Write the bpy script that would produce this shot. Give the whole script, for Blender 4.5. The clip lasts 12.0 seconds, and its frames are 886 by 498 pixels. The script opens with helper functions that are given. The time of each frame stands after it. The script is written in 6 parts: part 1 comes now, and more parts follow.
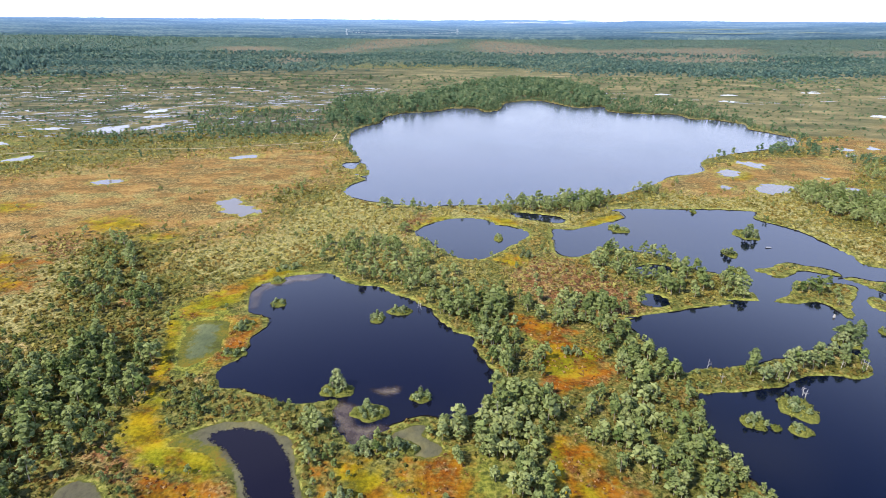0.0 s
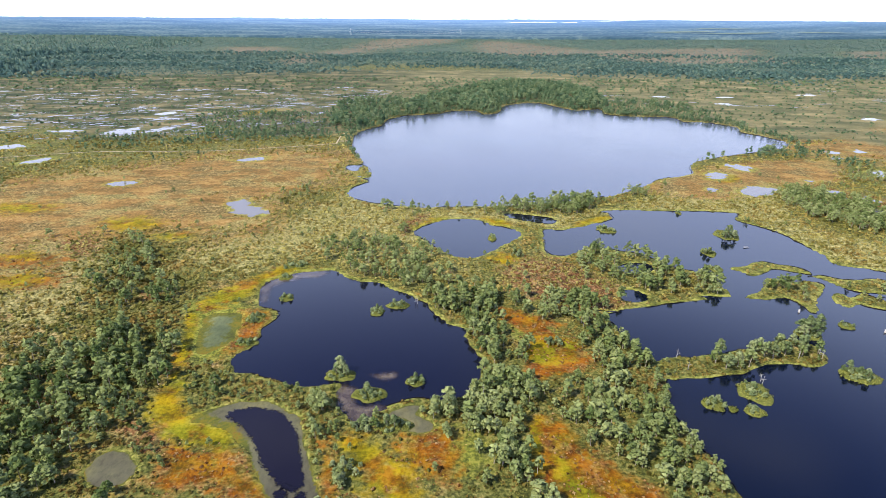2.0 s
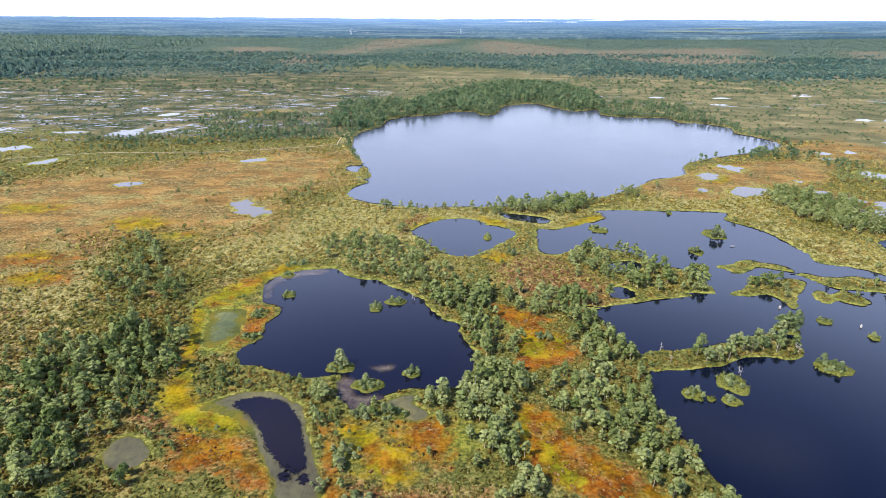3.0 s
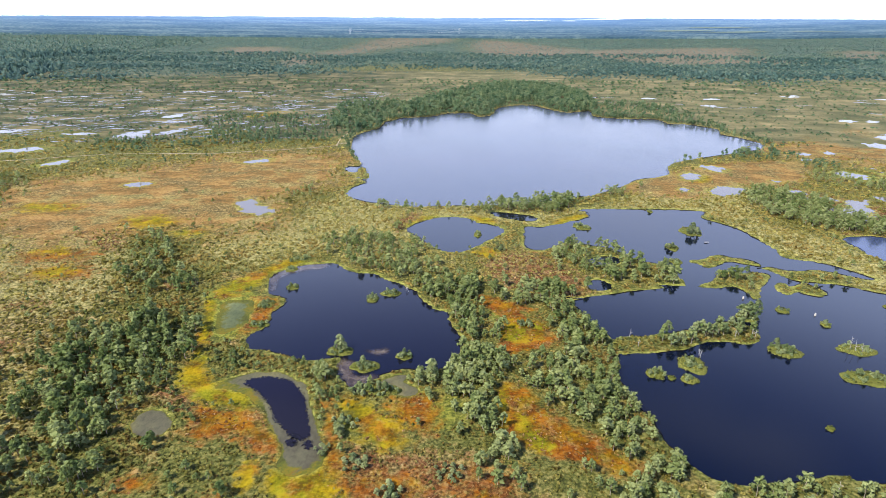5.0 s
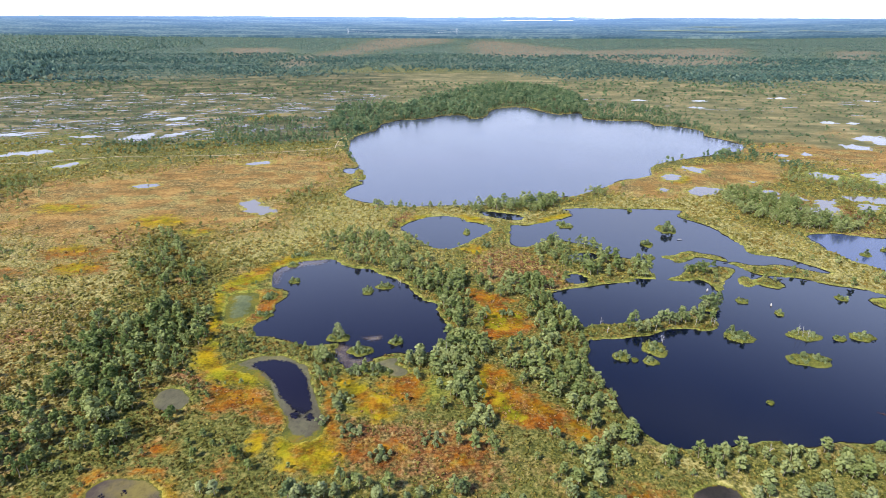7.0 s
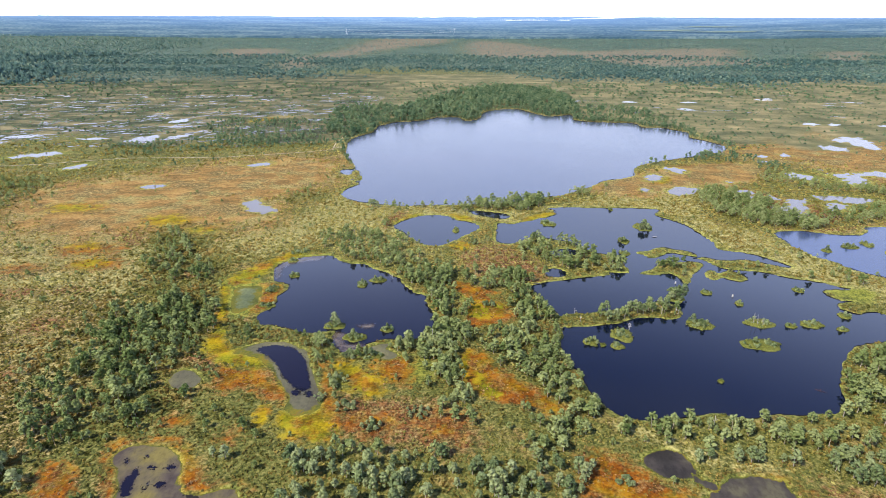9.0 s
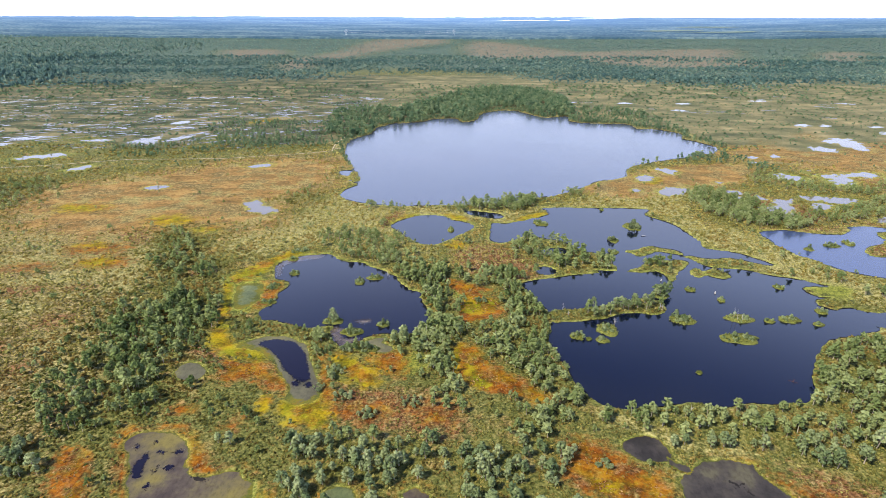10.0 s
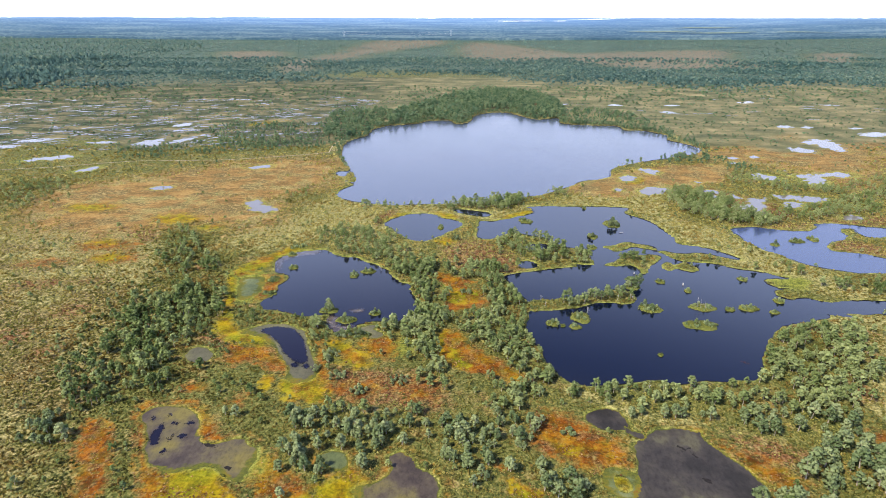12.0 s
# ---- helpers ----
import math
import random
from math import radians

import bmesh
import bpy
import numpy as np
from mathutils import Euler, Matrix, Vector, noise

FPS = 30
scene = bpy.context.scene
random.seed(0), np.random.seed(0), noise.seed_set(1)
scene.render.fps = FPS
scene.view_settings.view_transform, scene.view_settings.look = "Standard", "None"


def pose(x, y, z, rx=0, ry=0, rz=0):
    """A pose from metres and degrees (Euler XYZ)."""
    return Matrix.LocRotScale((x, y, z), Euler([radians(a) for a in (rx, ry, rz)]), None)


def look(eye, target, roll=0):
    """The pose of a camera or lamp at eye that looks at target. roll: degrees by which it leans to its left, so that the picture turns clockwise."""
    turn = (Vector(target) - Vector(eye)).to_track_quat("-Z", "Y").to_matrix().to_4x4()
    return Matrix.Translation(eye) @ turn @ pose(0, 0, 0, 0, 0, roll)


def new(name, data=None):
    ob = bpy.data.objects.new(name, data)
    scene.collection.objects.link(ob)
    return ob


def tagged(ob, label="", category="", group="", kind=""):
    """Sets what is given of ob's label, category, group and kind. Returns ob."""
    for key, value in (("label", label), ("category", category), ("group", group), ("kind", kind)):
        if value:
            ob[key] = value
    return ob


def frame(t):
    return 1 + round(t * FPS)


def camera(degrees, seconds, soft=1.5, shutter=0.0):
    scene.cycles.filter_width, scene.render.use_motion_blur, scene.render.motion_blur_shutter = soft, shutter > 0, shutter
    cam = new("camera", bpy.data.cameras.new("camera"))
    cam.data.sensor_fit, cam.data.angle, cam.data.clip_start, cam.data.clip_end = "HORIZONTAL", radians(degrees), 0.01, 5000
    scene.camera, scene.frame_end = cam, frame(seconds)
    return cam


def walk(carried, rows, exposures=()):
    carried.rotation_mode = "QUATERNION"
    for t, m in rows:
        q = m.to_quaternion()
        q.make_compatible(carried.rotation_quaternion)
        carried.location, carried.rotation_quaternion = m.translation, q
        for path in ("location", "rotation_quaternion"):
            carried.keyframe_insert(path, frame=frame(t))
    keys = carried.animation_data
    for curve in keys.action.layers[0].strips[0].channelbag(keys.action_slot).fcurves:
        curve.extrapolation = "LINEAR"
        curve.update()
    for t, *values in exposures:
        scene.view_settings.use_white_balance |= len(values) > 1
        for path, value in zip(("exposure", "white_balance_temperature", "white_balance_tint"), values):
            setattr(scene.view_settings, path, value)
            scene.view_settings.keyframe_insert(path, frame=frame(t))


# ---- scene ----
cam = camera(76.0, 12.0, soft=0.6)
walk(cam, [
    (0.0, pose(0.00, 0.00, 80.00, 67.880, -0.331, 0.134)),
    (0.5, pose(0.66, -3.01, 81.27, 67.860, -0.332, 0.241)),
    (1.0, pose(1.32, -6.15, 82.59, 67.833, -0.330, 0.341)),
    (1.5, pose(1.99, -9.58, 84.00, 67.791, -0.322, 0.429)),
    (2.0, pose(2.70, -13.18, 85.47, 67.759, -0.313, 0.498)),
    (2.5, pose(3.48, -16.85, 86.93, 67.722, -0.301, 0.540)),
    (3.0, pose(4.32, -20.62, 88.34, 67.686, -0.292, 0.554)),
    (5.0, pose(7.48, -36.39, 93.82, 67.527, -0.253, 0.494)),
    (5.5, pose(8.28, -40.65, 95.41, 67.496, -0.240, 0.466)),
    (6.0, pose(9.27, -45.01, 97.04, 67.472, -0.224, 0.421)),
    (6.5, pose(10.24, -49.36, 98.59, 67.445, -0.206, 0.373)),
    (7.0, pose(11.26, -53.72, 100.09, 67.418, -0.191, 0.330)),
    (9.0, pose(15.73, -71.27, 106.14, 67.321, -0.153, 0.208)),
    (9.5, pose(16.97, -75.69, 107.77, 67.314, -0.144, 0.194)),
    (10.0, pose(18.16, -80.18, 109.34, 67.308, -0.131, 0.187)),
    (10.5, pose(19.38, -84.78, 110.79, 67.303, -0.114, 0.169)),
    (11.0, pose(20.54, -89.42, 112.25, 67.298, -0.097, 0.138)),
    (11.5, pose(21.93, -94.00, 113.50, 67.295, -0.083, 0.089)),
    (12.0, pose(23.18, -98.58, 114.78, 67.304, -0.075, 0.044)),
])
scene.view_settings.exposure = 0.93

# ---- sky and sun ----
SUN_WAY = Vector((-0.62, -0.40, 0.86)).normalized()      # towards the sun
world = bpy.data.worlds.new("sky")
scene.world = world
world.use_nodes = True
wt = world.node_tree
sky = wt.nodes.new("ShaderNodeTexSky")
sky.sky_type = 'NISHITA'
sky.sun_disc = False
sky.sun_elevation = math.asin(SUN_WAY.z)
sky.sun_rotation = math.atan2(SUN_WAY.x, SUN_WAY.y)
sky.air_density, sky.dust_density, sky.ozone_density = 1.3, 0.4, 4.0
wt.nodes["Background"].inputs["Strength"].default_value = 0.092
# thin white cloud, thickening towards the horizon
way = wt.nodes.new("ShaderNodeTexCoord")
height = wt.nodes.new("ShaderNodeSeparateXYZ")
wt.links.new(way.outputs["Generated"], height.inputs[0])
flat = wt.nodes.new("ShaderNodeVectorMath")
flat.operation = 'MULTIPLY'
flat.inputs[1].default_value = (1.0, 1.0, 3.0)
wt.links.new(way.outputs["Generated"], flat.inputs[0])
puff = wt.nodes.new("ShaderNodeTexNoise")
puff.inputs["Scale"].default_value, puff.inputs["Detail"].default_value, puff.inputs["Roughness"].default_value = 2.2, 6.0, 0.55
wt.links.new(flat.outputs[0], puff.inputs["Vector"])
low = wt.nodes.new("ShaderNodeMapRange")
for key, value in (("From Min", 0.75), ("From Max", 0.36), ("To Min", 0.0), ("To Max", 0.97)):
    low.inputs[key].default_value = value
wt.links.new(height.outputs["Z"], low.inputs["Value"])
cover = wt.nodes.new("ShaderNodeMapRange")
for key, value in (("From Min", 0.52), ("From Max", 0.74), ("To Min", 0.0), ("To Max", 0.3)):
    cover.inputs[key].default_value = value
wt.links.new(puff.outputs["Fac"], cover.inputs["Value"])
veil = wt.nodes.new("ShaderNodeMix")
veil.data_type = 'RGBA'
haze = wt.nodes.new("ShaderNodeValToRGB")
for k in (0.2, 0.3, 0.44, 0.6):
    haze.color_ramp.elements.new(k)
for e, (p, c) in zip(haze.color_ramp.elements, ((0.07, (0.82, 0.87, 1.0)), (0.15, (0.50, 0.57, 0.76)), (0.28, (0.43, 0.52, 0.81)), (0.39, (0.52, 0.64, 1.0)), (0.57, (0.16, 0.21, 0.49)), (0.72, (0.05, 0.08, 0.25)))):
    e.position, e.color = p, (*c, 1)
wt.links.new(height.outputs["Z"], haze.inputs[0])
bright = wt.nodes.new("ShaderNodeMix")
bright.data_type, bright.blend_type = 'RGBA', 'MULTIPLY'
bright.inputs[0].default_value = 1.0
bright.inputs[7].default_value = (17.5, 17.5, 17.5, 1)
wt.links.new(haze.outputs[0], bright.inputs[6])
wt.links.new(bright.outputs[2], veil.inputs[7])
wt.links.new(low.outputs[0], veil.inputs[0])
deep = wt.nodes.new("ShaderNodeMix")
deep.data_type, deep.blend_type = 'RGBA', 'MULTIPLY'
deep.inputs[0].default_value = 1.0
deep.inputs[7].default_value = (0.60, 0.76, 1.25, 1)
wt.links.new(sky.outputs[0], deep.inputs[6])
wt.links.new(deep.outputs[2], veil.inputs[6])
wisps = wt.nodes.new("ShaderNodeMix")
wisps.data_type = 'RGBA'
wisps.inputs[7].default_value = (12.0, 12.4, 13.6, 1)
wt.links.new(cover.outputs[0], wisps.inputs[0])
wt.links.new(veil.outputs[2], wisps.inputs[6])
wt.links.new(wisps.outputs[2], wt.nodes["Background"].inputs["Color"])

sun = new("sun", bpy.data.lights.new("sun", 'SUN'))
sun.data.energy, sun.data.angle, sun.data.color = 4.7, radians(6.0), (1.0, 0.91, 0.75)
sun.matrix_world = look((0, 0, 300), Vector((0, 0, 300)) - SUN_WAY)


# ---- materials ----
def material(name, rough=0.85):
    m = bpy.data.materials.new(name)
    m.use_nodes = True
    b = m.node_tree.nodes["Principled BSDF"]
    b.inputs["Roughness"].default_value = rough
    b.inputs["Specular IOR Level"].default_value = 0.08
    return m, m.node_tree, b


def ramp(nt, source, stops):
    r = nt.nodes.new("ShaderNodeValToRGB")
    while len(r.color_ramp.elements) < len(stops):
        r.color_ramp.elements.new(0.5)
    for e, (p, c) in zip(r.color_ramp.elements, stops):
        e.position, e.color = p, (*c, 1)
    nt.links.new(source, r.inputs[0])
    return r.outputs[0]


def noisy(nt, scale, detail=4.0, rough=0.6, stretch=None):
    n = nt.nodes.new("ShaderNodeTexNoise")
    n.inputs["Scale"].default_value, n.inputs["Detail"].default_value, n.inputs["Roughness"].default_value = scale, detail, rough
    c = nt.nodes.new("ShaderNodeNewGeometry")
    if stretch:
        v = nt.nodes.new("ShaderNodeVectorMath")
        v.operation = 'MULTIPLY'
        v.inputs[1].default_value = stretch
        nt.links.new(c.outputs["Position"], v.inputs[0])
        nt.links.new(v.outputs[0], n.inputs["Vector"])
    else:
        nt.links.new(c.outputs["Position"], n.inputs["Vector"])
    return n.outputs["Fac"]


def mixed(nt, fac, a, b, mode='MIX'):
    m = nt.nodes.new("ShaderNodeMix")
    m.data_type, m.blend_type = 'RGBA', mode
    for socket, value in ((m.inputs[0], fac), (m.inputs[6], a), (m.inputs[7], b)):
        if isinstance(value, (int, float)):
            socket.default_value = value
        elif isinstance(value, tuple):
            socket.default_value = (*value, 1)
        else:
            nt.links.new(value, socket)
    return m.outputs[2]


def maths(nt, op, a, b=None, c=None):
    m = nt.nodes.new("ShaderNodeMath")
    m.operation = op
    for socket, value in zip(m.inputs, (a, b, c)):
        if value is None:
            continue
        if isinstance(value, (int, float)):
            socket.default_value = value
        else:
            nt.links.new(value, socket)
    return m.outputs[0]


def mask(nt, name):
    a = nt.nodes.new("ShaderNodeAttribute")
    a.attribute_name = name
    return a.outputs["Fac"]


def bumped(nt, b, height, strength, distance):
    n = nt.nodes.new("ShaderNodeBump")
    n.inputs["Strength"].default_value, n.inputs["Distance"].default_value = strength, distance
    nt.links.new(height, n.inputs["Height"])
    nt.links.new(n.outputs[0], b.inputs["Normal"])


def bog_material():
    m, nt, b = material("bog_ground", 0.9)
    fine = noisy(nt, 1.25, 3, 0.66)
    lump = noisy(nt, 0.35, 4, 0.6)
    broad = noisy(nt, 0.045, 4, 0.6)
    grain = maths(nt, 'MULTIPLY_ADD', fine, 0.65, maths(nt, 'MULTIPLY', lump, 0.35))
    tones = lambda *c: ramp(nt, grain, list(zip((0.39, 0.46, 0.53, 0.61) if len(c) == 4 else (0.40, 0.49, 0.59), c)))
    heath = tones((0.026, 0.031, 0.008), (0.056, 0.063, 0.015), (0.098, 0.100, 0.026), (0.165, 0.150, 0.048))
    dry = tones((0.022, 0.021, 0.008), (0.068, 0.058, 0.019), (0.148, 0.116, 0.042), (0.30, 0.232, 0.105))
    lawn = tones((0.055, 0.056, 0.018), (0.130, 0.124, 0.042), (0.210, 0.190, 0.068), (0.32, 0.28, 0.115))
    dry = mixed(nt, ramp(nt, noisy(nt, 0.022, 5, 0.62, (0.8, 2.0, 1.0)), [(0.46, (0, 0, 0)), (0.57, (0.85, 0.85, 0.85))]), dry, lawn)
    rusty = tones((0.07, 0.05, 0.02), (0.19, 0.11, 0.036), (0.36, 0.24, 0.10))
    heath = mixed(nt, ramp(nt, broad, [(0.5, (0, 0, 0)), (0.66, (0.5, 0.5, 0.5))]), heath, dry)
    heath = mixed(nt, ramp(nt, noisy(nt, 0.09, 4, 0.6), [(0.56, (0, 0, 0)), (0.68, (0.5, 0.5, 0.5))]), heath, rusty)
    calm = maths(nt, 'MULTIPLY_ADD', grain, 0.6, maths(nt, 'MULTIPLY', noisy(nt, 0.1, 4, 0.6, (0.5, 1.0, 1.0)), 0.4))
    tan = ramp(nt, calm, list(zip((0.40, 0.47, 0.53, 0.60), ((0.070, 0.048, 0.014), (0.132, 0.080, 0.024), (0.205, 0.122, 0.036), (0.285, 0.190, 0.070)))))
    tan = mixed(nt, ramp(nt, noisy(nt, 0.06, 5, 0.65), [(0.46, (0, 0, 0)), (0.56, (0.75, 0.75, 0.75))]), tan, dry)
    rust = tones((0.036, 0.018, 0.007), (0.098, 0.044, 0.016), (0.19, 0.105, 0.045))
    rust = mixed(nt, ramp(nt, noisy(nt, 0.3, 4, 0.65), [(0.46, (0, 0, 0)), (0.56, (0.75, 0.75, 0.75))]), rust, dry)
    soft = maths(nt, 'MULTIPLY_ADD', grain, 0.55, maths(nt, 'MULTIPLY', noisy(nt, 0.16, 3, 0.5), 0.45))
    velvet = lambda *c: ramp(nt, soft, list(zip((0.40, 0.49, 0.59), c)))
    orange = velvet((0.052, 0.015, 0.002), (0.126, 0.037, 0.003), (0.220, 0.082, 0.007))
    orange = mixed(nt, ramp(nt, noisy(nt, 0.22, 4, 0.6), [(0.49, (0, 0, 0)), (0.60, (0.6, 0.6, 0.6))]), orange, rust)
    orange = mixed(nt, ramp(nt, noisy(nt, 0.5, 4, 0.65), [(0.54, (0, 0, 0)), (0.62, (0.6, 0.6, 0.6))]), orange, heath)
    yellow = velvet((0.086, 0.060, 0.003), (0.170, 0.119, 0.003), (0.270, 0.190, 0.006))
    lush = velvet((0.058, 0.074, 0.004), (0.110, 0.130, 0.006), (0.18, 0.198, 0.014))
    yellow = mixed(nt, ramp(nt, noisy(nt, 0.075, 5, 0.6), [(0.43, (0, 0, 0)), (0.60, (0.7, 0.7, 0.7))]), yellow, lush)
    yellow = mixed(nt, ramp(nt, noisy(nt, 0.13, 4, 0.6, (1.0, 1.0, 7.0)), [(0.50, (0, 0, 0)), (0.62, (0.75, 0.75, 0.75))]), yellow, orange)
    amber = mixed(nt, 0.45, orange, yellow)
    orange = mixed(nt, ramp(nt, noisy(nt, 0.085, 4, 0.6, (1.0, 1.0, 3.0)), [(0.46, (0, 0, 0)), (0.60, (1, 1, 1))]), orange, amber)
    brown = tones((0.062, 0.064, 0.042), (0.125, 0.102, 0.066), (0.18, 0.145, 0.092))
    fen = tones((0.05, 0.062, 0.012), (0.11, 0.122, 0.018), (0.19, 0.19, 0.034))
    sedge = tones((0.068, 0.082, 0.014), (0.165, 0.178, 0.030), (0.27, 0.275, 0.062))
    along = nt.nodes.new("ShaderNodeMapping")
    along.inputs["Rotation"].default_value = (0, 0, radians(-26))
    along.inputs["Scale"].default_value = (0.018, 0.065, 1.0)
    here = nt.nodes.new("ShaderNodeNewGeometry")
    nt.links.new(here.outputs["Position"], along.inputs["Vector"])
    strand = nt.nodes.new("ShaderNodeTexNoise")
    strand.inputs["Scale"].default_value, strand.inputs["Detail"].default_value, strand.inputs["Roughness"].default_value = 1.0, 5.0, 0.65
    nt.links.new(along.outputs[0], strand.inputs["Vector"])
    # open far bog, tones lifted a little to carry haze
    strings = ramp(nt, maths(nt, 'MULTIPLY_ADD', strand.outputs["Fac"], 0.38, maths(nt, 'MULTIPLY', noisy(nt, 0.025, 5, 0.65), 0.62)), [(0.36, (0.042, 0.050, 0.022)), (0.47, (0.086, 0.088, 0.040)), (0.56, (0.148, 0.128, 0.062)), (0.66, (0.235, 0.195, 0.095))])
    ridges = ramp(nt, maths(nt, 'MULTIPLY_ADD', strand.outputs["Fac"], 0.5, maths(nt, 'MULTIPLY', noisy(nt, 0.035, 5, 0.65), 0.5)), [(0.40, (0.024, 0.034, 0.016)), (0.48, (0.052, 0.059, 0.027)), (0.54, (0.104, 0.092, 0.045)), (0.62, (0.175, 0.150, 0.075))])
    strings = mixed(nt, mask(nt, "ridged"), strings, ridges)
    # forest floor, its green shifted to blue for distance haze
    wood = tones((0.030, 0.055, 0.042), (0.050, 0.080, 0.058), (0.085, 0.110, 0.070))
    peat = ramp(nt, grain, [(0.35, (0.012, 0.009, 0.006)), (0.7, (0.035, 0.026, 0.016))])
    wild = maths(nt, 'SUBTRACT', maths(nt, 'MULTIPLY_ADD', lump, 1.1, maths(nt, 'MULTIPLY', broad, 0.5)), 0.8)
    col = heath
    for name, tone in (("sedge", lawn), ("tan", tan), ("bare", strings), ("dry", dry), ("brown", brown), ("rust", rust), ("fen", fen), ("orange", orange), ("yellow", yellow)):
        edge = maths(nt, 'ADD', mask(nt, name), maths(nt, 'MULTIPLY', wild, 1.0))
        sharp = nt.nodes.new("ShaderNodeMapRange")
        sharp.interpolation_type = 'SMOOTHSTEP'
        sharp.inputs["From Min"].default_value, sharp.inputs["From Max"].default_value = 0.26, 0.74
        nt.links.new(edge, sharp.inputs["Value"])
        col = mixed(nt, sharp.outputs[0], col, tone)
    col = mixed(nt, maths(nt, 'MULTIPLY', mask(nt, "shore"), ramp(nt, lump, [(0.38, (0.15, 0.15, 0.15)), (0.55, (1, 1, 1))])), col, sedge)
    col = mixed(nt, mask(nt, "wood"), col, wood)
    col = mixed(nt, mask(nt, "bed"), col, peat)
    nt.links.new(col, b.inputs["Base Color"])
    bumped(nt, b, grain, 0.8, 0.5)
    return m


def water_material(name, base, ripple, rough=0.02):
    m, nt, b = material(name, 0.05)
    b.inputs["Base Color"].default_value = (*base, 1)
    b.inputs["Specular IOR Level"].default_value = 0.5
    b.inputs["IOR"].default_value = 1.33
    streak = noisy(nt, 0.03, 3, 0.5, (1, 0.5, 1))
    nt.links.new(maths(nt, 'MULTIPLY_ADD', streak, 0.12, rough), b.inputs["Roughness"])
    bumped(nt, b, noisy(nt, 1.3, 3, 0.6), ripple, 0.12)
    return m


def mud_material(name, tones):
    m, nt, b = material(name, 0.6)
    b.inputs["Specular IOR Level"].default_value = 0.2
    b.inputs["IOR"].default_value = 1.33
    n = noisy(nt, 0.075, 6, 0.6)
    col = ramp(nt, n, list(zip((0.38, 0.47, 0.55, 0.63), tones)))
    speck = ramp(nt, noisy(nt, 0.9, 5, 0.7, (1.0, 0.55, 1.0)), [(0.38, (0.78, 0.76, 0.75)), (0.5, (1, 1, 1)), (0.64, (1.12, 1.10, 1.07))])
    col = mixed(nt, 1.0, col, speck, 'MULTIPLY')
    # moss creeping in from the rim
    lump = noisy(nt, 0.45, 5, 0.68)
    creep = nt.nodes.new("ShaderNodeMapRange")
    creep.interpolation_type = 'SMOOTHSTEP'
    creep.inputs["From Min"].default_value, creep.inputs["From Max"].default_value = 0.30, 0.78
    nt.links.new(maths(nt, 'ADD', mask(nt, "edge"), maths(nt, 'MULTIPLY_ADD', lump, 2.0, -1.05)), creep.inputs["Value"])
    moss = ramp(nt, maths(nt, 'MULTIPLY_ADD', noisy(nt, 0.12, 4, 0.6), 0.6, maths(nt, 'MULTIPLY', noisy(nt, 1.3, 3, 0.66), 0.4)), [(0.38, (0.040, 0.047, 0.012)), (0.49, (0.070, 0.076, 0.013)), (0.58, (0.115, 0.098, 0.012)), (0.66, (0.125, 0.060, 0.012))])
    col = mixed(nt, creep.outputs[0], col, moss)
    nt.links.new(maths(nt, 'MULTIPLY_ADD', creep.outputs[0], 0.35, 0.55), b.inputs["Roughness"])
    nt.links.new(col, b.inputs["Base Color"])
    bumped(nt, b, noisy(nt, 2.2, 4, 0.6), 0.2, 0.1)
    return m


def shoal_material():
    """Silt just under the water, thinning out towards deep water."""
    m, nt, b = material("drowned_silt", 0.08)
    b.inputs["Specular IOR Level"].default_value = 0.5
    b.inputs["IOR"].default_value = 1.33
    nt.links.new(ramp(nt, noisy(nt, 0.3, 5, 0.65), [(0.38, (0.040, 0.030, 0.028)), (0.52, (0.075, 0.060, 0.052)), (0.64, (0.105, 0.088, 0.066))]), b.inputs["Base Color"])
    fade = nt.nodes.new("ShaderNodeMapRange")
    fade.interpolation_type = 'SMOOTHSTEP'
    fade.inputs["From Min"].default_value, fade.inputs["From Max"].default_value = 0.15, 1.0
    nt.links.new(maths(nt, 'ADD', mask(nt, "deep"), maths(nt, 'MULTIPLY_ADD', noisy(nt, 0.22, 4, 0.6), 1.6, -0.8)), fade.inputs["Value"])
    nt.links.new(maths(nt, 'MULTIPLY', fade.outputs[0], 0.9), b.inputs["Alpha"])
    return m


def lead_material(base):
    """Open water among silt, frayed at its rim."""
    m = water_material("lead_water", base, 0.06)
    nt = m.node_tree
    fade = nt.nodes.new("ShaderNodeMapRange")
    fade.interpolation_type = 'SMOOTHSTEP'
    fade.inputs["From Min"].default_value, fade.inputs["From Max"].default_value = 0.40, 0.56
    fray = maths(nt, 'MULTIPLY_ADD', noisy(nt, 1.1, 6, 0.72), 1.3, -0.66)
    nt.links.new(maths(nt, 'ADD', mask(nt, "deep"), fray), fade.inputs["Value"])
    nt.links.new(fade.outputs[0], nt.nodes["Principled BSDF"].inputs["Alpha"])
    return m


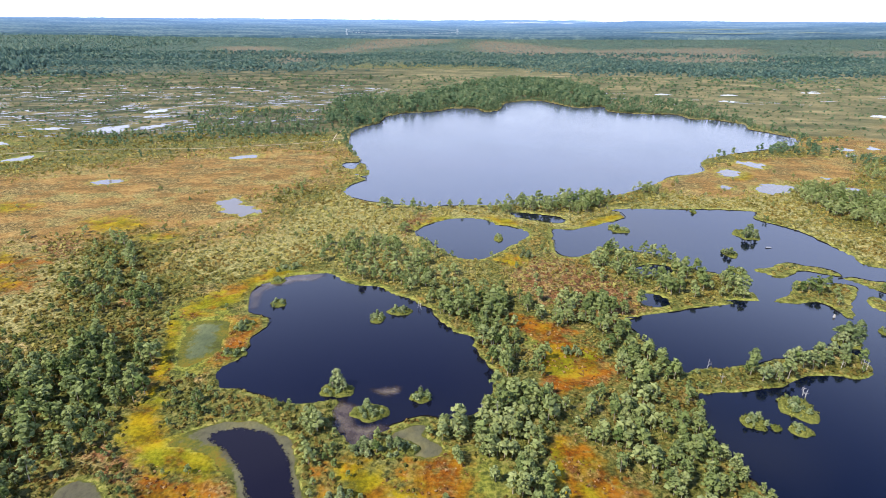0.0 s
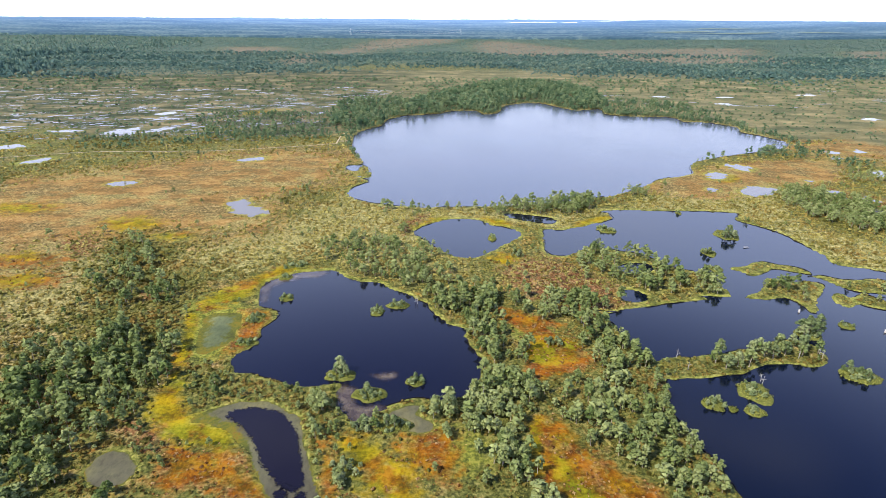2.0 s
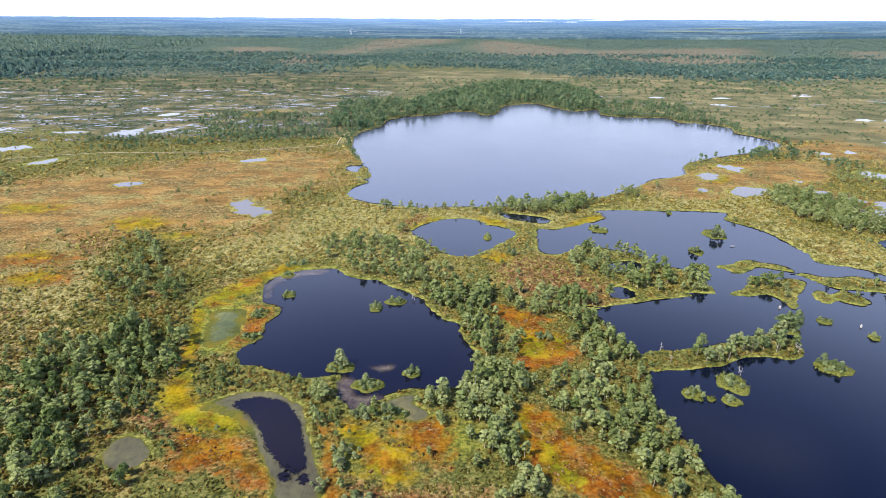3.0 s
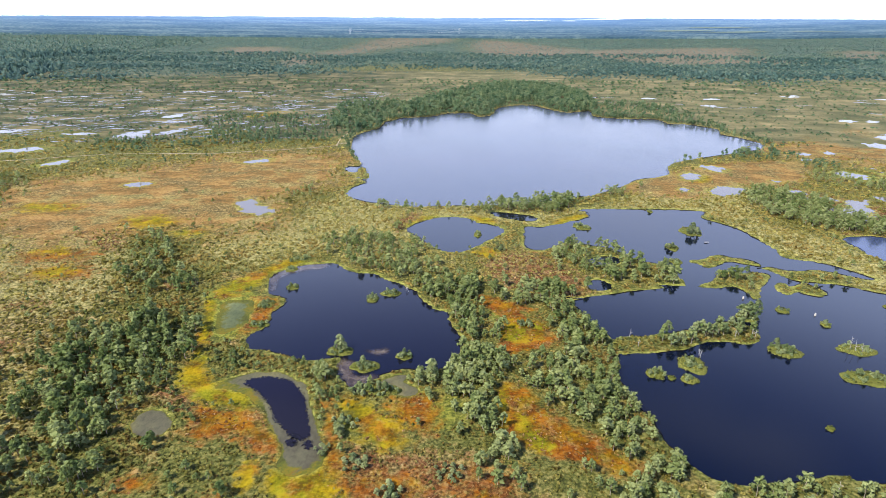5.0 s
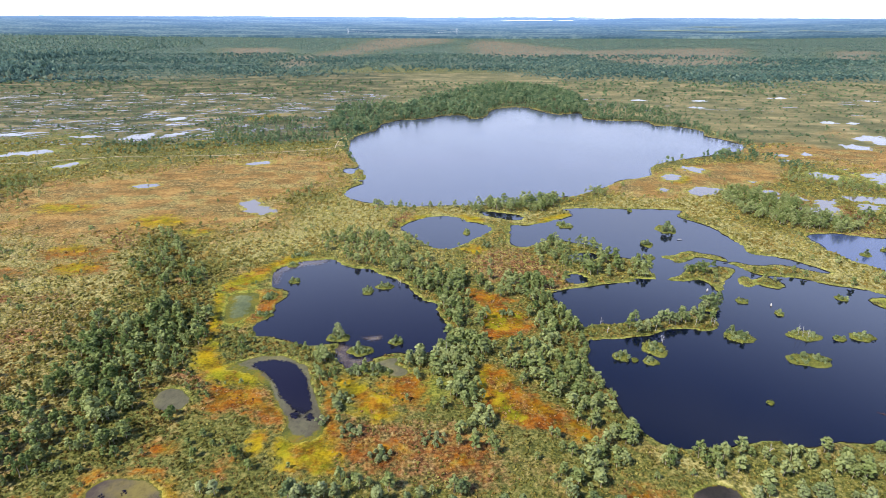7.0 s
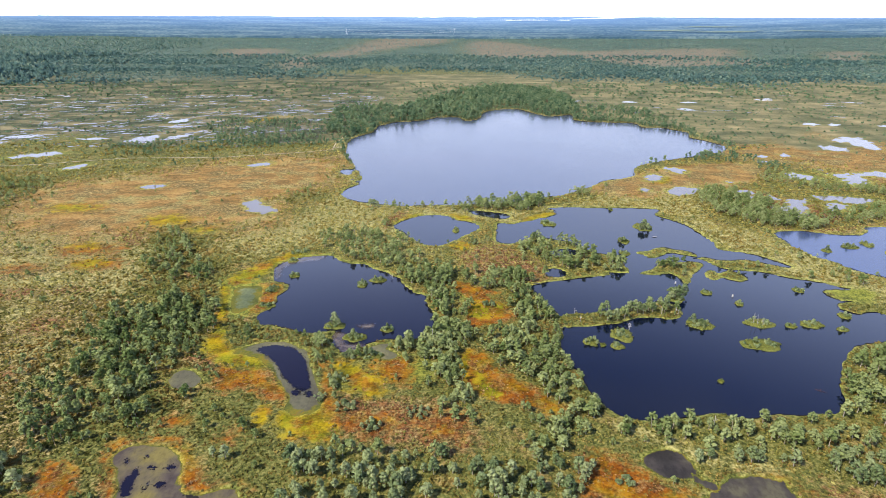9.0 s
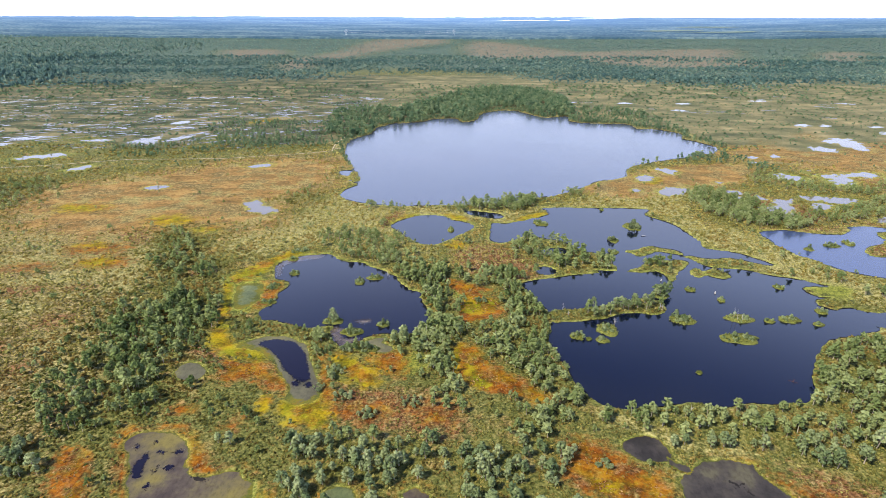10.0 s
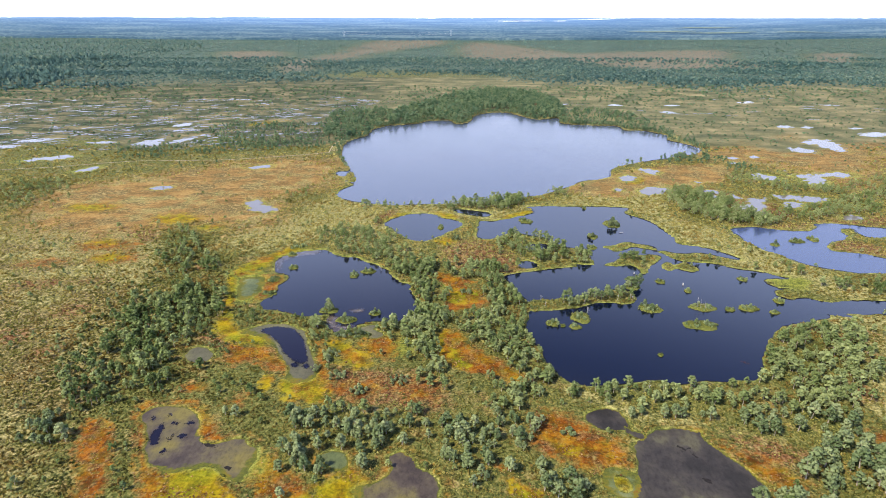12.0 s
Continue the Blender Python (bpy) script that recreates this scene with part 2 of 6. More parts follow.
def foliage(name, dark, mid, light, single, rusty=None):
    """single: the tone comes from the whole thing, else from the mesh's own tint. rusty: a second colour in patches."""
    m, nt, b = material(name, 0.75)
    geo = nt.nodes.new("ShaderNodeNewGeometry")
    if single:
        tone = nt.nodes.new("ShaderNodeObjectInfo").outputs["Random"]
    else:
        tone = mask(nt, "tint")
    t = maths(nt, 'MULTIPLY_ADD', tone, 0.75, maths(nt, 'MULTIPLY', geo.outputs["Random Per Island"], 0.25))
    col = ramp(nt, t, [(0.0, dark), (0.5, mid), (1.0, light)])
    if rusty:
        patchy = maths(nt, 'MULTIPLY_ADD', noisy(nt, 0.07, 4, 0.6), 0.6, maths(nt, 'MULTIPLY', noisy(nt, 0.6, 3, 0.6), 0.4))
        col = mixed(nt, ramp(nt, patchy, [(0.46, (0, 0, 0)), (0.62, (0.75, 0.75, 0.75))]), col, mixed(nt, 0.6, col, rusty))
    nt.links.new(col, b.inputs["Base Color"])
    through_leaf = nt.nodes.new("ShaderNodeBsdfTranslucent")
    nt.links.new(col, through_leaf.inputs["Color"])
    mix = nt.nodes.new("ShaderNodeMixShader")
    mix.inputs[0].default_value = 0.38
    nt.links.new(b.outputs[0], mix.inputs[1])
    nt.links.new(through_leaf.outputs[0], mix.inputs[2])
    nt.links.new(mix.outputs[0], nt.nodes["Material Output"].inputs["Surface"])
    return m


def plain(name, a, c, scale=6.0, rough=0.8, metal=0.0):
    m, nt, b = material(name, rough)
    b.inputs["Metallic"].default_value = metal
    nt.links.new(ramp(nt, noisy(nt, scale, 5, 0.65), [(0.3, a), (0.7, c)]), b.inputs["Base Color"])
    return m


def farland_material():
    m, nt, b = material("far_plain", 1.0)
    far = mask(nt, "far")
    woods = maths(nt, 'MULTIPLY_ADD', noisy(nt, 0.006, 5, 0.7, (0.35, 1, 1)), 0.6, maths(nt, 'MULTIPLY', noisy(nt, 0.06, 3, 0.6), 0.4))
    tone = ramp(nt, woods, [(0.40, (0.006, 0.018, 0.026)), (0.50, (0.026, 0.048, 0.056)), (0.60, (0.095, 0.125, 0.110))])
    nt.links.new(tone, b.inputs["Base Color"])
    # blue distance haze given as emission, stronger farther off
    haze_glow = ramp(nt, far, [(0.0, (0.022, 0.046, 0.076)), (0.4, (0.045, 0.090, 0.175)), (1.0, (0.13, 0.23, 0.46))])
    nt.links.new(haze_glow, b.inputs["Emission Color"])
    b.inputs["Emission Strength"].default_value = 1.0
    return m


BOG = bog_material()
FARLAND = farland_material()
# blue in the base stands in for sky mirrored by brown water
WATER = water_material("bog_water", (0.0012, 0.0028, 0.0100), 0.10)
PEATY = water_material("peaty_pond_water", (0.0034, 0.0042, 0.0115), 0.10)
LEAD = lead_material((0.0050, 0.0040, 0.0095))
# paler base adds the brighter sky this pond reflects
RUFFLED = water_material("ruffled_water", (0.026, 0.040, 0.090), 0.22, 0.10)
EYE = water_material("bog_eye_water", (0.098, 0.086, 0.070), 0.05, 0.02)
LAKE = water_material("lake_water", (0.038, 0.048, 0.074), 0.22, 0.13)
MUD = mud_material("silty_water", ((0.036, 0.028, 0.025), (0.060, 0.048, 0.036), (0.088, 0.074, 0.036), (0.118, 0.098, 0.030)))
MOSSY = mud_material("mossy_water", ((0.050, 0.046, 0.030), (0.068, 0.064, 0.040), (0.082, 0.080, 0.046), (0.115, 0.108, 0.050)))
FENNY = mud_material("fen_water", ((0.055, 0.070, 0.030), (0.075, 0.092, 0.040), (0.092, 0.108, 0.048), (0.125, 0.135, 0.058)))
SHOAL = shoal_material()
PEAT = mud_material("peaty_water", ((0.020, 0.018, 0.016), (0.031, 0.027, 0.024), (0.042, 0.037, 0.030), (0.066, 0.060, 0.038)))
PINE = foliage("pine_needles", (0.098, 0.146, 0.060), (0.216, 0.264, 0.116), (0.340, 0.380, 0.188), True)
GROVE = foliage("grove_needles", (0.080, 0.124, 0.034), (0.184, 0.229, 0.080), (0.308, 0.345, 0.146), False)
LAKEPINE = foliage("lake_pine_needles", (0.040, 0.090, 0.046), (0.098, 0.158, 0.082), (0.195, 0.240, 0.115), False)
# needle colours pushed towards blue in place of air haze
HAZY_FOREST = foliage("hazy_forest_needles", (0.040, 0.088, 0.080), (0.088, 0.150, 0.126), (0.200, 0.250, 0.170), False)
SHRUB = foliage("heath_shrub", (0.040, 0.052, 0.012), (0.160, 0.154, 0.036), (0.385, 0.348, 0.110), False, (0.30, 0.140, 0.045))
MOSS = foliage("moss_hummocks", (0.080, 0.028, 0.008), (0.185, 0.088, 0.030), (0.42, 0.290, 0.14), False)
SEDGE = foliage("islet_sedge", (0.055, 0.075, 0.018), (0.135, 0.155, 0.034), (0.28, 0.28, 0.075), True)
TURF = plain("islet_turf", (0.045, 0.058, 0.012), (0.145, 0.145, 0.034), 1.5, 0.9)
BARK = plain("pine_bark", (0.20, 0.165, 0.125), (0.38, 0.33, 0.26))
SUNK = plain("sunken_wood", (0.045, 0.022, 0.018), (0.10, 0.048, 0.036))
CRACK = plain("black_peat", (0.008, 0.007, 0.006), (0.02, 0.016, 0.013), 1.5, 0.5)
DEAD = plain("dead_wood", (0.24, 0.22, 0.20), (0.46, 0.44, 0.41))
BOARD = plain("weathered_board", (0.27, 0.22, 0.14), (0.46, 0.40, 0.28), 2.0)
FIELD = plain("hay_field", (0.085, 0.125, 0.105), (0.14, 0.185, 0.14), 0.02)
STEEL = plain("galvanised_steel", (0.45, 0.47, 0.49), (0.62, 0.64, 0.66), 2.0, 0.45, 0.8)

# ---- outlines and scattering ----
rng = np.random.RandomState(7)
POOLS, LANDS, ZONES, GROVES, EYES = [], [], [], [], []


def smooth(points, step=1.0, rough=0.0, seed=0):
    """A closed smooth outline through the points, with a ragged edge."""
    p = np.array(points, float)
    out = []
    for i in range(len(p)):
        a, b, c, d = p[i - 1], p[i], p[(i + 1) % len(p)], p[(i + 2) % len(p)]
        n = max(2, min(20, int(np.hypot(*(c - b)) / step)))
        for k in range(n):
            t = k / n
            out.append(0.5 * ((2 * b) + (c - a) * t + (2 * a - 5 * b + 4 * c - d) * t * t + (3 * b - a - 3 * c + d) * t ** 3))
    out = np.array(out)
    if rough:
        for i, q in enumerate(out):
            v = noise.noise_vector(Vector((q[0] * 0.21, q[1] * 0.21, seed))) * 0.65 + noise.noise_vector(Vector((q[0] * 0.7, q[1] * 0.7, seed + 9))) * 0.4
            out[i] = q + np.array((v.x, v.y)) * rough
    return out


def oval(x, y, rx, ry):
    return [(x + rx * math.cos(a * math.pi / 4), y + ry * math.sin(a * math.pi / 4)) for a in range(8)]


def distance(outline, x, y, reach=14.0):
    """Metres to the outline, negative inside; reach where farther off."""
    d = np.full(x.shape, reach)
    lo, hi = outline.min(0) - reach, outline.max(0) + reach
    near = (x > lo[0]) & (x < hi[0]) & (y > lo[1]) & (y < hi[1])
    if not near.any():
        return d
    px, py = x[near], y[near]
    best, inside = np.full(px.shape, 1e9), np.zeros(px.shape, bool)
    for (ax, ay), (bx, by) in zip(outline, np.roll(outline, -1, 0)):
        ex, ey = bx - ax, by - ay
        t = np.clip(((px - ax) * ex + (py - ay) * ey) / (ex * ex + ey * ey + 1e-9), 0, 1)
        np.minimum(best, (px - ax - t * ex) ** 2 + (py - ay - t * ey) ** 2, out=best)
        if ay != by:
            inside ^= ((ay > py) != (by > py)) & (px < (bx - ax) * (py - ay) / (by - ay) + ax)
    d[near] = np.minimum(np.sqrt(best), reach) * np.where(inside, -1, 1)
    return d


def pool(label, kind, points, over=0.0):
    POOLS.append((label, kind, smooth(points, 0.8, 0.5, len(POOLS)) if kind in ('lead', 'shoal', 'crack') else smooth(points, 1.5, 1.5, len(POOLS)), over))


def land(points):
    LANDS.append(smooth(points, 1.5, 1.2, len(LANDS) + 50))


def bog_eye(points):
    span = np.ptp(np.array(points), 0).min()
    EYES.append(smooth(points, 1.8, min(5.0, 0.9 + 0.16 * span), len(EYES) + 90))


def zone(kind, points, soft=4):
    ZONES.append((kind, smooth(points, 3.0, min(3.0, soft * 0.5), len(ZONES) + 200), soft))


def grove(density, height, points):
    GROVES.append((density, height, smooth(points, 4.0)))


def shore_distance(x, y):
    """Metres from open water, negative in it."""
    d = np.full(x.shape, 14.0)
    for _, kind, outline, _ in POOLS:
        if kind not in ('lead', 'crack'):
            d = np.minimum(d, distance(outline, x, y))
    for outline in LANDS:
        d = np.maximum(d, -distance(outline, x, y))
    return d


def eye_distance(x, y):
    d = np.full(x.shape, 14.0)
    for outline in EYES:
        d = np.minimum(d, distance(outline, x, y, 6.0))
    return d


def wave(x, y, size, seed):
    """A cheap smooth random field between -1 and 1."""
    r = np.random.RandomState(seed)
    z = np.zeros(x.shape)
    for k in range(7):
        a, f, p = r.uniform(0, 6.28), r.uniform(0.7, 1.8) * 6.28 / size, r.uniform(0, 6.28)
        z += np.sin((x * math.cos(a) + y * math.sin(a)) * f + p + 1.3 * np.sin((y * math.cos(a) - x * math.sin(a)) * f * 0.6 + p * 2))
    return z / 4.0


def far_rise(x, y):
    """The land lifts slowly towards the horizon."""
    r = np.hypot(x, y)
    return 62.0 * np.clip((r - 2400) / 2500, 0, 1) ** 1.5 + np.clip((r - 1500) / 2000, 0, 1) * 3 * wave(x, y, 900, 3)


def forest_depth(x, y):
    """Metres behind the edge of the far forest."""
    return y - 830 - 190 * np.exp(-((x + 40) / 260) ** 2) - 45 * wave(x, y, 420, 12)


def mesh_of(name, verts, faces, mat, smooth_faces=False, tint=None, normals=None):
    """A mesh from arrays of places and of faces with equal corners."""
    faces = np.asarray(faces, np.int32)
    me = bpy.data.meshes.new(name)
    n, k = faces.shape
    me.vertices.add(len(verts))
    me.vertices.foreach_set("co", np.asarray(verts, np.float32).ravel())
    me.loops.add(n * k)
    me.loops.foreach_set("vertex_index", faces.ravel())
    me.polygons.add(n)
    me.polygons.foreach_set("loop_start", np.arange(0, n * k, k, dtype=np.int32))
    me.polygons.foreach_set("use_smooth", np.full(n, smooth_faces))
    if tint is not None:
        a = me.attributes.new("tint", 'FLOAT', 'POINT')
        a.data.foreach_set("value", np.asarray(tint, np.float32))
    if normals is not None:
        a = me.attributes.new("custom_normal", 'FLOAT_VECTOR', 'POINT')
        a.data.foreach_set("vector", np.asarray(normals, np.float32).ravel())
    me.update(calc_edges=True)
    me.materials.append(mat)
    return me


def part(name, bm, mat, parent, label=""):
    me = bpy.data.meshes.new(name)
    bm.to_mesh(me)
    bm.free()
    me.materials.append(mat)
    ob = new(name, me)
    ob.parent = parent
    return tagged(ob, label)


def sheet(name, outline, z, mat):
    """A flat level surface inside an outline."""
    bm = bmesh.new()
    f = bm.faces.new([bm.verts.new((x, y, z)) for x, y in outline])
    if f.normal.z < 0 or f.calc_area() and (f.normal_update() or f.normal.z < 0):
        f.normal_flip()
    bmesh.ops.triangulate(bm, faces=[f])
    me = bpy.data.meshes.new(name)
    bm.to_mesh(me)
    bm.free()
    me.materials.append(mat)
    return new(name, me)


def shallow(name, outline, z, mat, reach=5.0):
    """A silty water sheet; its edge value tells how near the mossy rim is."""
    lo, hi = outline.min(0) - 1.5, outline.max(0) + 1.5
    nx, ny = int((hi[0] - lo[0]) / 0.6) + 2, int((hi[1] - lo[1]) / 0.6) + 2
    xx, yy = np.meshgrid(np.linspace(lo[0], hi[0], nx), np.linspace(lo[1], hi[1], ny))
    x, y = xx.ravel(), yy.ravel()
    d = distance(outline, x, y)
    lush = np.zeros(x.shape)
    for kind, ring, soft in ZONES:
        if kind in ("yellow", "fen"):
            lush = np.maximum(lush, np.clip(1 - distance(ring, x, y, 6.0) / 4.0, 0, 1))
    edge = np.clip(1 + d / (0.5 + reach * lush), 0, 1)
    idx = np.arange(x.size).reshape(xx.shape)
    faces = np.stack([idx[:-1, :-1], idx[:-1, 1:], idx[1:, 1:], idx[1:, :-1]], -1).reshape(-1, 4)
    faces = faces[(d[faces] < 0.7).all(1)]
    used, faces = np.unique(faces, return_inverse=True)
    me = mesh_of(name, np.stack([x, y, np.full(x.shape, z)], 1)[used], faces.reshape(-1, 4), mat)
    me.attributes.new("edge", 'FLOAT', 'POINT').data.foreach_set("value", edge[used].astype(np.float32))
    return new(name, me)


def silt(name, outline, z, mat):
    """Drowned silt; its deep value grows from the rim inwards."""
    lo, hi = outline.min(0) - 2.5, outline.max(0) + 2.5
    nx, ny = int((hi[0] - lo[0]) / 0.7) + 2, int((hi[1] - lo[1]) / 0.7) + 2
    xx, yy = np.meshgrid(np.linspace(lo[0], hi[0], nx), np.linspace(lo[1], hi[1], ny))
    x, y = xx.ravel(), yy.ravel()
    d = distance(outline, x, y)
    idx = np.arange(x.size).reshape(xx.shape)
    faces = np.stack([idx[:-1, :-1], idx[:-1, 1:], idx[1:, 1:], idx[1:, :-1]], -1).reshape(-1, 4)
    faces = faces[(d[faces] < 2.0).all(1)]
    used, faces = np.unique(faces, return_inverse=True)
    me = mesh_of(name, np.stack([x, y, np.full(x.shape, z)], 1)[used], faces.reshape(-1, 4), mat)
    me.attributes.new("deep", 'FLOAT', 'POINT').data.foreach_set("value", np.clip((1.6 - d) / 3.2, 0, 1)[used].astype(np.float32))
    return new(name, me)


def ragged(name, outline, z, mat, seed, cell=0.17, grow=1.0):
    """A flat sheet frayed at its rim, with loose scraps beside it."""
    lo, hi = outline.min(0) - 1.6, outline.max(0) + 1.6
    nx, ny = int((hi[0] - lo[0]) / cell) + 2, int((hi[1] - lo[1]) / cell) + 2
    xx, yy = np.meshgrid(np.linspace(lo[0], hi[0], nx), np.linspace(lo[1], hi[1], ny))
    x, y = xx.ravel(), yy.ravel()
    bite = min(1.0, 0.3 + np.ptp(outline, 0).min() / 8.0)
    d = distance(outline, x, y) + bite * grow * (0.75 * wave(x, y, 3.4 * grow, seed) + 0.5 * wave(x, y, 1.3 * grow, seed + 1)) + 0.1
    idx = np.arange(x.size).reshape(xx.shape)
    faces = np.stack([idx[:-1, :-1], idx[:-1, 1:], idx[1:, 1:], idx[1:, :-1]], -1).reshape(-1, 4)
    faces = faces[d[faces].mean(1) < 0]
    gy, gx = np.gradient(d.reshape(xx.shape), yy[1, 0] - yy[0, 0], xx[0, 1] - xx[0, 0])
    steep = np.hypot(gx, gy).ravel() + 0.2
    slide = np.where(d > -0.5 * cell, np.clip(d / steep, -0.6 * cell, 0.9 * cell), 0)
    x, y = x - slide * gx.ravel() / steep, y - slide * gy.ravel() / steep
    used, faces = np.unique(faces, return_inverse=True)
    return new(name, mesh_of(name, np.stack([x, y, np.full(x.shape, z)], 1)[used], faces.reshape(-1, 4), mat))
# the open water
pool('wide pale lake with a wooded shore', 'lake', [(-31.1, 253.9), (-45, 264), (-49, 278), (-44, 290), (-41, 296), (-48, 305), (-51, 317), (-58, 322), (-58, 332), (-52, 333), (-50, 339), (-57, 362), (-65, 393), (-68, 429), (-64, 450), (-53, 469), (-50, 501), (-35, 524), (-8, 534), (7, 552), (30, 556), (37, 535), (52, 545), (63, 591), (83, 611), (102, 611), (115, 587), (131, 564), (156, 572), (155, 539), (187, 526), (211, 523), (214, 500), (231, 497), (241, 485), (248, 471), (241, 452), (249, 437), (256, 413), (245, 393), (225, 382), (195, 366), (168, 352), (154, 336), (147, 316), (125, 304), (109, 287), (91, 273), (74, 264), (47.5, 255.5), (14.3, 250.6), (-11.2, 249.3)])
pool('round dark bog pond with a mossy rim', 'deep', [(-10.5, 215.4), (-5.6, 224.4), (0.9, 229.6), (9.5, 232.8), (18.2, 229.6), (23.4, 223.5), (28.5, 221.5), (34.1, 215.6), (32.2, 208.9), (25.0, 199.8), (17.2, 189.5), (11.2, 186.9), (4.8, 190.2), (-2.0, 198.8), (-7.5, 207.8)])
pool('narrow black pool under pines', 'deep', [(29.8, 240.4), (37.6, 239.4), (44.6, 237.2), (51.7, 232.9), (50.2, 226.7), (42.4, 228.7), (33.9, 233.9)])
# the three linked basins
pool('blue bog pond with wooded islets', 'basin', [(42.2, 194.6), (43.5, 206.2), (45.6, 218.6), (52.0, 218.6), (59.0, 221.6), (68.0, 226.7), (79.1, 234.1), (79.3, 240.7), (77.1, 245.1), (86.8, 247.5), (101.1, 246.4), (119.2, 246.5), (133.3, 245.4), (140.6, 243.2), (135.8, 234.4), (141.3, 225.0), (145.8, 218.0), (148.4, 206.6), (150.0, 193.4), (149.3, 183.4), (162.1, 177.9), (169.9, 168.9), (173.1, 162.5), (167.2, 163.1), (161.1, 167.4), (154.5, 170.3), (145.5, 169.6), (139.3, 172.5), (133.4, 172.5), (100.7, 154.6), (98.2, 172.4), (87.8, 179.2), (84.2, 184.0), (78.1, 193.1), (70.6, 195.6), (61.6, 200.0), (54.7, 193.8), (47.2, 189.6)])
pool('large dark bog pond dotted with grassy islets', 'basin', [(55.4, 143.5), (60.7, 143.5), (66.1, 143.5), (69.4, 148.0), (75.3, 150.6), (83.4, 150.0), (87.7, 148.7), (90.2, 152.6), (87.8, 156.6), (94.3, 156.0), (100.2, 156.0), (102.7, 163.6), (101.7, 172.4), (107.5, 180.1), (123.8, 179.4), (135.8, 171.0), (139.5, 163.7), (148.4, 158.9), (156.8, 157.5), (164.6, 151.6), (173.9, 148.3), (181.3, 144.6), (185.1, 140.9), (174.7, 139.6), (171.8, 136.6), (173.9, 130.8), (179.1, 129.7), (172.1, 128.6), (169.5, 123.6), (170.7, 120.5), (173.5, 118.9), (181.1, 121.5), (185.4, 118.4), (192.1, 117.4), (200.0, 118.5), (213.8, 118.0), (244.3, 116.0), (235.2, 105.3), (205.6, 106.6), (196.8, 106.6), (188.1, 107.5), (181.2, 106.5)])
# lower half of the large pond
pool('large dark bog pond dotted with grassy islets', 'basin', [(181.2, 106.5), (175.0, 101.4), (167.1, 99.6), (159.1, 97.4), (153.1, 92.6), (146.6, 86.4), (141.4, 79.8), (137.7, 74.2), (136.6, 70.7), (134.5, 67.3), (131.4, 63.9), (129.3, 61.0), (123.6, 61.0), (118.4, 60.0), (112.0, 60.7), (106.7, 59.4), (102.7, 58.8), (99.1, 59.4), (95.9, 60.9), (92.2, 61.2), (86.9, 59.7), (81.0, 58.7), (75.2, 58.4), (70.4, 58.1), (67.0, 59.6), (64.7, 62.1), (62.4, 65.7), (60.3, 70.1), (59.5, 75.5), (59.0, 81.5), (57.8, 87.4), (56.3, 92.3), (56.3, 97.0), (57.7, 102.4), (59.3, 110.5), (58.8, 119.0), (55.5, 128.2), (54.1, 136.2), (55.8, 144.8), (99.7, 155.3), (136.1, 148.8), (170.6, 122.6)])
land([(-51, 322), (-49, 332), (-44, 323), (-41, 306), (-45, 302), (-49, 308)])
# land between and inside the basins
land([(60.6, 118.3), (64.1, 119.3), (71.4, 119.9), (76.1, 120.9), (82.6, 122.5), (89.6, 124.7), (97.7, 128.5), (102.5, 129.2), (105.6, 127.0), (107.5, 123.3), (106.8, 119.1), (103.8, 115.9), (100.4, 115.0), (95.3, 116.5), (88.6, 115.8), (82.7, 112.5), (75.0, 110.7), (67.9, 109.5), (60.2, 108.4), (58.8, 110.5), (58.7, 114.5)])
land([(101.6, 156.0), (108.8, 160.1), (112.8, 165.1), (117.7, 170.9), (121.7, 168.0), (129.2, 168.8), (134.0, 165.9), (129.8, 159.5), (124.6, 154.1), (121.6, 147.5), (117.5, 145.0), (117.1, 151.4), (114.5, 155.4), (107.7, 154.0)])
land([(107.2, 180.1), (110.2, 175.4), (113.4, 172.4), (119.0, 175.5), (125.0, 178.6), (131.5, 175.5), (134.8, 174.0), (134.6, 179.4), (129.3, 182.5), (121.2, 185.7), (114.0, 181.7)])
land([(135.9, 169.5), (138.6, 165.9), (141.3, 160.9), (147.2, 159.6), (157.1, 158.2), (165.2, 152.9), (175.2, 148.3), (186.3, 141.5), (194.3, 155.6), (173.3, 161.1), (167.5, 163.9), (161.4, 168.2), (154.8, 171.1), (146.3, 169.6)])
land([(131.1, 156.8), (134.6, 159.5), (136.6, 157.5), (136.2, 152.8), (131.8, 148.2), (129.7, 151.4)])
land([(137.3, 154.8), (143.0, 159.6), (145.6, 155.5), (147.5, 150.2), (142.1, 147.0), (138.0, 150.2)])
pool('dark water hole among pines', 'deep', [(66.2, 179.1), (71.9, 183.1), (77.8, 182.3), (79.2, 177.6), (73.5, 173.8), (68.6, 174.5)], over=0.02)
pool('small dark bog pool', 'deep', [(60.6, 157.2), (64.4, 160.6), (68.2, 157.9), (68.2, 152.5), (63.1, 151.2)], over=0.02)
pool('blue bog pond with a shrubby island', 'ruffled', [(188.3, 205.9), (194.9, 208.7), (204.7, 208.7), (211.4, 206.0), (221.2, 203.3), (231.5, 203.4), (240.3, 209.8), (240.3, 213.6), (251.5, 215.6), (260.2, 213.7), (269.2, 209.9), (278.7, 208.1), (315.8, 201.0), (264.4, 139.9), (234.5, 146.6), (221.5, 146.6), (212.7, 149.8), (203.0, 156.4), (199.8, 160.5), (196.0, 169.0), (191.2, 176.5), (188.2, 188.5), (187.8, 198.7)], over=0.02)
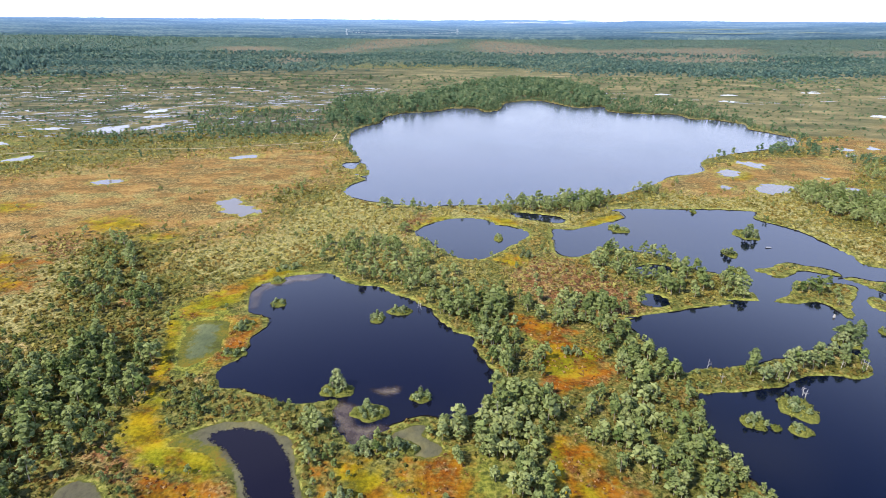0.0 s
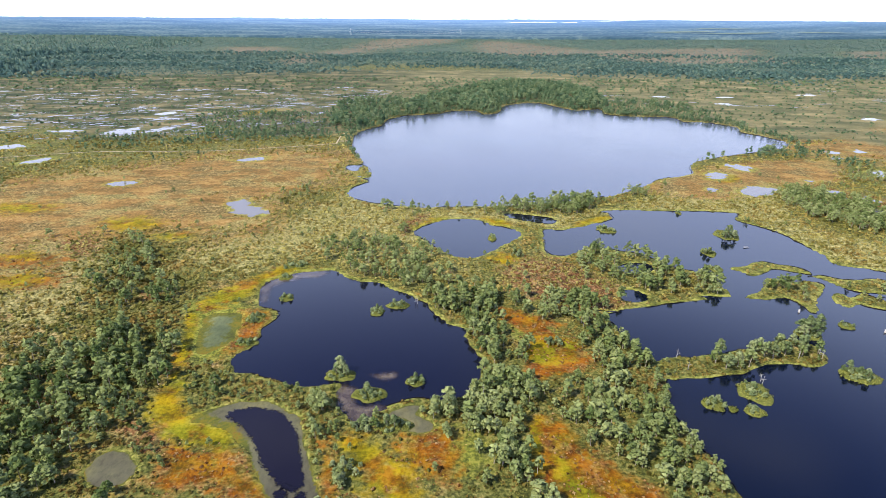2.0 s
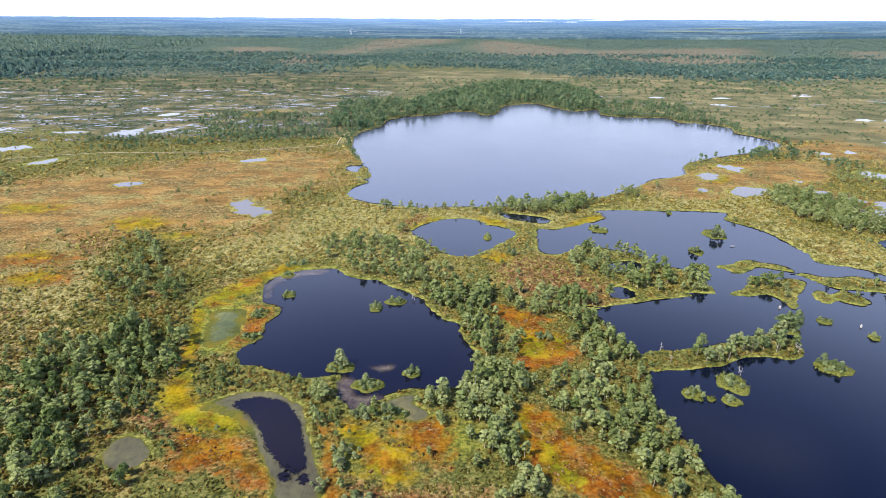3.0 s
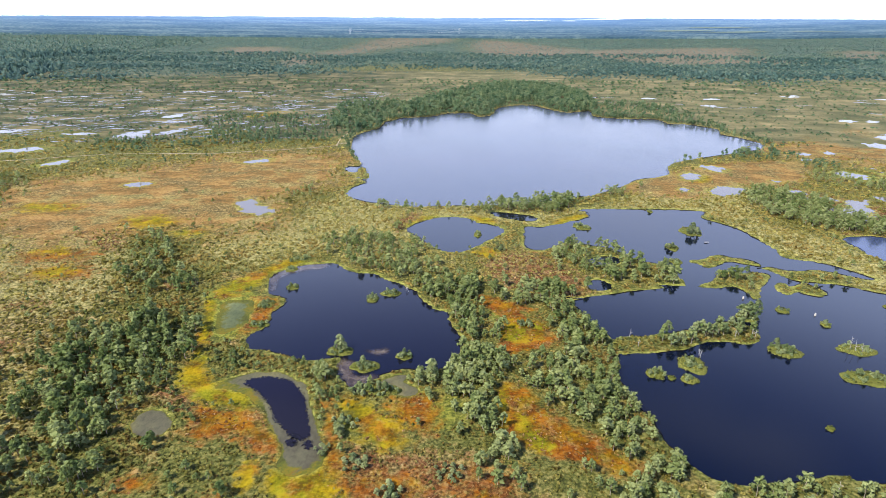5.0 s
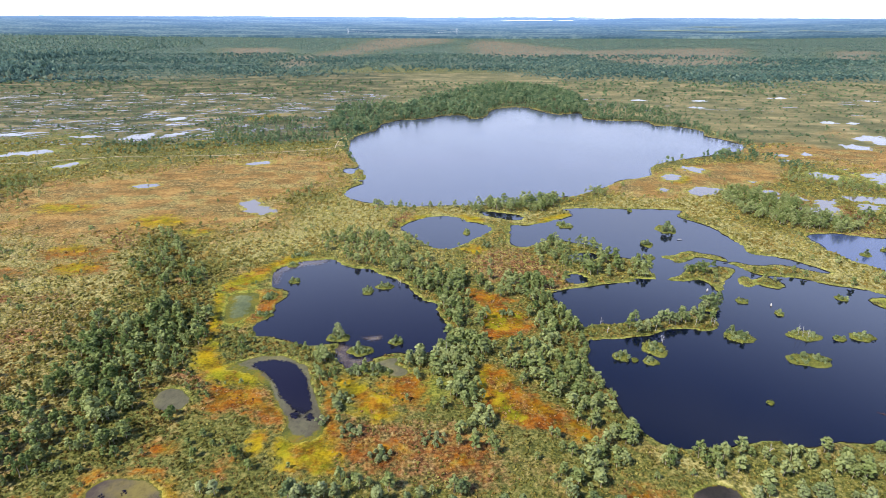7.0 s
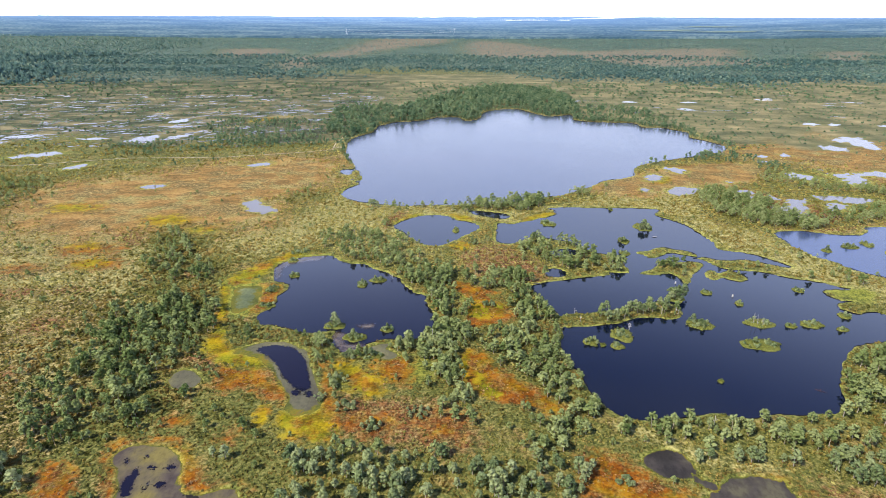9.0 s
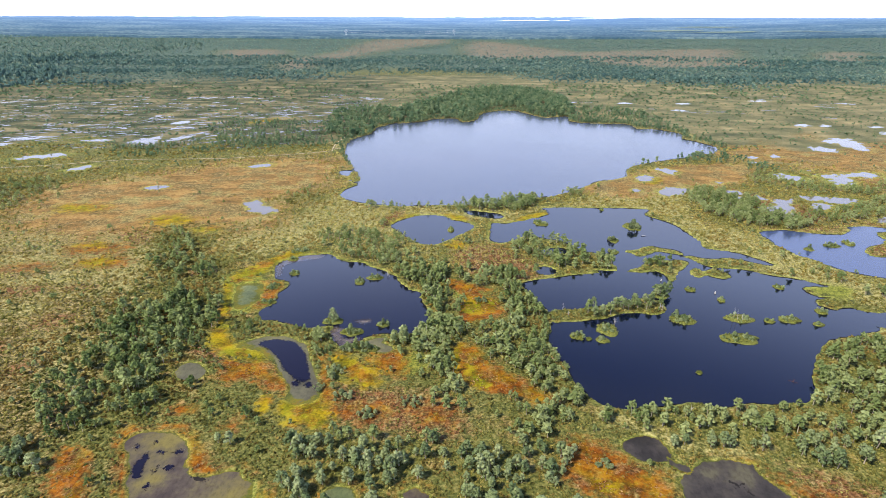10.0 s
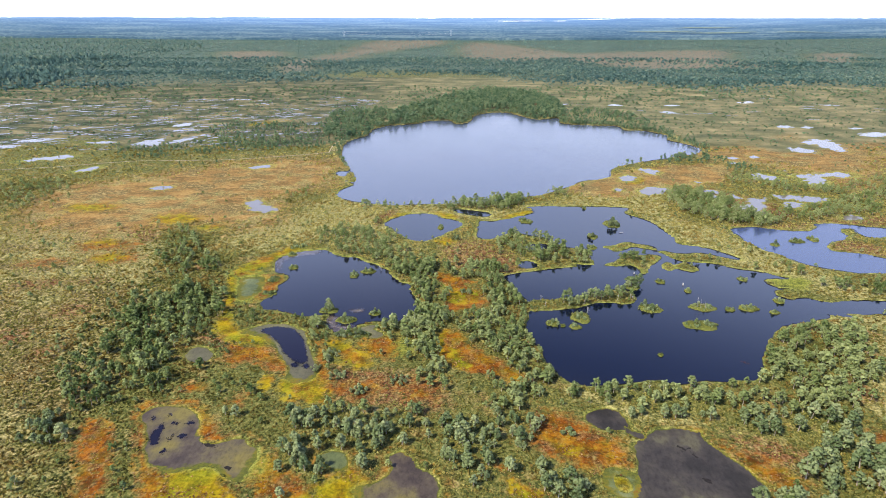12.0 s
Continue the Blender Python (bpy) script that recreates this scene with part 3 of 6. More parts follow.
land([(229.1, 182.9), (236.5, 187.0), (242.5, 189.5), (247.6, 195.5), (249.0, 203.4), (253.3, 207.1), (258.5, 206.2), (257.5, 200.8), (258.1, 193.8), (262.8, 193.0), (278.5, 193.9), (284.2, 177.6), (263.8, 159.3), (247.1, 164.1), (240.2, 169.9), (231.4, 172.1), (226.0, 175.1)])
# near ponds
pool('dark bog pond with pine islets', 'peaty', [(-54.3, 114.2), (-51.1, 110.4), (-47.5, 109.4), (-44.7, 108.8), (-40.3, 107.3), (-35.8, 104.7), (-31.7, 103.8), (-28.3, 105.2), (-24.6, 106.0), (-23.0, 104.2), (-22.5, 99.6), (-22.8, 97.4), (-21.0, 95.1), (-19.1, 92.9), (-17.2, 89.9), (-15.9, 89.5), (-15.0, 91.6), (-14.6, 94.1), (-12.1, 95.9), (-8.1, 98.6), (-5.2, 100.0), (2.2, 99.6), (4.7, 100.6), (8.5, 102.8), (9.4, 105.8), (11.5, 110.0), (12.9, 115.0), (12.2, 119.3), (9.6, 122.8), (8.1, 127.0), (7.8, 132.3), (4.2, 135.5), (0.3, 140.1), (-2.2, 145.0), (-3.6, 149.1), (-6.5, 151.9), (-11.0, 155.6), (-16.6, 160.2), (-20.6, 164.2), (-26.2, 165.3), (-32.2, 168.2), (-37.9, 173.9), (-42.5, 173.4), (-47.9, 172.0), (-52.8, 169.2), (-55.9, 167.0), (-59.2, 162.8), (-59.3, 155.7), (-56.9, 147.0), (-52.9, 144.7), (-48.4, 141.1), (-49.8, 136.1), (-51.9, 131.9), (-50.5, 128.5), (-51.1, 122.3), (-53.8, 118.3), (-55.0, 116.1)])
pool('silty rim of a narrow pool', 'moss', [(-55.6, 92.0), (-50.4, 96.7), (-43.0, 98.1), (-35.9, 96.8), (-30.0, 90.4), (-27.3, 83.2), (-23.0, 73.8), (-20.4, 67.9), (-20.6, 62.6), (-24.8, 59.1), (-29.3, 60.9), (-30.4, 66.8), (-32.9, 72.0), (-38.2, 80.4), (-44.2, 86.7), (-50.5, 89.9)])
pool('dark narrow pool with a muddy rim', 'lead', [(-47.8, 93.4), (-42.4, 96.0), (-35.2, 93.8), (-30.0, 86.8), (-26.9, 78.0), (-25.2, 72.4), (-27.6, 70.6), (-31.2, 73.4), (-35.4, 78.6), (-39.2, 84.6), (-43.6, 90.0)])
pool('silty shoal in the dark pond', 'shoal', [(-23.6, 104.4), (-21.6, 105.1), (-19.7, 103.1), (-19.5, 99.3), (-17.0, 97.4), (-11.0, 96.6), (-14.2, 94.0), (-14.6, 91.8), (-15.8, 89.3), (-17.4, 89.8), (-19.8, 93.4), (-23.1, 97.8)])
pool('silty inlet of the dark pond', 'moss', [(-11.0, 94.0), (-5.1, 97.6), (-2.6, 96.7), (-4.0, 94.7), (-0.8, 91.9), (0.9, 89.5), (-2.4, 87.6), (-7.0, 89.4)])
pool('silty shoal along the mossy rim', 'shoal', [(-59.6, 158.8), (-58.8, 164.5), (-55.6, 168.3), (-48.1, 172.9), (-39.6, 173.0), (-41.7, 169.4), (-48.6, 167.1), (-54.1, 163.7), (-56.6, 158.0), (-55.7, 149.5), (-56.7, 149.5)])
pool('pale silty shoal', 'shoal', [(-16.7, 109.7), (-12.2, 110.6), (-10.1, 109.1), (-13.2, 107.6)])
pool('round silty pool', 'moss', [(-70.3, 75.5), (-70.3, 80.0), (-67.4, 81.5), (-62.8, 79.2), (-60.1, 75.5), (-60.6, 71.6), (-64.4, 70.9), (-67.9, 72.6)], over=0.03)
pool('silty pool with open leads', 'mud', [(-69.2, 42.3), (-67.8, 46.1), (-63.1, 47.4), (-57.3, 46.4), (-52.9, 42.9), (-49.5, 37.7), (-48.7, 34.0), (-45.6, 30.7), (-41.8, 30.7), (-36.6, 32.1), (-32.7, 30.3), (-29.1, 27.1), (-28.8, 23.8), (-29.5, 20.2), (-30.6, 16.2), (-33.6, 17.0), (-38.9, 20.6), (-43.8, 21.4), (-49.1, 19.4), (-53.7, 20.2), (-58.5, 23.7), (-61.6, 28.1), (-62.5, 33.5), (-66.9, 38.4)], over=0.03)
pool('small green pool', 'fen', [(-11.5, 25.8), (-8.6, 27.1), (-5.2, 26.5), (-3.1, 22.8), (-3.5, 20.3), (-5.9, 20.5), (-8.6, 22.6)], over=0.03)
pool('brown silty pool', 'mud', [(8.4, 24.5), (10.6, 27.2), (13.0, 26.5), (15.4, 23.3), (16.6, 21.0), (19.1, 18.9), (21.3, 16.7), (22.5, 13.6), (21.5, 10.1), (17.0, 7.4), (10.0, 6.5), (2.7, 8.6), (-0.0, 11.7), (0.5, 14.2), (4.8, 15.5), (7.8, 17.7), (9.8, 20.9)], over=0.03)
pool('small peaty pool', 'peat', [(66.7, 42.6), (70.7, 45.3), (76.4, 45.6), (79.0, 42.4), (79.3, 38.8), (76.4, 36.0), (71.4, 36.7), (67.7, 39.0)], over=0.03)
pool('narrow dark ditch between peat pools', 'peat', [(77.9, 38.0), (79.1, 36.5), (81.0, 35.0), (82.6, 33.8), (81.2, 32.2), (79.2, 33.6), (77.5, 35.5)], over=0.05)
pool('wide peaty mud pool', 'peat', [(84.0, 35.0), (90.2, 37.3), (95.7, 36.3), (99.2, 35.6), (99.6, 31.7), (101.6, 28.0), (104.1, 23.9), (106.3, 18.9), (108.1, 14.6), (103.7, 9.4), (95.5, 5.8), (81.5, 5.8), (71.6, 7.5), (72.7, 14.5), (76.4, 22.5), (77.8, 29.1), (81.6, 32.9)], over=0.03)
pool('olive moss pool', 'fen', [(-71.4, 138.6), (-68.7, 141.2), (-64.1, 141.9), (-60.7, 141.0), (-59.0, 133.6), (-57.9, 125.1), (-61.3, 120.9), (-64.4, 118.9), (-66.3, 121.4), (-68.7, 130.0)], over=0.03)
# open leads in the silty pool
pool('dark lead of open water', 'lead', [(-61.0, 30.2), (-62.4, 34.0), (-62.1, 36.9), (-61.5, 39.2), (-60.1, 37.2), (-60.0, 34.5), (-59.0, 31.1), (-59.2, 29.3)], over=0.06)
pool('dark lead of open water', 'lead', [(-54.6, 33.5), (-53.7, 34.5), (-52.1, 33.8), (-52.2, 32.6), (-53.9, 32.6)], over=0.06)
pool('dark lead of open water', 'lead', [(-59.0, 38.9), (-58.0, 39.7), (-56.3, 38.9), (-57.0, 38.2)], over=0.06)
pool('dark lead of open water', 'lead', [(-54.7, 39.2), (-53.6, 40.0), (-51.7, 39.5), (-52.7, 38.4)], over=0.06)
pool('dark lead of open water', 'lead', [(-56.4, 27.0), (-56.0, 28.2), (-55.2, 27.3), (-55.7, 26.1)], over=0.06)
pool('dark lead of open water', 'lead', [(-61.4, 42.8), (-61.1, 43.4), (-60.3, 42.3), (-60.9, 42.0)], over=0.06)
pool('dark lead of open water', 'lead', [(-65.5, 41.5), (-65.3, 42.3), (-64.3, 40.5), (-64.6, 39.7)], over=0.06)
pool('dark lead of open water', 'lead', [(-56.5, 34.0), (-56.3, 34.7), (-55.6, 33.5), (-55.9, 33.0)], over=0.06)
pool('dark lead of open water', 'lead', [(-57.0, 32.3), (-57.0, 33.3), (-56.1, 31.6), (-56.3, 31.1)], over=0.06)
pool('dark wet hollow in the mud', 'crack', [(-45.9, 30.0), (-44.9, 30.7), (-42.7, 30.0), (-41.5, 29.3), (-42.8, 28.6), (-44.8, 29.1)], over=0.06)
pool('dark wet hollow in the mud', 'crack', [(-37.0, 21.5), (-35.9, 21.9), (-34.7, 21.0), (-34.8, 19.4), (-35.8, 20.6)], over=0.06)
pool('small green moat round a moss island', 'fen', [(66.4, 20.0), (69.6, 21.1), (73.0, 20.5), (75.1, 18.2), (74.0, 13.0), (71.5, 9.7), (68.1, 10.4), (66.2, 14.5)], over=0.04)
land([(68.3, 18.0), (71.3, 19.0), (73.1, 16.8), (72.8, 13.3), (70.1, 12.2), (68.3, 14.5)])
pool('dark wet hollow in the mud', 'crack', [(89.8, 30.1), (91.2, 29.4), (92.6, 28.9), (94.1, 29.4), (92.6, 28.0), (91.1, 28.3)], over=0.06)
pool('dark wet hollow in the mud', 'crack', [(90.8, 28.0), (91.5, 27.4), (90.8, 26.7)], over=0.06)
pool('dark wet hollow in the mud', 'crack', [(93.3, 27.8), (94.0, 26.7), (94.2, 24.9), (93.6, 25.4), (93.3, 26.7)], over=0.06)
pool('dark wet hollow in the mud', 'crack', [(92.2, 17.9), (94.2, 16.9), (94.2, 15.7), (92.5, 16.5)], over=0.06)
pool('dark lead of open water', 'lead', [(-30.4, 70.0), (-29.2, 71.4), (-27.4, 69.6), (-28.6, 68.4)], over=0.06)
pool('dark lead of open water', 'lead', [(-26.2, 69.2), (-25.2, 70.6), (-23.6, 69.6), (-24.4, 67.6)], over=0.06)
# small pools on the open bog
bog_eye([(-103.8, 248.9), (-99.8, 259.6), (-91.5, 250.1), (-81.6, 236.6), (-90.4, 234.4)])
bog_eye([(-136, 342), (-125, 351), (-114, 354), (-112, 345), (-124, 338)])
bog_eye([(-183, 285), (-178, 291), (-168, 289), (-169, 284), (-177, 281)])
bog_eye([(-267, 329), (-261, 341), (-252, 348), (-248, 339), (-254, 329)])
bog_eye([(-275, 423), (-264, 448), (-247, 459), (-239, 414), (-260, 419)])
bog_eye([(-237, 421), (-236, 449), (-219, 468), (-222, 441)])
bog_eye([(-333, 359), (-324, 374), (-294, 389), (-289, 373), (-308, 365)])
bog_eye([(-401, 413), (-389, 425), (-364, 423), (-369, 411), (-389, 404)])
bog_eye([(-389, 440), (-376, 453), (-352, 458), (-353, 443), (-368, 432)])
bog_eye([(-319, 435), (-299, 443), (-283, 438), (-293, 428)])
bog_eye([(-276, 525), (-259, 543), (-250, 529), (-264, 512)])
bog_eye([(-263, 497), (-236, 503), (-234, 491), (-254, 488)])
bog_eye([(175, 340), (186, 343), (192, 330), (181, 323)])
bog_eye([(154, 315), (164, 323), (170, 313), (160, 303), (152, 306)])
bog_eye([(158, 279), (170, 290), (183, 284), (173, 275), (160, 272)])
bog_eye([(142, 283), (147, 287), (149, 281), (144, 279)])
bog_eye([(257.1, 326.2), (269.4, 328.5), (277.6, 313.8), (267.0, 304.8), (261.2, 310.0), (254.2, 317.4)])
bog_eye([(287.1, 337.9), (289.5, 324.7), (308.3, 326.5), (337.3, 334.7), (340.5, 319.5), (321.9, 315.6), (310.4, 315.5), (301.7, 296.0), (288.1, 293.0), (286.8, 304.9), (284.4, 320.8)])
bog_eye([(246.4, 270.3), (254.3, 271.6), (268.5, 269.1), (280.4, 263.1), (262.6, 254.8), (256.3, 261.3), (247.0, 263.0)])
bog_eye([(225.0, 262.5), (238.6, 261.7), (231.3, 251.4), (224.7, 239.8), (217.3, 230.3), (211.0, 239.0), (209.5, 251.3), (219.1, 250.6)])
bog_eye([(244.3, 253.5), (253.5, 256.4), (255.1, 249.6), (243.7, 241.4), (241.0, 245.2)])
bog_eye([(264.9, 227.3), (273.8, 230.2), (276.6, 223.9), (263.4, 221.4)])
bog_eye([(206.2, 284.5), (214.2, 281.3), (210.9, 274.0), (204.2, 276.7)])
bog_eye([(217.2, 270.6), (222.4, 270.6), (223.0, 263.7), (215.1, 263.2)])
bog_eye([(202.3, 272.2), (209.2, 270.1), (204.8, 263.2)])
bog_eye([(208.0, 305.5), (213.6, 302.0), (206.5, 298.5)])
bog_eye([(336, 418), (353, 418), (360, 400), (337, 395)])
bog_eye([(365, 448), (395, 461), (401, 443), (386, 400), (375, 395), (369, 418)])
bog_eye([(264, 378), (273, 384), (276, 376), (267, 370)])
bog_eye([(255, 360), (263, 364), (267, 359), (259, 355)])
bog_eye([(285, 382), (294, 389), (294, 378), (286, 374)])
bog_eye([(382, 521), (400, 531), (404, 518), (389, 511)])
bog_eye([(408, 518), (422, 528), (423, 518), (410, 508)])
bog_eye([(441, 481), (467, 493), (483, 490), (492, 476), (447, 464)])
bog_eye([(420, 699), (444, 706), (455, 697), (432, 688)])
bog_eye([(238, 674), (254, 684), (266, 672), (252, 666)])
bog_eye([(312, 673), (332, 679), (342, 670), (323, 664)])
bog_eye([(287, 617), (304, 626), (313, 613), (298, 609)])
bog_eye([(453, 511), (469, 518), (474, 512), (459, 505)])
bog_eye([(122.2, 200.2), (124.4, 202.0), (125.1, 200.2), (123.3, 198.4)])
# moss and bog zones
zone('tan', [(-248, 290), (-209, 318), (-148, 366), (-85, 380), (-62, 372), (-51, 291), (-77, 265), (-70.1, 210.4), (-93.3, 201.1), (-125.8, 210.1), (-146.3, 192.2), (-167.8, 175.9), (-227.2, 209.7), (-249.4, 251.7)], soft=25)
zone('tan', [(106, 289), (140, 315), (173, 340), (215, 354), (249, 340), (227, 300), (191, 293), (155, 268), (124, 266)], soft=8)
zone('tan', [(209.5, 193.6), (289.9, 223.6), (282.8, 213.8), (245.4, 216.5)], soft=10)
zone('tan', [(261, 422), (572, 616), (340, 293), (290, 341), (258, 358)], soft=30)
zone('dry', [(-233.1, 183.5), (-144.2, 176.0), (-109.9, 124.3), (-100.1, 79.1), (-91.8, 36.4), (-101.8, 14.5)], soft=30)
zone('sedge', [(-44.5, 252.7), (-6.5, 235.9), (-7.8, 210.6), (-50.4, 210.5), (-63.9, 241.1)], soft=10)
zone('sedge', [(-226.7, 200.0), (-141.9, 196.0), (-113.1, 147.5), (-122.9, 135.2), (-171.7, 123.7)], soft=14)
zone('rust', [(-17.6, 225.3), (-6.7, 239.2), (-8.5, 218.3), (-13.7, 210.6)], soft=5)
zone('rust', [(21.9, 176.6), (37.3, 188.7), (51.7, 176.7), (63.6, 155.2), (53.9, 142.3), (41.0, 148.5), (27.6, 155.0)], soft=8)
zone('rust', [(-15.2, 68.6), (2.8, 66.9), (18.6, 63.6), (24.3, 47.1), (15.5, 44.4), (-2.6, 48.4), (-12.1, 51.3)], soft=6)
zone('rust', [(-153.9, 200.8), (-137.1, 199.1), (-133.9, 185.5), (-144.2, 188.0)], soft=10)
for cx, cy, wide, deep in ((-121.0, 75.5, 5, 4), (-97.5, 58.9, 2.5, 3), (-81.4, 34.0, 4, 4), (-142, 87, 8, 5), (-130, 109, 9, 6), (-160, 134, 12, 5), (-138, 136, 7, 3), (-95, 153, 4, 2.5)):
    zone('rust', oval(cx, cy, wide, deep), soft=5)
zone('yellow', [(-11.8, 218.3), (-6.0, 230.6), (2.4, 233.8), (-0.5, 224.4), (-6.6, 216.4)], soft=3)
zone('yellow', [(14.6, 237.1), (25.2, 232.8), (32.0, 226.6), (25.1, 220.5), (20.0, 230.7)], soft=3)
zone('yellow', oval(-137, 222, 13.5, 8.0), soft=10)
zone('yellow', oval(-110, 208, 8.1, 4.7), soft=10)
zone('yellow', oval(-200, 243, 16.1, 6.7), soft=12)
zone('orange', oval(-155, 180, 16.5, 6.3), soft=10)
zone('yellow', oval(-160, 184, 9.1, 4.0), soft=6)
zone('orange', oval(-142, 163, 12.8, 6.4), soft=8)
zone('yellow', oval(-144, 163, 7.1, 4.2), soft=6)
zone('orange', oval(-174, 158, 11.2, 4.1), soft=10)
zone('yellow', [(-75.9, 149.4), (-66.9, 165.1), (-55.8, 178.7), (-47.8, 176.4), (-58.3, 165.1), (-62.9, 151.4), (-71.7, 144.9)], soft=4)
zone('orange', [(-62.2, 141.9), (-53.8, 143.1), (-50.6, 135.9), (-52.6, 124.5), (-55.5, 119.2), (-60.1, 124.5), (-58.7, 130.1)], soft=3)
zone('orange', [(-56.5, 79.2), (-46.7, 81.2), (-34.3, 73.8), (-29.7, 65.2), (-36.4, 66.8), (-43.9, 72.0), (-52.7, 68.5)], soft=4)
zone('yellow', [(-30.3, 61.9), (-23.1, 60.0), (-20.1, 63.5), (-15.7, 55.7), (-13.5, 49.3), (-20.5, 48.4), (-28.4, 51.2)], soft=4)
zone('yellow', oval(-36, 59, 2.6, 4.1), soft=2)
zone('fen', [(-78.8, 144.0), (-76.8, 151.0), (-59.9, 146.0), (-56.6, 131.8), (-55.0, 121.0), (-61.6, 114.9), (-67.5, 116.0), (-71.7, 131.6)], soft=3)
zone('orange', [(-76.9, 148.2), (-72.6, 148.9), (-67.6, 145.5), (-70.7, 142.1), (-74.4, 143.4)], soft=2)
zone('orange', [(-60.9, 133.2), (-59.2, 139.4), (-55.3, 134.8), (-52.1, 131.9), (-50.7, 127.7), (-53.8, 119.8), (-56.4, 121.0), (-57.4, 129.0)], soft=2)
zone('yellow', [(-76.6, 139.2), (-75.8, 144.1), (-71.1, 134.6), (-67.7, 120.9), (-65.7, 109.2), (-65.1, 103.0), (-65.8, 100.1), (-67.7, 109.2), (-70.5, 120.8)], soft=2.5)
zone('orange', [(-70.7, 120.8), (-67.5, 118.4), (-66.1, 111.4), (-67.3, 109.2), (-69.4, 114.8)], soft=2)
zone('yellow', [(-66.6, 94.0), (-67.1, 100.9), (-66.3, 107.1), (-63.1, 106.3), (-61.2, 99.8), (-56.3, 94.1), (-49.7, 92.1), (-42.2, 89.1), (-43.0, 83.5), (-49.4, 81.6), (-56.2, 84.7), (-62.4, 88.9)], soft=3)
zone('orange', [(-57.2, 85.1), (-49.7, 81.6), (-42.6, 82.3), (-39.2, 78.9), (-39.8, 75.1), (-50.7, 75.0), (-57.0, 81.5)], soft=3)
zone('rust', [(-70.8, 88.8), (-65.6, 89.7), (-55.8, 84.4), (-54.2, 80.2), (-61.2, 81.5), (-69.2, 84.3)], soft=3)
zone('fen', [(20.0, 139.4), (25.2, 141.4), (33.7, 135.9), (36.7, 129.5), (29.6, 125.9), (23.6, 129.9)], soft=3)
zone('orange', [(19.2, 145.9), (24.1, 145.3), (32.9, 139.6), (38.4, 135.9), (36.8, 132.9), (30.6, 135.8), (22.8, 141.4)], soft=2)
zone('orange', [(35.9, 131.5), (39.4, 127.3), (42.6, 119.6), (39.4, 112.1), (31.2, 109.3), (25.8, 105.5), (24.0, 110.1), (25.9, 117.0), (29.5, 114.7), (36.9, 117.1), (37.0, 123.3)], soft=3)
zone('yellow', [(26.6, 125.8), (32.3, 128.6), (37.6, 126.0), (38.9, 119.5), (33.9, 115.9), (27.7, 115.8), (26.0, 119.4)], soft=3)
zone('orange', [(22.6, 92.1), (28.8, 93.3), (30.2, 88.5), (33.8, 82.3), (37.0, 77.6), (34.1, 73.2), (21.4, 73.1), (21.8, 83.6)], soft=3)
zone('yellow', [(22.1, 91.3), (24.0, 92.6), (23.5, 85.1), (23.3, 76.8), (21.1, 76.8)], soft=2.5)
zone('orange', [(-23.5, 68.5), (-20.2, 79.3), (-24.9, 87.1), (-18.8, 72.0), (-11.4, 52.7), (-15.7, 55.7)], soft=3)
zone('yellow', [(-18.5, 87.1), (-10.3, 82.4), (-1.7, 72.1), (-5.1, 66.9), (-13.8, 72.0), (-19.9, 83.2)], soft=4)
zone('orange', [(-9.3, 83.2), (-3.6, 88.0), (5.1, 87.2), (4.3, 72.1), (-2.4, 77.5)], soft=4)
zone('fen', oval(6, 82, 5.2, 6.9), soft=6)
zone('orange', [(53.2, 44.4), (62.6, 43.1), (68.0, 36.7), (73.4, 31.9), (76.9, 27.3), (71.3, 18.8), (63.9, 19.8), (55.7, 25.1), (50.1, 29.5)], soft=5)
zone('yellow', oval(61, 28, 4.2, 2.3), soft=4)
zone('yellow', oval(70, 16, 3.3, 2.4), soft=3)
zone('orange', [(95.0, 36.8), (102.4, 34.3), (109.0, 27.4), (116.6, 21.0), (117.7, 15.0), (110.3, 15.0), (105.8, 17.9), (102.5, 27.4), (99.1, 34.3)], soft=6)
zone('rust', [(105.7, 34.4), (123.0, 29.7), (126.8, 25.2), (115.8, 16.9), (109.9, 23.0)], soft=6)
zone('orange', [(37.5, 24.0), (41.0, 19.8), (45.0, 15.8), (51.3, 9.3), (43.9, 7.5), (41.2, 14.8)], soft=3)
zone('yellow', [(41.4, 16.8), (45.5, 13.9), (49.6, 7.5), (42.4, 6.6)], soft=3)
zone('orange', [(-72.7, 46.9), (-70.8, 48.6), (-54.4, 48.0), (-44.8, 36.5), (-38.1, 31.6), (-46.2, 31.6), (-51.8, 41.5), (-57.3, 46.4), (-68.0, 46.3), (-68.3, 41.5), (-60.1, 27.0), (-49.4, 16.6), (-55.0, 12.7), (-65.9, 31.6)], soft=3)
zone('yellow', [(-53.0, 19.6), (-45.2, 21.0), (-38.7, 20.2), (-33.0, 12.8), (-31.8, 7.3), (-45.2, 7.3), (-50.9, 16.6)], soft=4)
zone('orange', [(-56.3, 18.5), (-49.4, 16.6), (-37.4, 16.6), (-31.7, 9.1), (-52.3, 7.3)], soft=4)
zone('fen', [(-31.2, 20.6), (-28.2, 26.0), (-22.5, 22.8), (-22.4, 16.6), (-28.4, 16.6)], soft=5)
zone('orange', [(-25.3, 27.1), (-20.4, 20.7), (-9.1, 10.6), (-14.1, 7.4), (-27.8, 14.7), (-23.9, 16.6)], soft=4)
zone('yellow', [(-10.0, 14.7), (-4.7, 18.7), (-0.6, 16.7), (1.2, 9.2), (-8.5, 7.4)], soft=4)
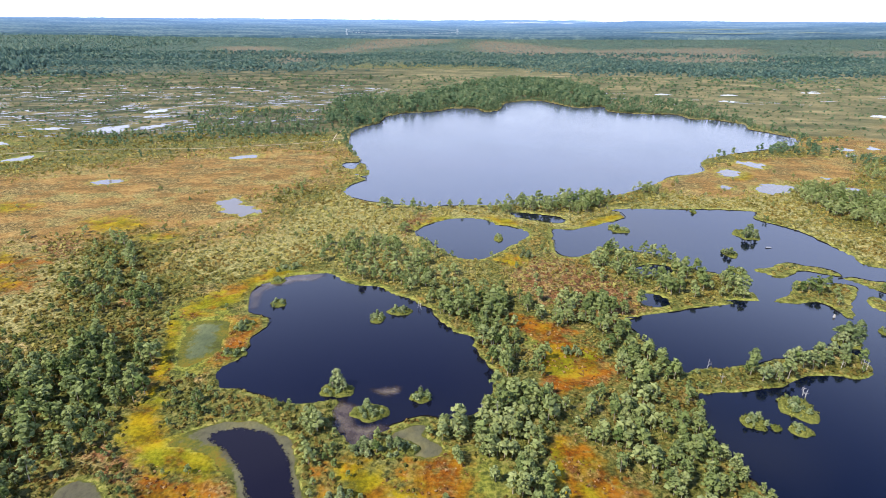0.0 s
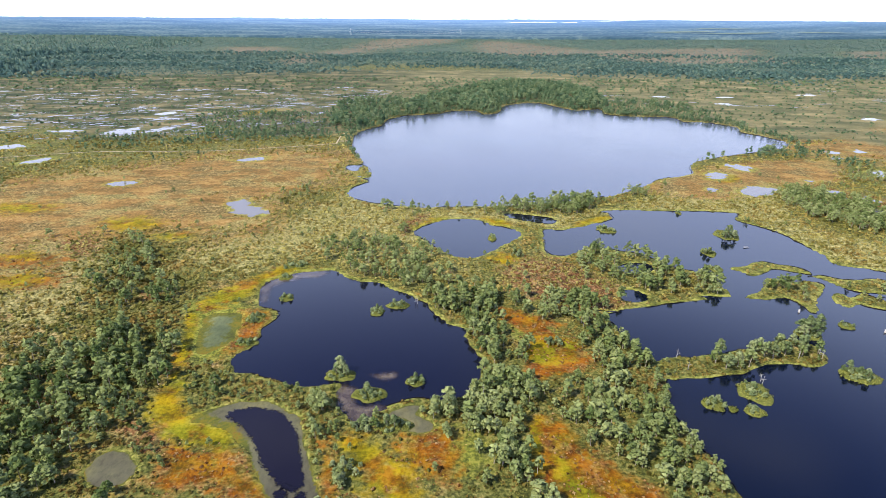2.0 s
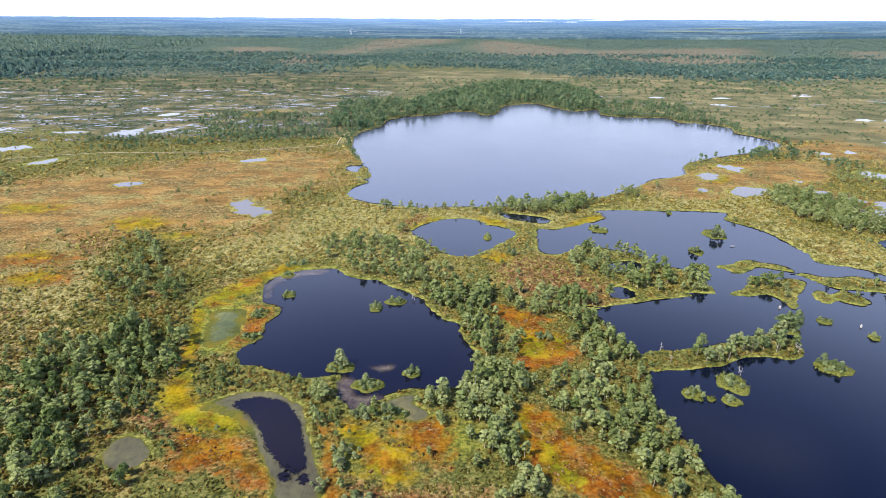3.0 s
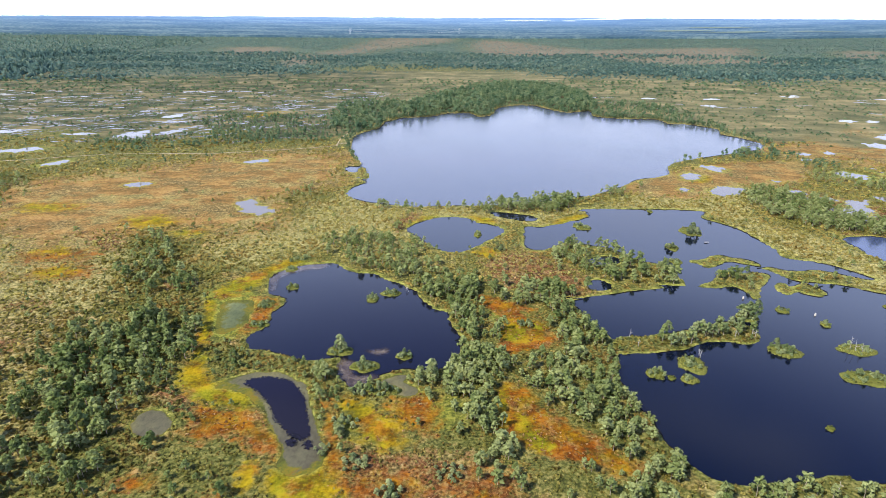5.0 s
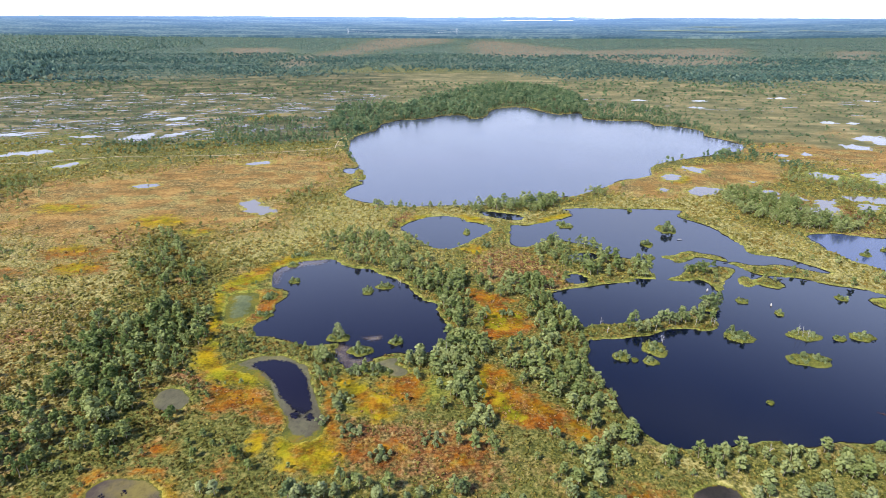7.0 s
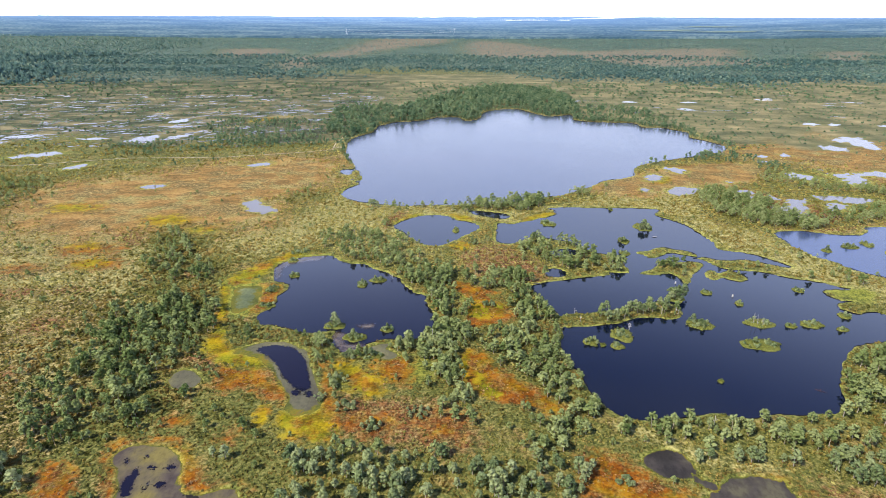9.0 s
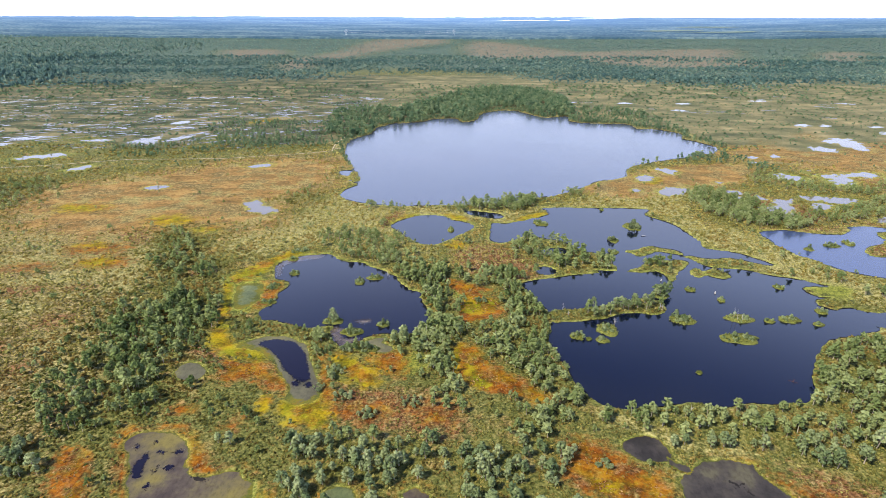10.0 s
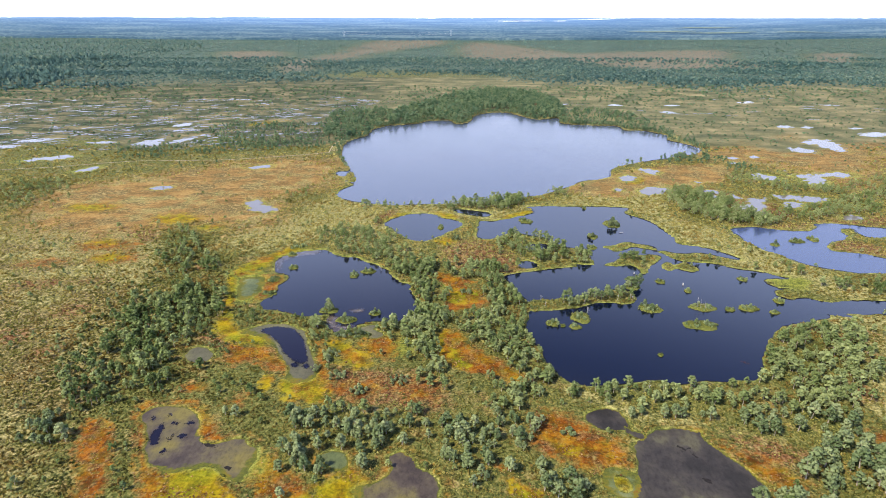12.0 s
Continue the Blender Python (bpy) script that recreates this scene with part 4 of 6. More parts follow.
zone('orange', [(-6.0, 26.0), (-1.7, 23.9), (-0.0, 17.7), (4.6, 16.7), (8.8, 20.7), (10.4, 19.7), (6.3, 14.7), (-1.1, 14.7)], soft=3)
zone('orange', [(-85.6, 40.2), (-78.1, 38.9), (-70.8, 27.0), (-65.5, 14.6), (-65.0, 7.3), (-70.7, 7.2), (-73.3, 16.5), (-81.1, 27.0)], soft=3)
zone('orange', oval(-4, 56, 7.4, 4.5), soft=8)
zone('orange', oval(15, 56, 6.5, 5.5), soft=8)
zone('fen', oval(-71, 19, 1.8, 3.2), soft=3)
zone('rust', oval(-122, 77, 5.1, 5.2), soft=6)
zone('orange', oval(-60, 57, 3.4, 2.8), soft=4)
zone('orange', oval(-42, 50, 2.2, 3.4), soft=4)
zone('rust', oval(-97, 59, 2.3, 3.7), soft=4)
zone('rust', oval(161, 56, 3.0, 4.3), soft=4)
zone('rust', oval(179, 73, 4.0, 3.5), soft=5)
zone('orange', oval(151, 33, 4.1, 3.3), soft=5)
zone('rust', oval(181, 90, 8.7, 3.3), soft=5)
zone('fen', [(172.3, 145.2), (187.0, 142.7), (194.0, 136.7), (183.7, 128.1), (175.4, 133.7)], soft=4)
zone('yellow', [(55.3, 218.6), (64.2, 222.7), (79.3, 233.1), (78.3, 238.5), (65.1, 230.9)], soft=3)
zone('yellow', [(170, 315), (173, 310), (162, 297), (152, 297), (162, 303)], soft=3)
zone('yellow', [(-184, 536), (-161, 558), (-164, 543), (-184, 526)], soft=20)
zone('sedge', [(-50, 265), (64.2, 239.5), (105, 266), (209, 340), (211, 293), (173, 266), (161.8, 216.2), (150.0, 193.4), (141.4, 236.6), (79.6, 247.4), (55.5, 220.6), (38.8, 225.6), (-28.0, 239.1)], soft=10)
zone('sedge', [(-54.6, 230.4), (-7.8, 210.6), (-2.5, 184.4), (-19.7, 176.5), (-46.7, 192.6), (-61.2, 176.3), (-84.9, 176.2), (-93.1, 210.3)], soft=16)
zone('sedge', [(153.4, 211.3), (176.5, 211.4), (191.6, 177.3), (209.6, 136.8), (219.2, 125.4), (195.4, 122.7), (166.4, 155.5), (151.5, 189.2)], soft=10)
zone('sedge', [(165.7, 105.1), (204.6, 105.2), (214.0, 80.0), (177.8, 37.0), (157.8, 42.0), (180.6, 79.9), (169.5, 96.1)], soft=8)
zone('sedge', [(63.4, 55.9), (73.8, 52.9), (87.1, 43.2), (101.7, 40.6), (93.5, 37.3), (72.4, 47.2)], soft=4)
zone('rust', [(193.8, 213.4), (212.7, 211.6), (242.0, 216.5), (292.1, 226.7), (282.8, 213.8), (240.3, 213.6), (215.3, 204.2), (192.1, 209.6)], soft=5)
zone('rust', [(229.6, 183.7), (243.8, 188.7), (256.7, 177.5), (248.1, 165.6), (230.4, 172.9)], soft=5)
zone('orange', [(22.3, 91.3), (28.4, 92.4), (32.2, 83.6), (38.5, 75.8), (44.5, 69.4), (44.5, 65.3), (36.5, 64.2), (28.6, 67.1), (24.3, 73.4), (22.7, 81.5)], soft=2.5)
zone('yellow', [(26.2, 86.5), (29.1, 84.0), (29.5, 74.6), (32.4, 69.2), (29.4, 68.1), (25.8, 74.5)], soft=3)
zone('orange', [(40.5, 74.7), (45.4, 70.4), (51.8, 62.5), (48.4, 60.2), (41.3, 64.3)], soft=3)
zone('orange', [(18.0, 146.3), (26.5, 145.5), (32.8, 134.5), (39.5, 124.5), (39.4, 117.1), (33.4, 113.5), (27.6, 110.0), (24.1, 116.9), (26.3, 128.2), (20.9, 138.6)], soft=2.5)
zone('fen', [(21.2, 145.4), (28.3, 140.9), (29.8, 134.4), (25.6, 132.3), (21.9, 138.6)], soft=2)
zone('yellow', oval(25, 186, 5.3, 5.1), soft=4)
zone('rust', [(207, 293), (219, 275), (236.4, 256.4), (239.0, 231.7), (226.9, 219.4), (213.9, 233.7), (203, 264)], soft=6)
zone('tan', [(200, 340), (235, 358), (254, 340), (218, 300), (191, 293)], soft=6)
# far forest clearings
zone('brown', [(-259, 2522), (-22, 2817), (27, 2232), (-147, 1763), (-228, 1414), (-286, 1095), (-371, 1329), (-304, 1692)], soft=50)
zone('brown', [(86, 2104), (184, 2346), (415, 1693), (400, 1498), (160, 1420), (81, 1520)], soft=50)
zone('brown', [(415, 1693), (930, 1850), (784, 1481), (814, 1268), (488, 1191), (351, 1413)], soft=50)
zone('brown', [(1132, 1693), (1269, 1703), (1043, 1382), (945, 1376)], soft=50)
zone('brown', [(-654, 1752), (-488, 1766), (-413, 1485), (-554, 1475)], soft=50)
# groves
grove(0.085, 4.3, [(-108.2, 116.1), (-97.7, 125.1), (-88.1, 132.4), (-76.4, 126.8), (-67.6, 104.0), (-67.9, 89.9), (-74.4, 84.7), (-72.9, 71.6), (-66.3, 54.7), (-76.2, 52.3), (-81.9, 46.0), (-88.9, 39.9), (-85.5, 29.0), (-89.9, 23.5), (-95.3, 26.7), (-99.2, 37.3), (-97.3, 47.9), (-111.7, 68.0), (-115.3, 76.9), (-106.3, 86.6)])
grove(0.045, 5.2, [(-108.2, 116.1), (-97.7, 125.1), (-88.1, 132.4), (-76.4, 126.8), (-67.6, 104.0), (-67.9, 89.9), (-74.4, 84.7), (-72.9, 71.6), (-66.3, 54.7), (-76.2, 52.3), (-93.9, 71.5), (-104.1, 86.6)])
grove(0.05, 4.6, [(-124.7, 175.6), (-129.3, 196.0), (-122.3, 209.6), (-107.1, 183.5), (-90.1, 164.6), (-86.2, 146.3), (-105.6, 148.8), (-115.5, 157.5)])
grove(0.02, 2.6, [(-122.8, 103.8), (-119.1, 135.2), (-116.2, 154.1), (-84.4, 154.2), (-74.4, 124.1), (-97.2, 124.0), (-106.9, 113.5), (-114.3, 78.8), (-101.8, 52.2), (-101.7, 41.2), (-101.6, 26.7), (-90.0, 10.6), (-61.1, 10.7), (-63.4, 26.8), (-72.0, 43.9), (-64.7, 55.3), (-90.6, 39.9), (-111.1, 55.2), (-123.0, 82.6)])
grove(0.035, 4, [(-43.4, 176.4), (-43.9, 210.5), (-4.5, 210.7), (4.1, 176.6), (16.2, 165.4), (27.5, 148.5), (19.5, 136.1), (5.8, 148.4), (-12.4, 165.3), (-30.2, 168.9)])
grove(0.07, 4.1, [(-0.2, 154.9), (16.3, 161.9), (35.6, 148.5), (35.1, 136.2), (19.5, 136.1), (17.4, 114.3), (26.9, 104.6), (22.3, 87.3), (24.4, 68.7), (24.3, 52.8), (15.0, 55.8), (12.3, 72.1), (4.3, 72.1), (5.1, 87.2), (15.3, 104.6), (13.4, 124.7), (0.6, 145.2)])
grove(0.07, 5, [(30.2, 149.8), (44.2, 155.1), (51.9, 148.5), (48.1, 136.2), (32.6, 139.1)])
grove(0.06, 3.9, [(42.5, 130.4), (52.1, 124.9), (56.9, 104.7), (58.9, 87.4), (62.7, 62.1), (56.0, 55.9), (48.5, 55.9), (45.2, 79.5), (37.6, 91.4), (41.4, 114.4)])
grove(0.08, 4.4, [(-26.3, 42.9), (-16.4, 45.6), (-2.7, 49.3), (8.6, 43.0), (22.5, 41.7), (34.7, 43.1), (46.2, 68.7), (56.5, 59.0), (56.2, 36.7), (46.6, 27.3), (40.7, 16.8), (34.4, 12.9), (28.6, 16.7), (22.6, 22.9), (12.7, 31.8), (0.2, 27.2), (-4.9, 29.4), (-10.8, 18.6), (-19.4, 16.6), (-24.3, 29.4)])
grove(0.06, 4.2, [(-19.9, 18.6), (-4.4, 16.7), (-9.2, 10.9), (-18.4, 12.8)])
grove(0.08, 4.2, oval(4, 25, 6.3, 6.5))
grove(0.06, 4.2, oval(-13, 19, 6.1, 5.3))
grove(0.05, 4, oval(-24, 11, 5.8, 3.7))
grove(0.05, 4, oval(-43, 18, 1.8, 1.6))
grove(0.03, 3.6, [(-80.0, 71.9), (-52.7, 68.5), (-32.5, 52.7), (-29.6, 36.5), (-33.1, 31.7), (-42.3, 39.0), (-59.9, 52.6), (-69.1, 52.6)])
grove(0.022, 3.5, [(-65.4, 104.4), (-49.3, 104.4), (-36.1, 97.6), (-21.6, 104.5), (-19.2, 91.3), (-23.3, 79.3), (-26.9, 91.2), (-40.9, 99.0), (-54.8, 99.8)])
grove(0.1, 4.5, oval(-27, 94, 5.7, 6.8))
grove(0.1, 4, oval(-16, 76, 4.1, 4.4))
grove(0.1, 3.5, oval(-10, 90, 4.4, 3.3))
grove(0.08, 3.5, oval(4, 76, 6.1, 5.5))
grove(0.08, 4, oval(-36, 65, 3.1, 4.0))
grove(0.08, 5.2, [(136.2, 72.5), (146.1, 85.6), (159.3, 93.9), (175.3, 98.3), (186.7, 91.9), (176.5, 72.6), (160.2, 53.2), (144.0, 36.9), (134.0, 34.4), (127.1, 36.9), (124.1, 47.3)])
grove(0.065, 4.7, [(74.6, 55.9), (91.9, 57.5), (108.1, 56.0), (126.8, 56.1), (123.0, 41.9), (125.7, 34.4), (115.7, 34.4), (109.2, 41.9), (95.3, 41.9), (82.3, 39.3), (72.4, 47.2)])
grove(0.075, 5.8, [(118.1, 21.0), (129.8, 27.4), (153.7, 34.5), (167.6, 36.9), (140.6, 2.6), (96.7, 2.5), (106.8, 11.2)])
grove(0.035, 5, [(48.8, 20.8), (57.6, 18.8), (62.3, 13.0), (58.1, 7.5), (46.8, 7.5), (43.7, 16.8)])
grove(0.012, 3.6, [(96.9, 56.0), (204.6, 105.2), (220.6, 87.8), (177.8, 37.0), (139.3, 29.7)])
grove(0.05, 4.5, [(-29.5, 250.4), (14.4, 248.3), (51.2, 255.5), (91, 271), (145, 310), (134, 292), (97, 266), (76.4, 250.9), (53.3, 235.1), (14.6, 239.3), (-24.7, 241.3)])
grove(0.13, 5.6, [(27, 263), (41, 268), (69, 268), (75.2, 255.6), (64.5, 241.7), (42.9, 239.4), (28.9, 250.7)])
grove(0.14, 4.9, [(176, 272), (192, 286), (206, 272), (214.7, 242.4), (218.6, 216.4), (201.9, 209.7), (184.0, 221.2), (170.9, 240.0)])
grove(0.05, 5, [(213.7, 226.4), (262.7, 244.9), (330, 280), (348, 267), (327.8, 240.7), (249.6, 223.5), (217.1, 213.5)])
grove(0.05, 4.5, [(236, 340), (270, 355), (262, 305), (304, 293), (353, 311), (381, 308), (358, 280), (299, 273), (263, 277), (233, 305)])
grove(0.04, 4.5, [(180.8, 173.4), (191.3, 150.3), (209.6, 136.8), (229.5, 139.8), (246.2, 136.9), (235.1, 122.8), (200.4, 122.7), (190.5, 130.9), (184.4, 147.7)])
grove(0.1, 4.8, [(52.7, 188.8), (66.1, 197.3), (78.1, 193.1), (87.7, 178.4), (100.0, 167.9), (96.4, 158.7), (83.7, 158.6), (72.2, 156.6), (63.6, 165.6), (54.3, 172.9)])
grove(0.05, 4.5, [(55.3, 155.1), (66.4, 155.2), (74.7, 155.2), (51.0, 114.4), (54.6, 104.7), (45.4, 104.7), (42.9, 136.2)])
grove(0.05, 4.5, [(102.9, 156.7), (116.7, 165.8), (128.2, 165.8), (121.2, 148.8), (114.0, 156.7)])
grove(0.05, 4, [(139.0, 163.7), (153.2, 163.8), (166.4, 155.5), (174.5, 149.6), (160.9, 155.5)])
grove(0.04, 4, [(109.7, 177.0), (118.0, 180.1), (132.0, 177.1), (120.1, 177.0)])
grove(0.045, 5, [(69.7, 116.3), (75.8, 117.5), (88.4, 122.6), (98.0, 126.6), (102.8, 122.8), (105.3, 119.0), (98.7, 116.6), (89.8, 117.7), (81.5, 115.2), (73.5, 112.9)])
grove(0.035, 4, [(-292, 290), (-261, 305), (-220, 270), (-234.5, 240.3), (-275.3, 237.9)])
grove(0.03, 4, [(-269, 407), (-184, 439), (-68, 458), (-72, 415), (-167, 392), (-238, 365)])
grove(0.04, 3.5, [(-82, 265), (-72, 284), (-62, 265), (-73.2, 250.2)])
grove(0.03, 4, [(-223, 516), (-116, 527), (-87, 471), (-139, 415), (-178, 424)])
grove(0.03, 3.5, [(-214.1, 209.8), (-170.9, 214.7), (-141.3, 208.2), (-161.1, 196.4), (-205.1, 196.2)])
grove(0.03, 3.5, [(-196.7, 183.7), (-184.6, 183.7), (-174.9, 168.3), (-186.5, 168.3)])
grove(0.1, 4.6, [(-5.6, 150.2), (2.9, 159.7), (14.8, 152.2), (18.5, 138.8), (20.2, 127.1), (29.3, 132.8), (30.5, 127.2), (24.9, 119.4), (25.0, 108.0), (24.8, 96.4), (22.9, 89.7), (21.8, 75.6), (9.9, 75.5), (1.9, 79.3), (-1.3, 89.4), (-4.9, 94.4), (2.2, 98.9), (8.4, 100.8), (12.8, 110.0), (13.6, 119.3), (9.9, 127.0), (8.1, 135.6)])
grove(0.06, 3.9, [(-47.4, 196.6), (-31.3, 202.6), (-13.6, 197.2), (-2.7, 181.6), (3.0, 167.9), (-4.0, 153.8), (-15.1, 163.4), (-26.8, 169.6), (-37.8, 178.6)])
grove(0.06, 4.5, [(30.7, 145.4), (40.8, 154.4), (47.7, 150.9), (47.5, 144.0), (39.1, 139.0), (31.9, 138.9)])
grove(0.045, 4.6, [(43.9, 122.1), (58.7, 119.8), (58.2, 108.3), (51.5, 104.2), (42.6, 108.2)])
grove(0.07, 4.8, [(35.0, 104.0), (48.8, 100.3), (55.2, 89.9), (55.9, 75.8), (31.8, 75.6), (30.2, 85.1), (30.7, 96.5)])
grove(0.03, 4.5, [(20.4, 108.0), (35.5, 106.0), (37.9, 96.5), (25.9, 96.4)])
grove(0.06, 4.2, [(1.1, 99.9), (11.4, 106.2), (21.5, 100.1), (22.1, 83.7), (24.8, 63.8), (27.3, 51.4), (20.7, 47.8), (13.5, 51.2), (11.1, 67.7), (5.0, 83.5), (-1.6, 88.5)])
grove(0.05, 4.0, [(28.1, 97.2), (46.0, 103.5), (50.9, 94.7), (53.5, 79.2), (51.7, 62.2), (51.1, 70.2), (39.8, 79.0), (29.8, 83.8)])
grove(0.05, 4.4, [(42.5, 70.1), (53.7, 74.6), (59.1, 64.3), (63.2, 56.9), (74.7, 53.6), (72.2, 48.4), (34.2, 48.0), (31.3, 53.1)])
# low thickets
grove(0.5, 1.6, oval(33, 125, 2.9, 3.2))
grove(0.14, 1.9, [(-63.5, 107.1), (-60.7, 116.0), (-50.1, 109.4), (-40.2, 106.9), (-27.8, 103.0), (-22.1, 98.7), (-19.9, 94.2), (-20.7, 84.7), (-23.4, 81.8), (-27.2, 89.2), (-35.8, 95.8), (-41.3, 98.1), (-50.9, 98.0), (-57.7, 97.1)])
grove(0.12, 1.9, [(-29.4, 89.2), (-24.6, 93.3), (-19.6, 90.9), (-17.3, 83.3), (-22.8, 79.1), (-26.5, 81.8)])
grove(0.12, 1.8, [(-75.4, 87.2), (-65.2, 88.9), (-52.4, 83.0), (-38.8, 77.6), (-47.8, 75.0), (-67.5, 74.9)])
grove(0.1, 1.8, [(51.8, 139.2), (60.7, 133.2), (63.3, 117.4), (53.2, 93.2), (50.2, 104.2), (45.3, 122.1)])
# lake forest
grove(0.055, 6, [(-96, 471), (-108, 589), (-80, 632), (-43, 610), (-35, 527), (-52, 483), (-68, 455)])
grove(0.06, 7.5, [(-38, 585), (-20, 640), (5, 692), (58, 785), (128, 808), (174, 720), (172, 612), (157, 579), (133, 575), (116, 599), (102, 629), (81, 629), (59, 590), (49, 556), (33, 556), (7, 563), (-8, 545), (-36, 531)])
grove(0.035, 5, [(168, 621), (213, 630), (251, 592), (257, 498), (263, 427), (264, 404), (245, 388), (243, 368), (212, 374), (257, 413), (251, 442), (249, 474), (217, 510), (189, 532), (157, 546)])
grove(0.03, 5, [(210, 382), (250, 395), (258, 358), (230, 347), (207, 358)])
grove(0.03, 6, [(164, 362), (179, 358), (155, 340), (148, 320), (158, 349)])


# ---- the ground, one sheet to the horizon ----
def stops(pairs):
    """Coordinates from a start, then (until, step) stretches."""
    out = [pairs[0]]
    for until, step in pairs[1:]:
        n = max(1, round((until - out[-1]) / step))
        first = out[-1]
        out += [first + (until - first) * (i + 1) / n for i in range(n)]
    return np.array(out)


def build_ground():
    ys = stops([-4900, (-1000, 1300), (-200, 200), (0, 25), (190, 0.75), (260, 1.0), (420, 1.8), (620, 3.2), (1000, 9), (2400, 40), (4900, 160)])
    inner = np.linspace(-1, 1, 360)
    outer = np.array([1.06, 1.2, 1.6, 2.6, 5.0, 10.0])
    u = np.concatenate([-outer[::-1], inner, outer])
    yy, uu = np.meshgrid(ys, u, indexing='ij')
    half = 125 + 0.80 * np.clip(yy + 30, 0, None)
    xx = 25 - 0.05 * np.clip(yy, 0, 300) + uu * half
    over = np.abs(uu) > 1.0
    xx = np.where(over, np.sign(uu) * np.maximum(np.abs(xx), (np.abs(uu) - 1) * 500 + np.abs(25 + half)), xx)
    xx = np.clip(xx, -4900, 4900)
    shape = xx.shape
    x, y = xx.ravel(), yy.ravel()
    d = shore_distance(x, y)
    e = eye_distance(x, y)
    z = np.maximum(0.22 + 0.10 * wave(x, y, 9, 1) + 0.07 * wave(x, y, 3.1, 2), 0.07)
    z = np.where(e < 3, np.minimum(z, 0.16), z)
    z = np.where(d < 2.0, np.minimum(z, np.clip(d * 0.9, -0.9, 0.55)), z)
    z += far_rise(x, y)
    idx = np.arange(x.size).reshape(shape)
    faces = np.stack([idx[:-1, :-1], idx[:-1, 1:], idx[1:, 1:], idx[1:, :-1]], -1).reshape(-1, 4)
    me = mesh_of("ground", np.stack([x, y, z], 1), faces, BOG, True)
    fields = {k: np.zeros(x.size) for k in ("tan", "rust", "orange", "yellow", "fen", "bare", "dry", "brown", "sedge")}
    for kind, outline, soft in ZONES:
        s = distance(outline, x, y, soft)
        fields[kind] = np.maximum(fields[kind], np.clip(0.5 - 0.5 * s / soft, 0, 1))
    fields["bare"] = np.maximum(np.clip((y - 400 - 40 * wave(x, y, 120, 21)) / 60, 0, 1) * np.clip((1050 - y) / 60, 0, 1), 0)
    fringe = np.clip(1 - np.abs(d - 2.6) / 2.6, 0, 1) * (y < 190) * (x < 60) + np.clip(1 - np.abs(d - 2.0) / 2.0, 0, 1) * (y < 40)
    fields["orange"] = np.maximum(fields["orange"], np.clip(fringe, 0, 1) * 0.42)
    lakeside = np.clip((13.5 - d) / 4, 0, 1) * (d > 0) * np.clip((y - 380) / 30, 0, 1)
    fields["bare"] *= 1 - lakeside
    fields["sedge"] = np.maximum(fields["sedge"], 0.6 * lakeside)
    edge = np.minimum(d, e)
    fields["shore"] = np.clip(1.0 - np.clip(edge, 0, None) / np.clip(1.5 + (y - 110) / 40, 1.5, 3.0), 0, 1) * np.clip(0.6 + (y - 110) / 200, 0.6, 0.85) * np.clip((430 - y) / 120, 0.15, 1)
    fields["ridged"] = np.clip((-x - 30) / 80, 0, 1)
    fields["bed"] = (d < -0.25).astype(float)
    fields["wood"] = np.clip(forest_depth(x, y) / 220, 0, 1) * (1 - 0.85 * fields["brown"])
    for name, v in fields.items():
        me.attributes.new(name, 'FLOAT', 'POINT').data.foreach_set("value", v.astype(np.float32))
    return tagged(new("ground", me), "peat bog with heath, orange and yellow moss", "bog", kind="structure")


build_ground()

# ---- water ----
def hull(points):
    """The convex outline round the points."""
    pts = sorted(map(tuple, points))
    rim = []
    for run in (pts, pts[::-1]):
        side = []
        for q in run:
            while len(side) > 1 and (side[-1][0] - side[-2][0]) * (q[1] - side[-2][1]) <= (side[-1][1] - side[-2][1]) * (q[0] - side[-2][0]):
                side.pop()
            side.append(q)
        rim += side[:-1]
    return np.array(rim)


basins = np.concatenate([o for _, k, o, _ in POOLS if k == 'basin'])
tagged(sheet("water", hull(basins), 0.0, WATER), "large dark bog pond dotted with grassy islets", "pond", kind="structure")
SHALLOWS = {'mud': MUD, 'moss': MOSSY, 'peat': PEAT, 'fen': FENNY}
for label, kind, outline, over in POOLS:
    if kind == 'basin':
        continue
    mid = outline.mean(0)
    if kind == 'shoal':
        ob = silt("water", outline, 0.01, SHOAL)
    elif kind == 'lead':
        ob = silt("water", outline, 0.05, LEAD)
    elif kind == 'crack':
        ob = ragged("water", outline, 0.05, CRACK, int(abs(outline[0][0]) * 10))
    else:
        away = outline - mid
        wide = mid + away * (1 + 1.2 / np.maximum(np.hypot(away[:, 0], away[:, 1]), 2.0))[:, None]
        ob = shallow("water", outline, over, SHALLOWS[kind], 0.9 if kind == 'peat' else 5.0) if kind in SHALLOWS else sheet("water", wide, over, {'lake': LAKE, 'ruffled': RUFFLED, 'peaty': PEATY}.get(kind, WATER))
    tagged(ob, label, "pond", kind="structure")
for outline in EYES:
    span = np.ptp(outline, 0).min()
    if outline[0][1] > 300:
        outline = outline.mean(0) + (outline - outline.mean(0)) * (0.78 if outline[0][0] > 0 else 0.74)
    tagged(ragged("water", outline, 0.19, EYE, int(abs(outline[0][0]) * 10), 0.3 + outline[0][1] / 700, 1.0 + span / 12.0), "small pale pool on the open bog", "pool", "pools on the open bog", "structure")


